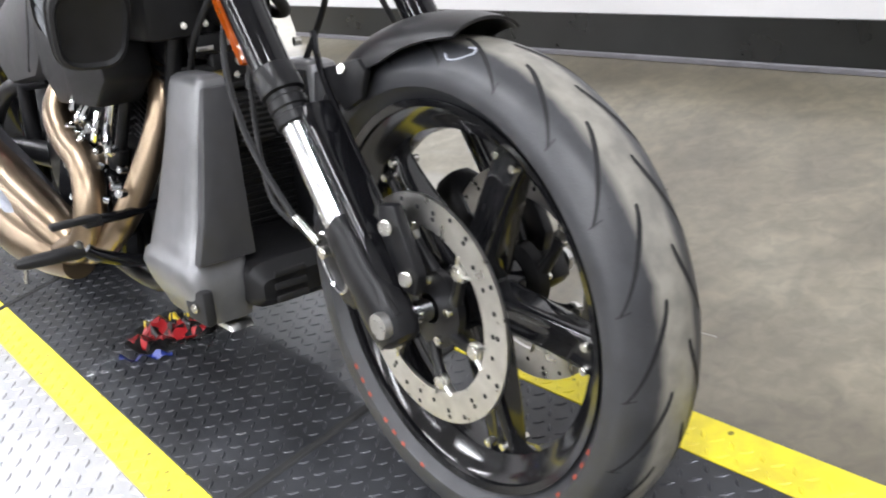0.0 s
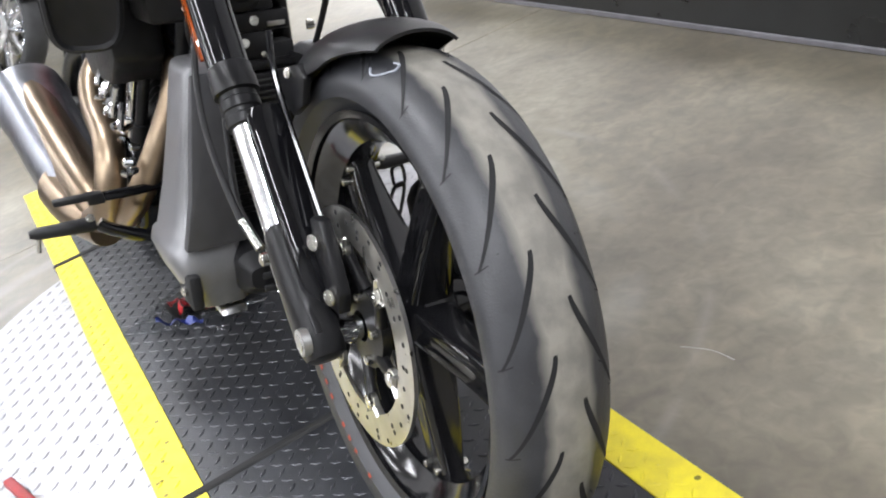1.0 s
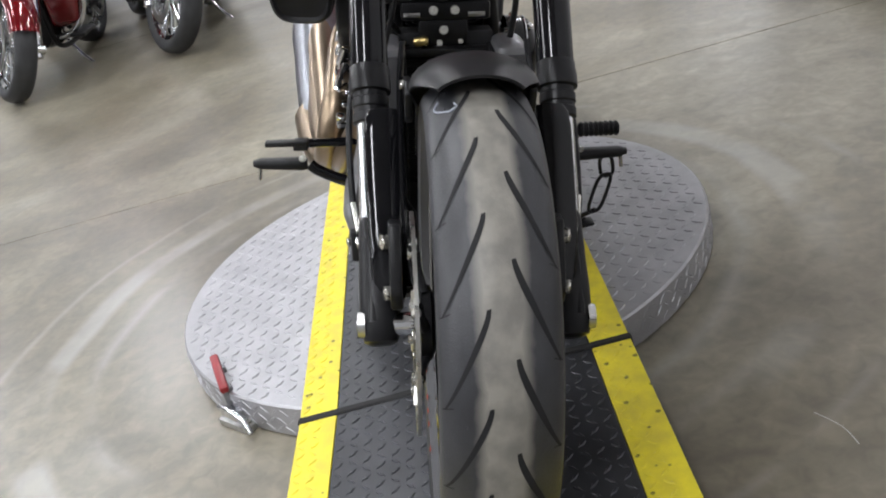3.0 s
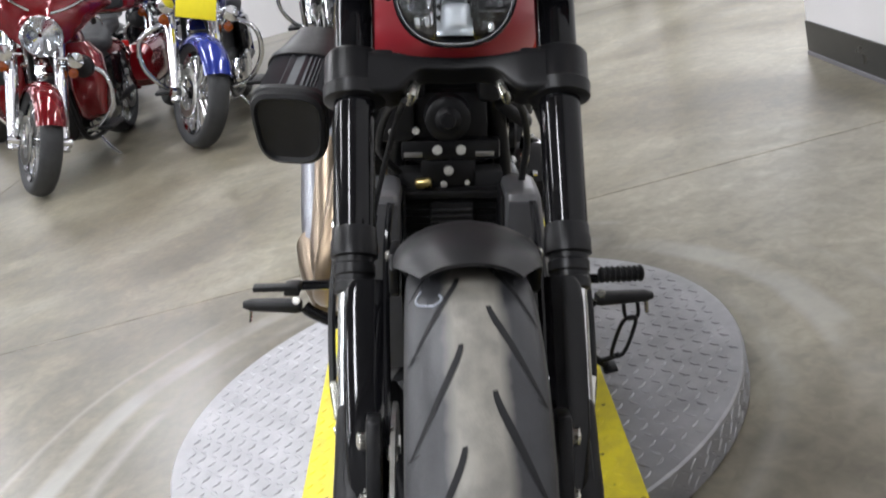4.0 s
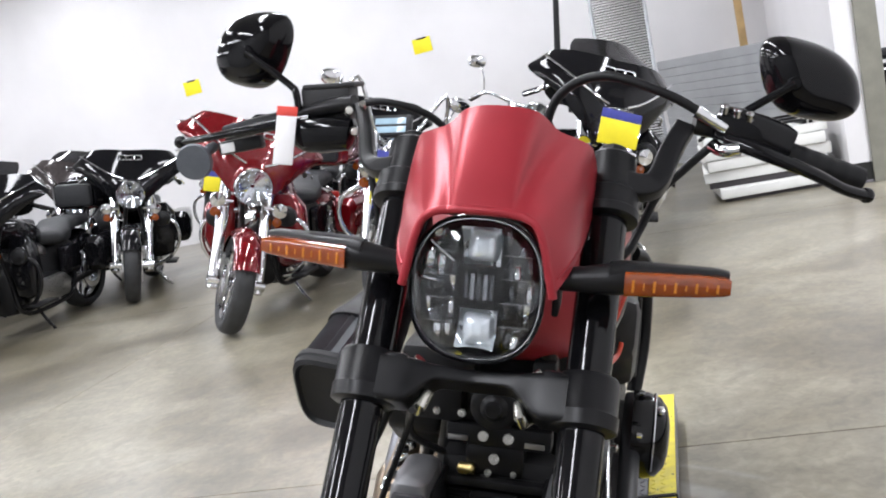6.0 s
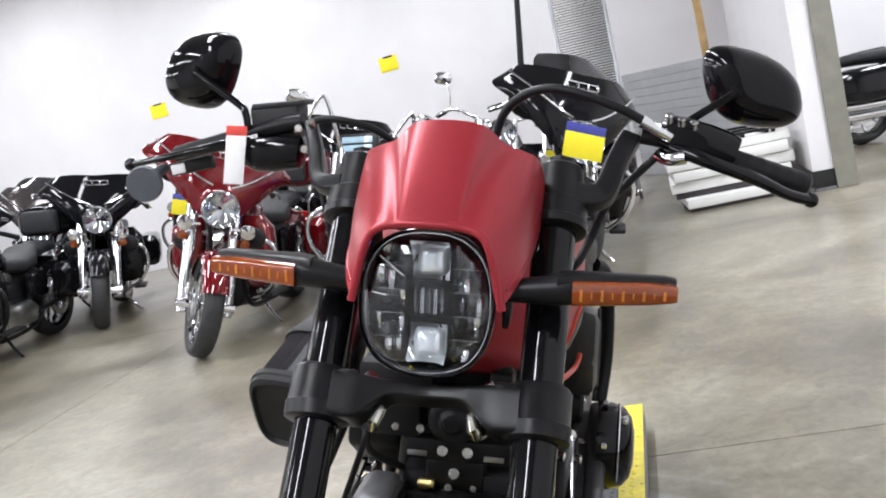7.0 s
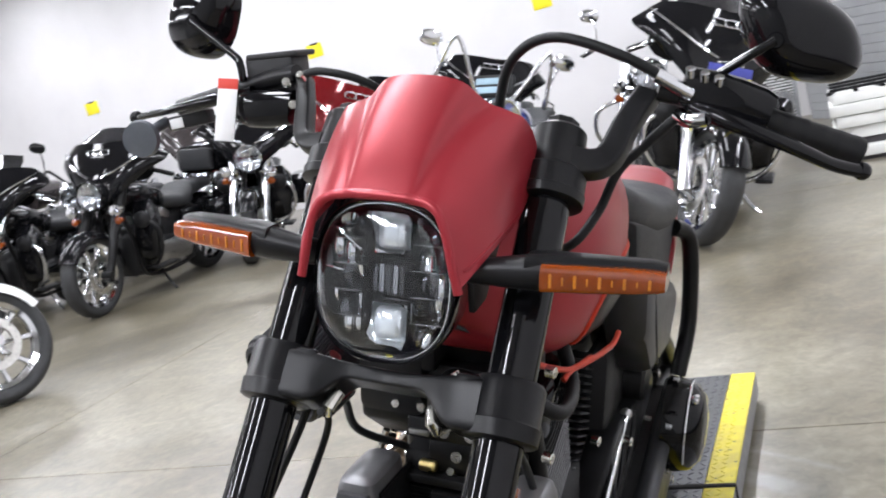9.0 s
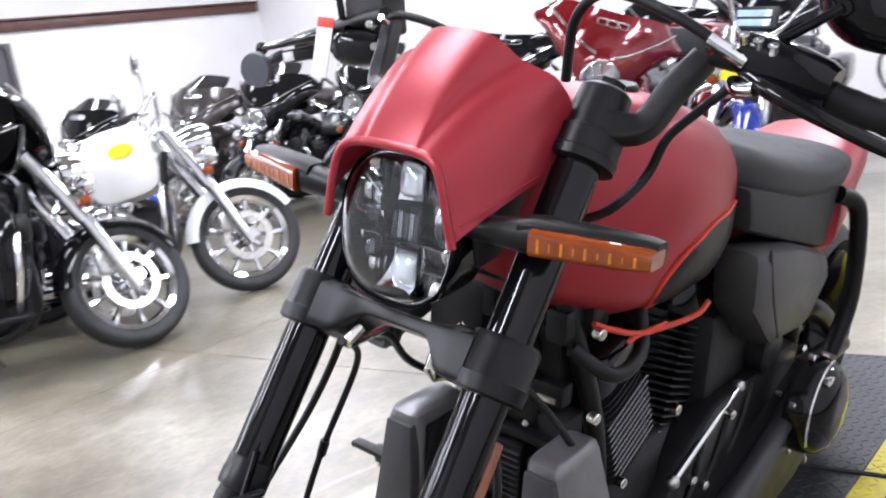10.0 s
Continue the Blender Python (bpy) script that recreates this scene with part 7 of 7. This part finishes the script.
                    front = -0.2 - 0.16 * v - 0.22 * au ** 2.2 + 0.05 * math.sin(math.pi * v) * (1 - au ** 2)
                    hole = math.hypot(yy, (z - 0.92))
                    if hole < 0.122:
                        q = 0.122 / max(hole, 1e-3)
                        yy, z = yy * q, 0.92 + (z - 0.92) * q
                    row.append(V((front, yy, z)))
                g.append(row)
            sheet(bm, g, 0.006)
            return bm
        fa = reuse("wing", wing, "fairing", paint, fr, "wide batwing fairing")
        for s in (-1, 1):
            def pod():
                bm = bmesh.new()
                return loft(bm, [oval((-0.46, s * 0.2, 1.12), (0, 1, 0), (0, 0, 1), 0.19 * q, 0.14 * q, 3, 16) for q in (1.0, 0.8, 0.2)])
            reuse(("pod", s), pod, "inner_fairing", BLACK_PLASTIC, fr)

        def vent():
            bm = bmesh.new()
            for k in range(3):
                ring = oval((-0.312 - 0.004 * abs(k - 1), -0.066 + 0.066 * k, 1.235), (0, 1, 0), (-0.3, 0, 1), 0.033, 0.018, 5, 16)
                tube(bm, ring + ring[:1], 0.0055, 6, 1)
            return bm
        reuse("vent", vent, "air_vent", CHROME, fr, "bright three-part air vent")

        def trim():
            bm = bmesh.new()
            for s in (-1, 1):
                tube(bm, [(-0.222, s * 0.06, 1.05), (-0.252, s * 0.16, 1.09), (-0.335, s * 0.3, 1.17), (-0.47, s * 0.42, 1.24)], 0.007, 8, 4)
            return bm
        reuse("trim", trim, "fairing_trim", CHROME, fr)
    if screen:
        def scr():
            bm = bmesh.new()
            g = []
            hgt = 0.12 if fairing == "batwing" else 0.42
            z0 = 1.29 if fairing == "batwing" else 0.98
            for i in range(15):
                u = -1 + i / 7
                row = []
                for k in range(6):
                    v = k / 5
                    row.append(V((-0.36 - 0.16 * v - 0.1 * u * u, u * 0.27 * (1 - 0.25 * v * v), z0 + hgt * v * (1 - 0.25 * u * u))))
                g.append(row)
            return sheet(bm, g, 0.004)
        so = reuse(("screen", fairing), scr, "windscreen", SMOKE, fr, "smoked windscreen")
        so.visible_shadow = False
    if antenna:
        part("antenna", cyl(bmesh.new(), (-0.55, -0.28, 1.05), (-0.6, -0.33, 2.0), 0.022, 0.014, 10), BLACK_PLASTIC, b)
    # tank, seat, rear
    def tankm():
        bm = bmesh.new()
        return half_body(bm, [(-0.4, 0.83, 0.05, 0.07), (-0.46, 0.83, 0.12, 0.12), (-0.6, 0.82, 0.165, 0.135), (-0.75, 0.8, 0.165, 0.125), (-0.9, 0.77, 0.12, 0.1), (-1.02, 0.74, 0.07, 0.06)], 2.6, 24)
    reuse("tank", tankm, "fuel_tank", paint, b)
    reuse("console", lambda: tube(bmesh.new(), [(-0.5, 0, 0.955), (-0.65, 0, 0.955), (-0.85, 0, 0.875)], 0.04, 12, 4, flat=0.5), "dash_console", CHROME if chrome else BLACK_GLOSS, b)

    def seatm():
        bm = bmesh.new()
        return half_body(bm, [(-0.88, 0.75, 0.08, 0.05), (-0.96, 0.73, 0.15, 0.06), (-1.12, 0.71, 0.19, 0.065), (-1.26, 0.73, 0.18, 0.075), (-1.32, 0.78, 0.15, 0.07), (-1.5, 0.79, 0.14, 0.06), (-1.68, 0.79, 0.12, 0.05), (-1.74, 0.78, 0.07, 0.03)], 3, 24)
    reuse("seat", seatm, "seat", SEAT_VINYL, b)
    rf = reuse("rear_fender", lambda: fender_mesh(R + 0.06, 0.24, -12, 152, 0.07), "rear_fender", paint, b)
    rf.matrix_local = Matrix.Translation((-1.63, 0, R)) @ Matrix.Rotation(math.pi, 4, "Z")
    reuse("tail", lambda: box(bmesh.new(), (0.05, 0.12, 0.06), (-2.02, 0, 0.6), 0.015), "tail_lamp", RED_LENS, b)
    engine_block(b, chrome)

    def framem():
        bm = bmesh.new()
        for s in (-1, 1):
            tube(bm, [(-0.36, s * 0.04, 0.9), (-0.44, s * 0.1, 0.5), (-0.5, s * 0.13, 0.22), (-0.9, s * 0.14, 0.18), (-1.25, s * 0.14, 0.25), (-1.3, s * 0.14, 0.6)], 0.018, 10, 5)
            tube(bm, [(-1.2, s * 0.14, 0.3), (-1.63, s * 0.14, 0.325)], 0.025, 10, 2)
        return bm
    reuse("frame", framem, "frame_tube", BLACK_SATIN, b)

    def lower():
        bm = bmesh.new()
        return half_body(bm, [(-0.4, 0.42, 0.04, 0.12), (-0.46, 0.4, 0.13, 0.2), (-0.6, 0.4, 0.1, 0.22), (-1.0, 0.42, 0.11, 0.25), (-1.3, 0.45, 0.13, 0.25), (-1.42, 0.5, 0.1, 0.15)], 3, 20)
    reuse("lower", lower, "lower_cover", BLACK_PLASTIC, b)
    for q in (-1, 1):
        reuse(("oilbag", q), lambda: box(bmesh.new(), (0.3, 0.06, 0.24), (-1.2, q * 0.17, 0.52), 0.03), "side_cover", BLACK_GLOSS, b)

    def pipes(zz):
        bm = bmesh.new()
        return tube(bm, [(-0.68 - 0.25 * zz, -0.12, 0.6), (-0.58 - 0.25 * zz, -0.2, 0.52), (-0.6 - 0.2 * zz, -0.21, 0.36), (-0.8, -0.22, 0.24 + 0.06 * zz), (-1.2, -0.23, 0.24 + 0.08 * zz), (-2.0, -0.24, 0.27 + 0.09 * zz)], [0.022, 0.022, 0.022, 0.024, 0.04, 0.045], 14, 5)
    for zz in (0, 1):
        reuse(("pipe", zz), lambda: pipes(zz), "exhaust_pipe", CHROME if chrome else BLACK_SATIN, b)
    for s in (-1, 1):
        reuse(("board", s), lambda: box(bmesh.new(), (0.28, 0.1, 0.025), (-0.55, s * 0.29, 0.28), 0.01), "footboard", BLACK_PLASTIC if s else STEEL, b)
        if guard:
            reuse(("guard", s), lambda: tube(bmesh.new(), [(-0.45, s * 0.06, 0.72), (-0.4, s * 0.22, 0.7), (-0.4, s * 0.36, 0.62), (-0.42, s * 0.37, 0.45), (-0.47, s * 0.26, 0.3), (-0.5, s * 0.12, 0.26)], 0.016, 12, 6), "engine_guard", CHROME if chrome else BLACK_SATIN, b, "bent tubular engine guard")
        if fairing == "batwing":
            def lowr():
                bm = bmesh.new()
                return loft(bm, [oval((xx, s * yy, zz), (1, 0, 0), (0, 1, 0), a, h, 4, 20) for xx, yy, zz, a, h in ((-0.5, 0.2, 0.33, 0.03, 0.05), (-0.47, 0.23, 0.37, 0.05, 0.09), (-0.44, 0.25, 0.55, 0.065, 0.115), (-0.45, 0.24, 0.74, 0.06, 0.11), (-0.47, 0.21, 0.82, 0.03, 0.07))])
            reuse(("lowr", s), lowr, "lower_fairing", paint, b, "glossy lower fairing")

            def podm():
                bm = bmesh.new()
                lathe(bm, [(0.001, -0.345), (0.05, -0.348), (0.066, -0.36), (0.07, -0.42)], 24, centre=(0, s * 0.25, 0.68), axis="x")
                return bm
            reuse(("podm", s), podm, "speaker_pod", BLACK_PLASTIC, b)
        if bags:
            def bagm():
                bm = bmesh.new()
                rings = [oval((xx, s * 0.32, zz), (0, 1, 0), (0, 0, 1), a, h, 4, 20) for xx, zz, a, h in ((-1.3, 0.52, 0.06, 0.1), (-1.35, 0.52, 0.1, 0.15), (-1.65, 0.52, 0.105, 0.16), (-1.95, 0.54, 0.09, 0.13), (-2.02, 0.55, 0.05, 0.08))]
                return loft(bm, rings)
            reuse(("bag", s), bagm, "saddlebag", paint, b, "hard saddlebag")
    if trunk:
        def trk():
            bm = bmesh.new()
            return half_body(bm, [(-1.72, 0.98, 0.2, 0.1, 4), (-1.76, 0.99, 0.24, 0.13, 4), (-2.0, 1.0, 0.25, 0.14, 4), (-2.2, 1.0, 0.23, 0.12, 4), (-2.23, 1.0, 0.18, 0.08, 4)])
        reuse("trunk", trk, "top_trunk", paint, b, "hard top trunk")
        reuse("backrest", lambda: box(bmesh.new(), (0.07, 0.34, 0.2), (-1.7, 0, 1.0), 0.03), "backrest", SEAT_VINYL, b)
    reuse("stand", lambda: tube(bmesh.new(), [(-0.72, 0.12, 0.2), (-0.7, 0.2, 0.1), (-0.68, 0.27, 0.04)], 0.013, 10, 4), "side_stand", CHROME if chrome else BLACK_SATIN, b)
    if tag:
        tm = {"yellow": YELLOW_CARD, "white": WHITE_CARD}[tag]
        part("price_card", box(bmesh.new(), (0.004, 0.24, 0.14), (0.06, -0.09, 0.83 + 1.1 * drop), 0.001, rot=Matrix.Rotation(radians(-8), 3, "Y")), tm, fr, "plain sale card")
        part("card_head", box(bmesh.new(), (0.004, 0.24, 0.05), (0.0465, -0.09, 0.924 + 1.1 * drop), 0.001, rot=Matrix.Rotation(radians(-8), 3, "Y")), BLUE_CARD, fr)
    return b


BLUE_GLOSS = material("blue_gloss_paint", (0.015, 0.03, 0.22), 0.15, 0.2, bump=0.0, coat=0.8)
WHITE_GLOSS = material("white_gloss_paint", (0.75, 0.76, 0.74), 0.18, 0.0, var=0.04, bump=0.0, coat=0.6)
GREY_GLOSS = material("grey_gloss_paint", (0.09, 0.085, 0.085), 0.2, 0.3, bump=0.0, coat=0.6)
GREEN_GLOSS = material("dark_green_paint", (0.008, 0.03, 0.015), 0.14, 0.2, bump=0.0, coat=0.7)
BROWN_GLOSS = material("dark_bronze_paint", (0.05, 0.042, 0.042), 0.18, 0.3, bump=0.0, coat=0.6)
# first row, facing the turntable
cruiser(-4.98, -2.6, 0, RED_GLOSS, "glossy red touring motorcycle with a batwing fairing and chrome fork", fairing="batwing", bags=True, trunk=True, steer=36, lean=10)
bl = cruiser(-5.1, -1.56, 2, BLUE_GLOSS, "blue and chrome motorcycle with a yellow sale card", tag="yellow", bars=0.9, steer=34, lean=9)
PANEL_GLASS = material("pale_blue_screen_glass", (0.3, 0.42, 0.5), 0.12, 0.0, var=0.1, scale=10, bump=0.0, coat=0.5)
dash = part("dash_panel", box(bmesh.new(), (0.05, 0.28, 0.15), (-0.42, 0.0, 1.08), 0.02, rot=Matrix.Rotation(radians(-28), 3, "Y")), BLACK_PLASTIC, bl, "black instrument panel with a pale blue screen")
for zz in (-0.034, 0.024):
    part("dash_screen", box(bmesh.new(), (0.006, 0.2, 0.042), V((-0.42, 0, 1.08)) + Matrix.Rotation(radians(-28), 3, "Y") @ V((0.025, 0, zz)), 0.002, rot=Matrix.Rotation(radians(-28), 3, "Y")), PANEL_GLASS, dash)
cruiser(-4.95, -0.16, 0, BLACK_GLOSS, "black touring motorcycle with a fairing, smoked screen and antenna", fairing="batwing", screen=True, bags=True, tag="yellow", antenna=True, steer=30, drop=0.07, lean=11)
cruiser(-6.9, -4.5, 24, BLACK_GLOSS, "black touring motorcycle with a batwing fairing by the wall", fairing="batwing", bags=True, steer=6, lean=9)
cruiser(-8.1, -4.22, 4, WHITE_GLOSS, "white motorcycle with chrome rails and a yellow card", tag="yellow", bags=True, bars=0.35, steer=26, lean=9, fork_mat=BLACK_SATIN)
# two motorcycles standing across the aisle
cruiser(-2.25, -3.6, 146, BLACK_GLOSS, "black motorcycle with chrome wheels and a bright fork", fairing="batwing", bags=True, steer=28, lean=8)
wb = cruiser(-3.3, -3.88, 142, WHITE_GLOSS, "white-fendered motorcycle with chrome wheels and a covered tank", steer=14, lean=8, bars=0.5)
part("tank_cover", loft(bmesh.new(), [oval((-0.6, yy, 0.86), (1, 0, 0.15), (-0.1, 0, 1), 0.19 * q, 0.2 * q, 4, 20) for yy, q in ((-0.2, 0.9), (-0.19, 1), (0.19, 1), (0.2, 0.9))]), WHITE_PLASTIC, wb, "white protective cover over the tank")
for s in (-1, 1):
    part("cover_print", loft(bmesh.new(), [oval((-0.58, s * 0.201, 0.93), (1, 0, 0.15), (-0.1, 0, 1), 0.07, 0.04, 2, 20), oval((-0.58, s * 0.204, 0.93), (1, 0, 0.15), (-0.1, 0, 1), 0.07, 0.04, 2, 20)]), YELLOW_CARD, wb, "yellow oval print")
# side row, black touring machines close together
cruiser(-5.45, -5.08, 4, BLACK_GLOSS, "black touring motorcycle with fairing and dark fork in the crowded row", fairing="batwing", screen=True, bags=True, trunk=True, chrome=False, fork_mat=BLACK_SATIN)
cruiser(-5.25, -6.2, 6, BLACK_GLOSS, "black touring motorcycle with a round bright headlamp and chrome guard", fairing="batwing", screen=True, trunk=True, bags=True, chrome=True)
cruiser(-5.1, -7.1, 6, BROWN_GLOSS, "dark bronze touring motorcycle with fairing near the side wall", fairing="batwing", screen=True, trunk=True, bags=True, chrome=True)
cruiser(-5.0, -8.0, 6, BLACK_GLOSS, "black cruiser with chrome bars near the side wall", chrome=True, bars=0.5)
cruiser(-10.0, -8.0, 78, BROWN_GLOSS, "dark bronze touring motorcycle with a wide fairing by the wall", fairing="batwing", bags=True, screen=True, chrome=False)
cruiser(-4.9, -8.9, 6, BLACK_GLOSS, "black touring motorcycle with a trunk by the side wall", fairing="batwing", screen=True, trunk=True, bags=True, chrome=True)
cruiser(-3.35, -5.2, 145, BLUE_GLOSS, "blue and chrome cruiser behind the white-fendered motorcycle", chrome=True, bars=0.6, screen=True)
cruiser(-2.5, -5.0, 146, GREY_GLOSS, "grey cruiser with chrome engine and bars", chrome=True, bars=0.5)
cruiser(-3.6, -6.6, 146, GREEN_GLOSS, "dark green cruiser with chrome lamp and fork", chrome=True, bars=0.4)
# back row
cruiser(-7.75, -5.75, 12, BROWN_GLOSS, "dark bronze touring motorcycle with a smoked screen in the crowded row", fairing="batwing", bags=True, screen=True, chrome=False, steer=18, lean=9)
cruiser(-6.5, -6.35, 8, BLACK_GLOSS, "black cruiser with a wide seat in the crowded row", bags=True, chrome=False, bars=0.3, steer=20, lean=9)
cruiser(-7.5, -3.25, 2, BLACK_GLOSS, "black touring motorcycle with saddlebags behind the red one", fairing="batwing", bags=True, steer=20, lean=9)
cruiser(-7.35, -2.3, 4, BLACK_GLOSS, "black touring motorcycle parked behind the red and blue ones", fairing="batwing", bags=True, steer=24, lean=9)
cruiser(-7.0, -0.85, 3, BLACK_GLOSS, "black cruiser with low bars in the back row", chrome=True, bars=0.2, steer=20, lean=9)
cruiser(-9.6, 4.3, 98, BLACK_GLOSS, "black and silver motorcycle standing in the neighbouring room", chrome=True, bags=True)
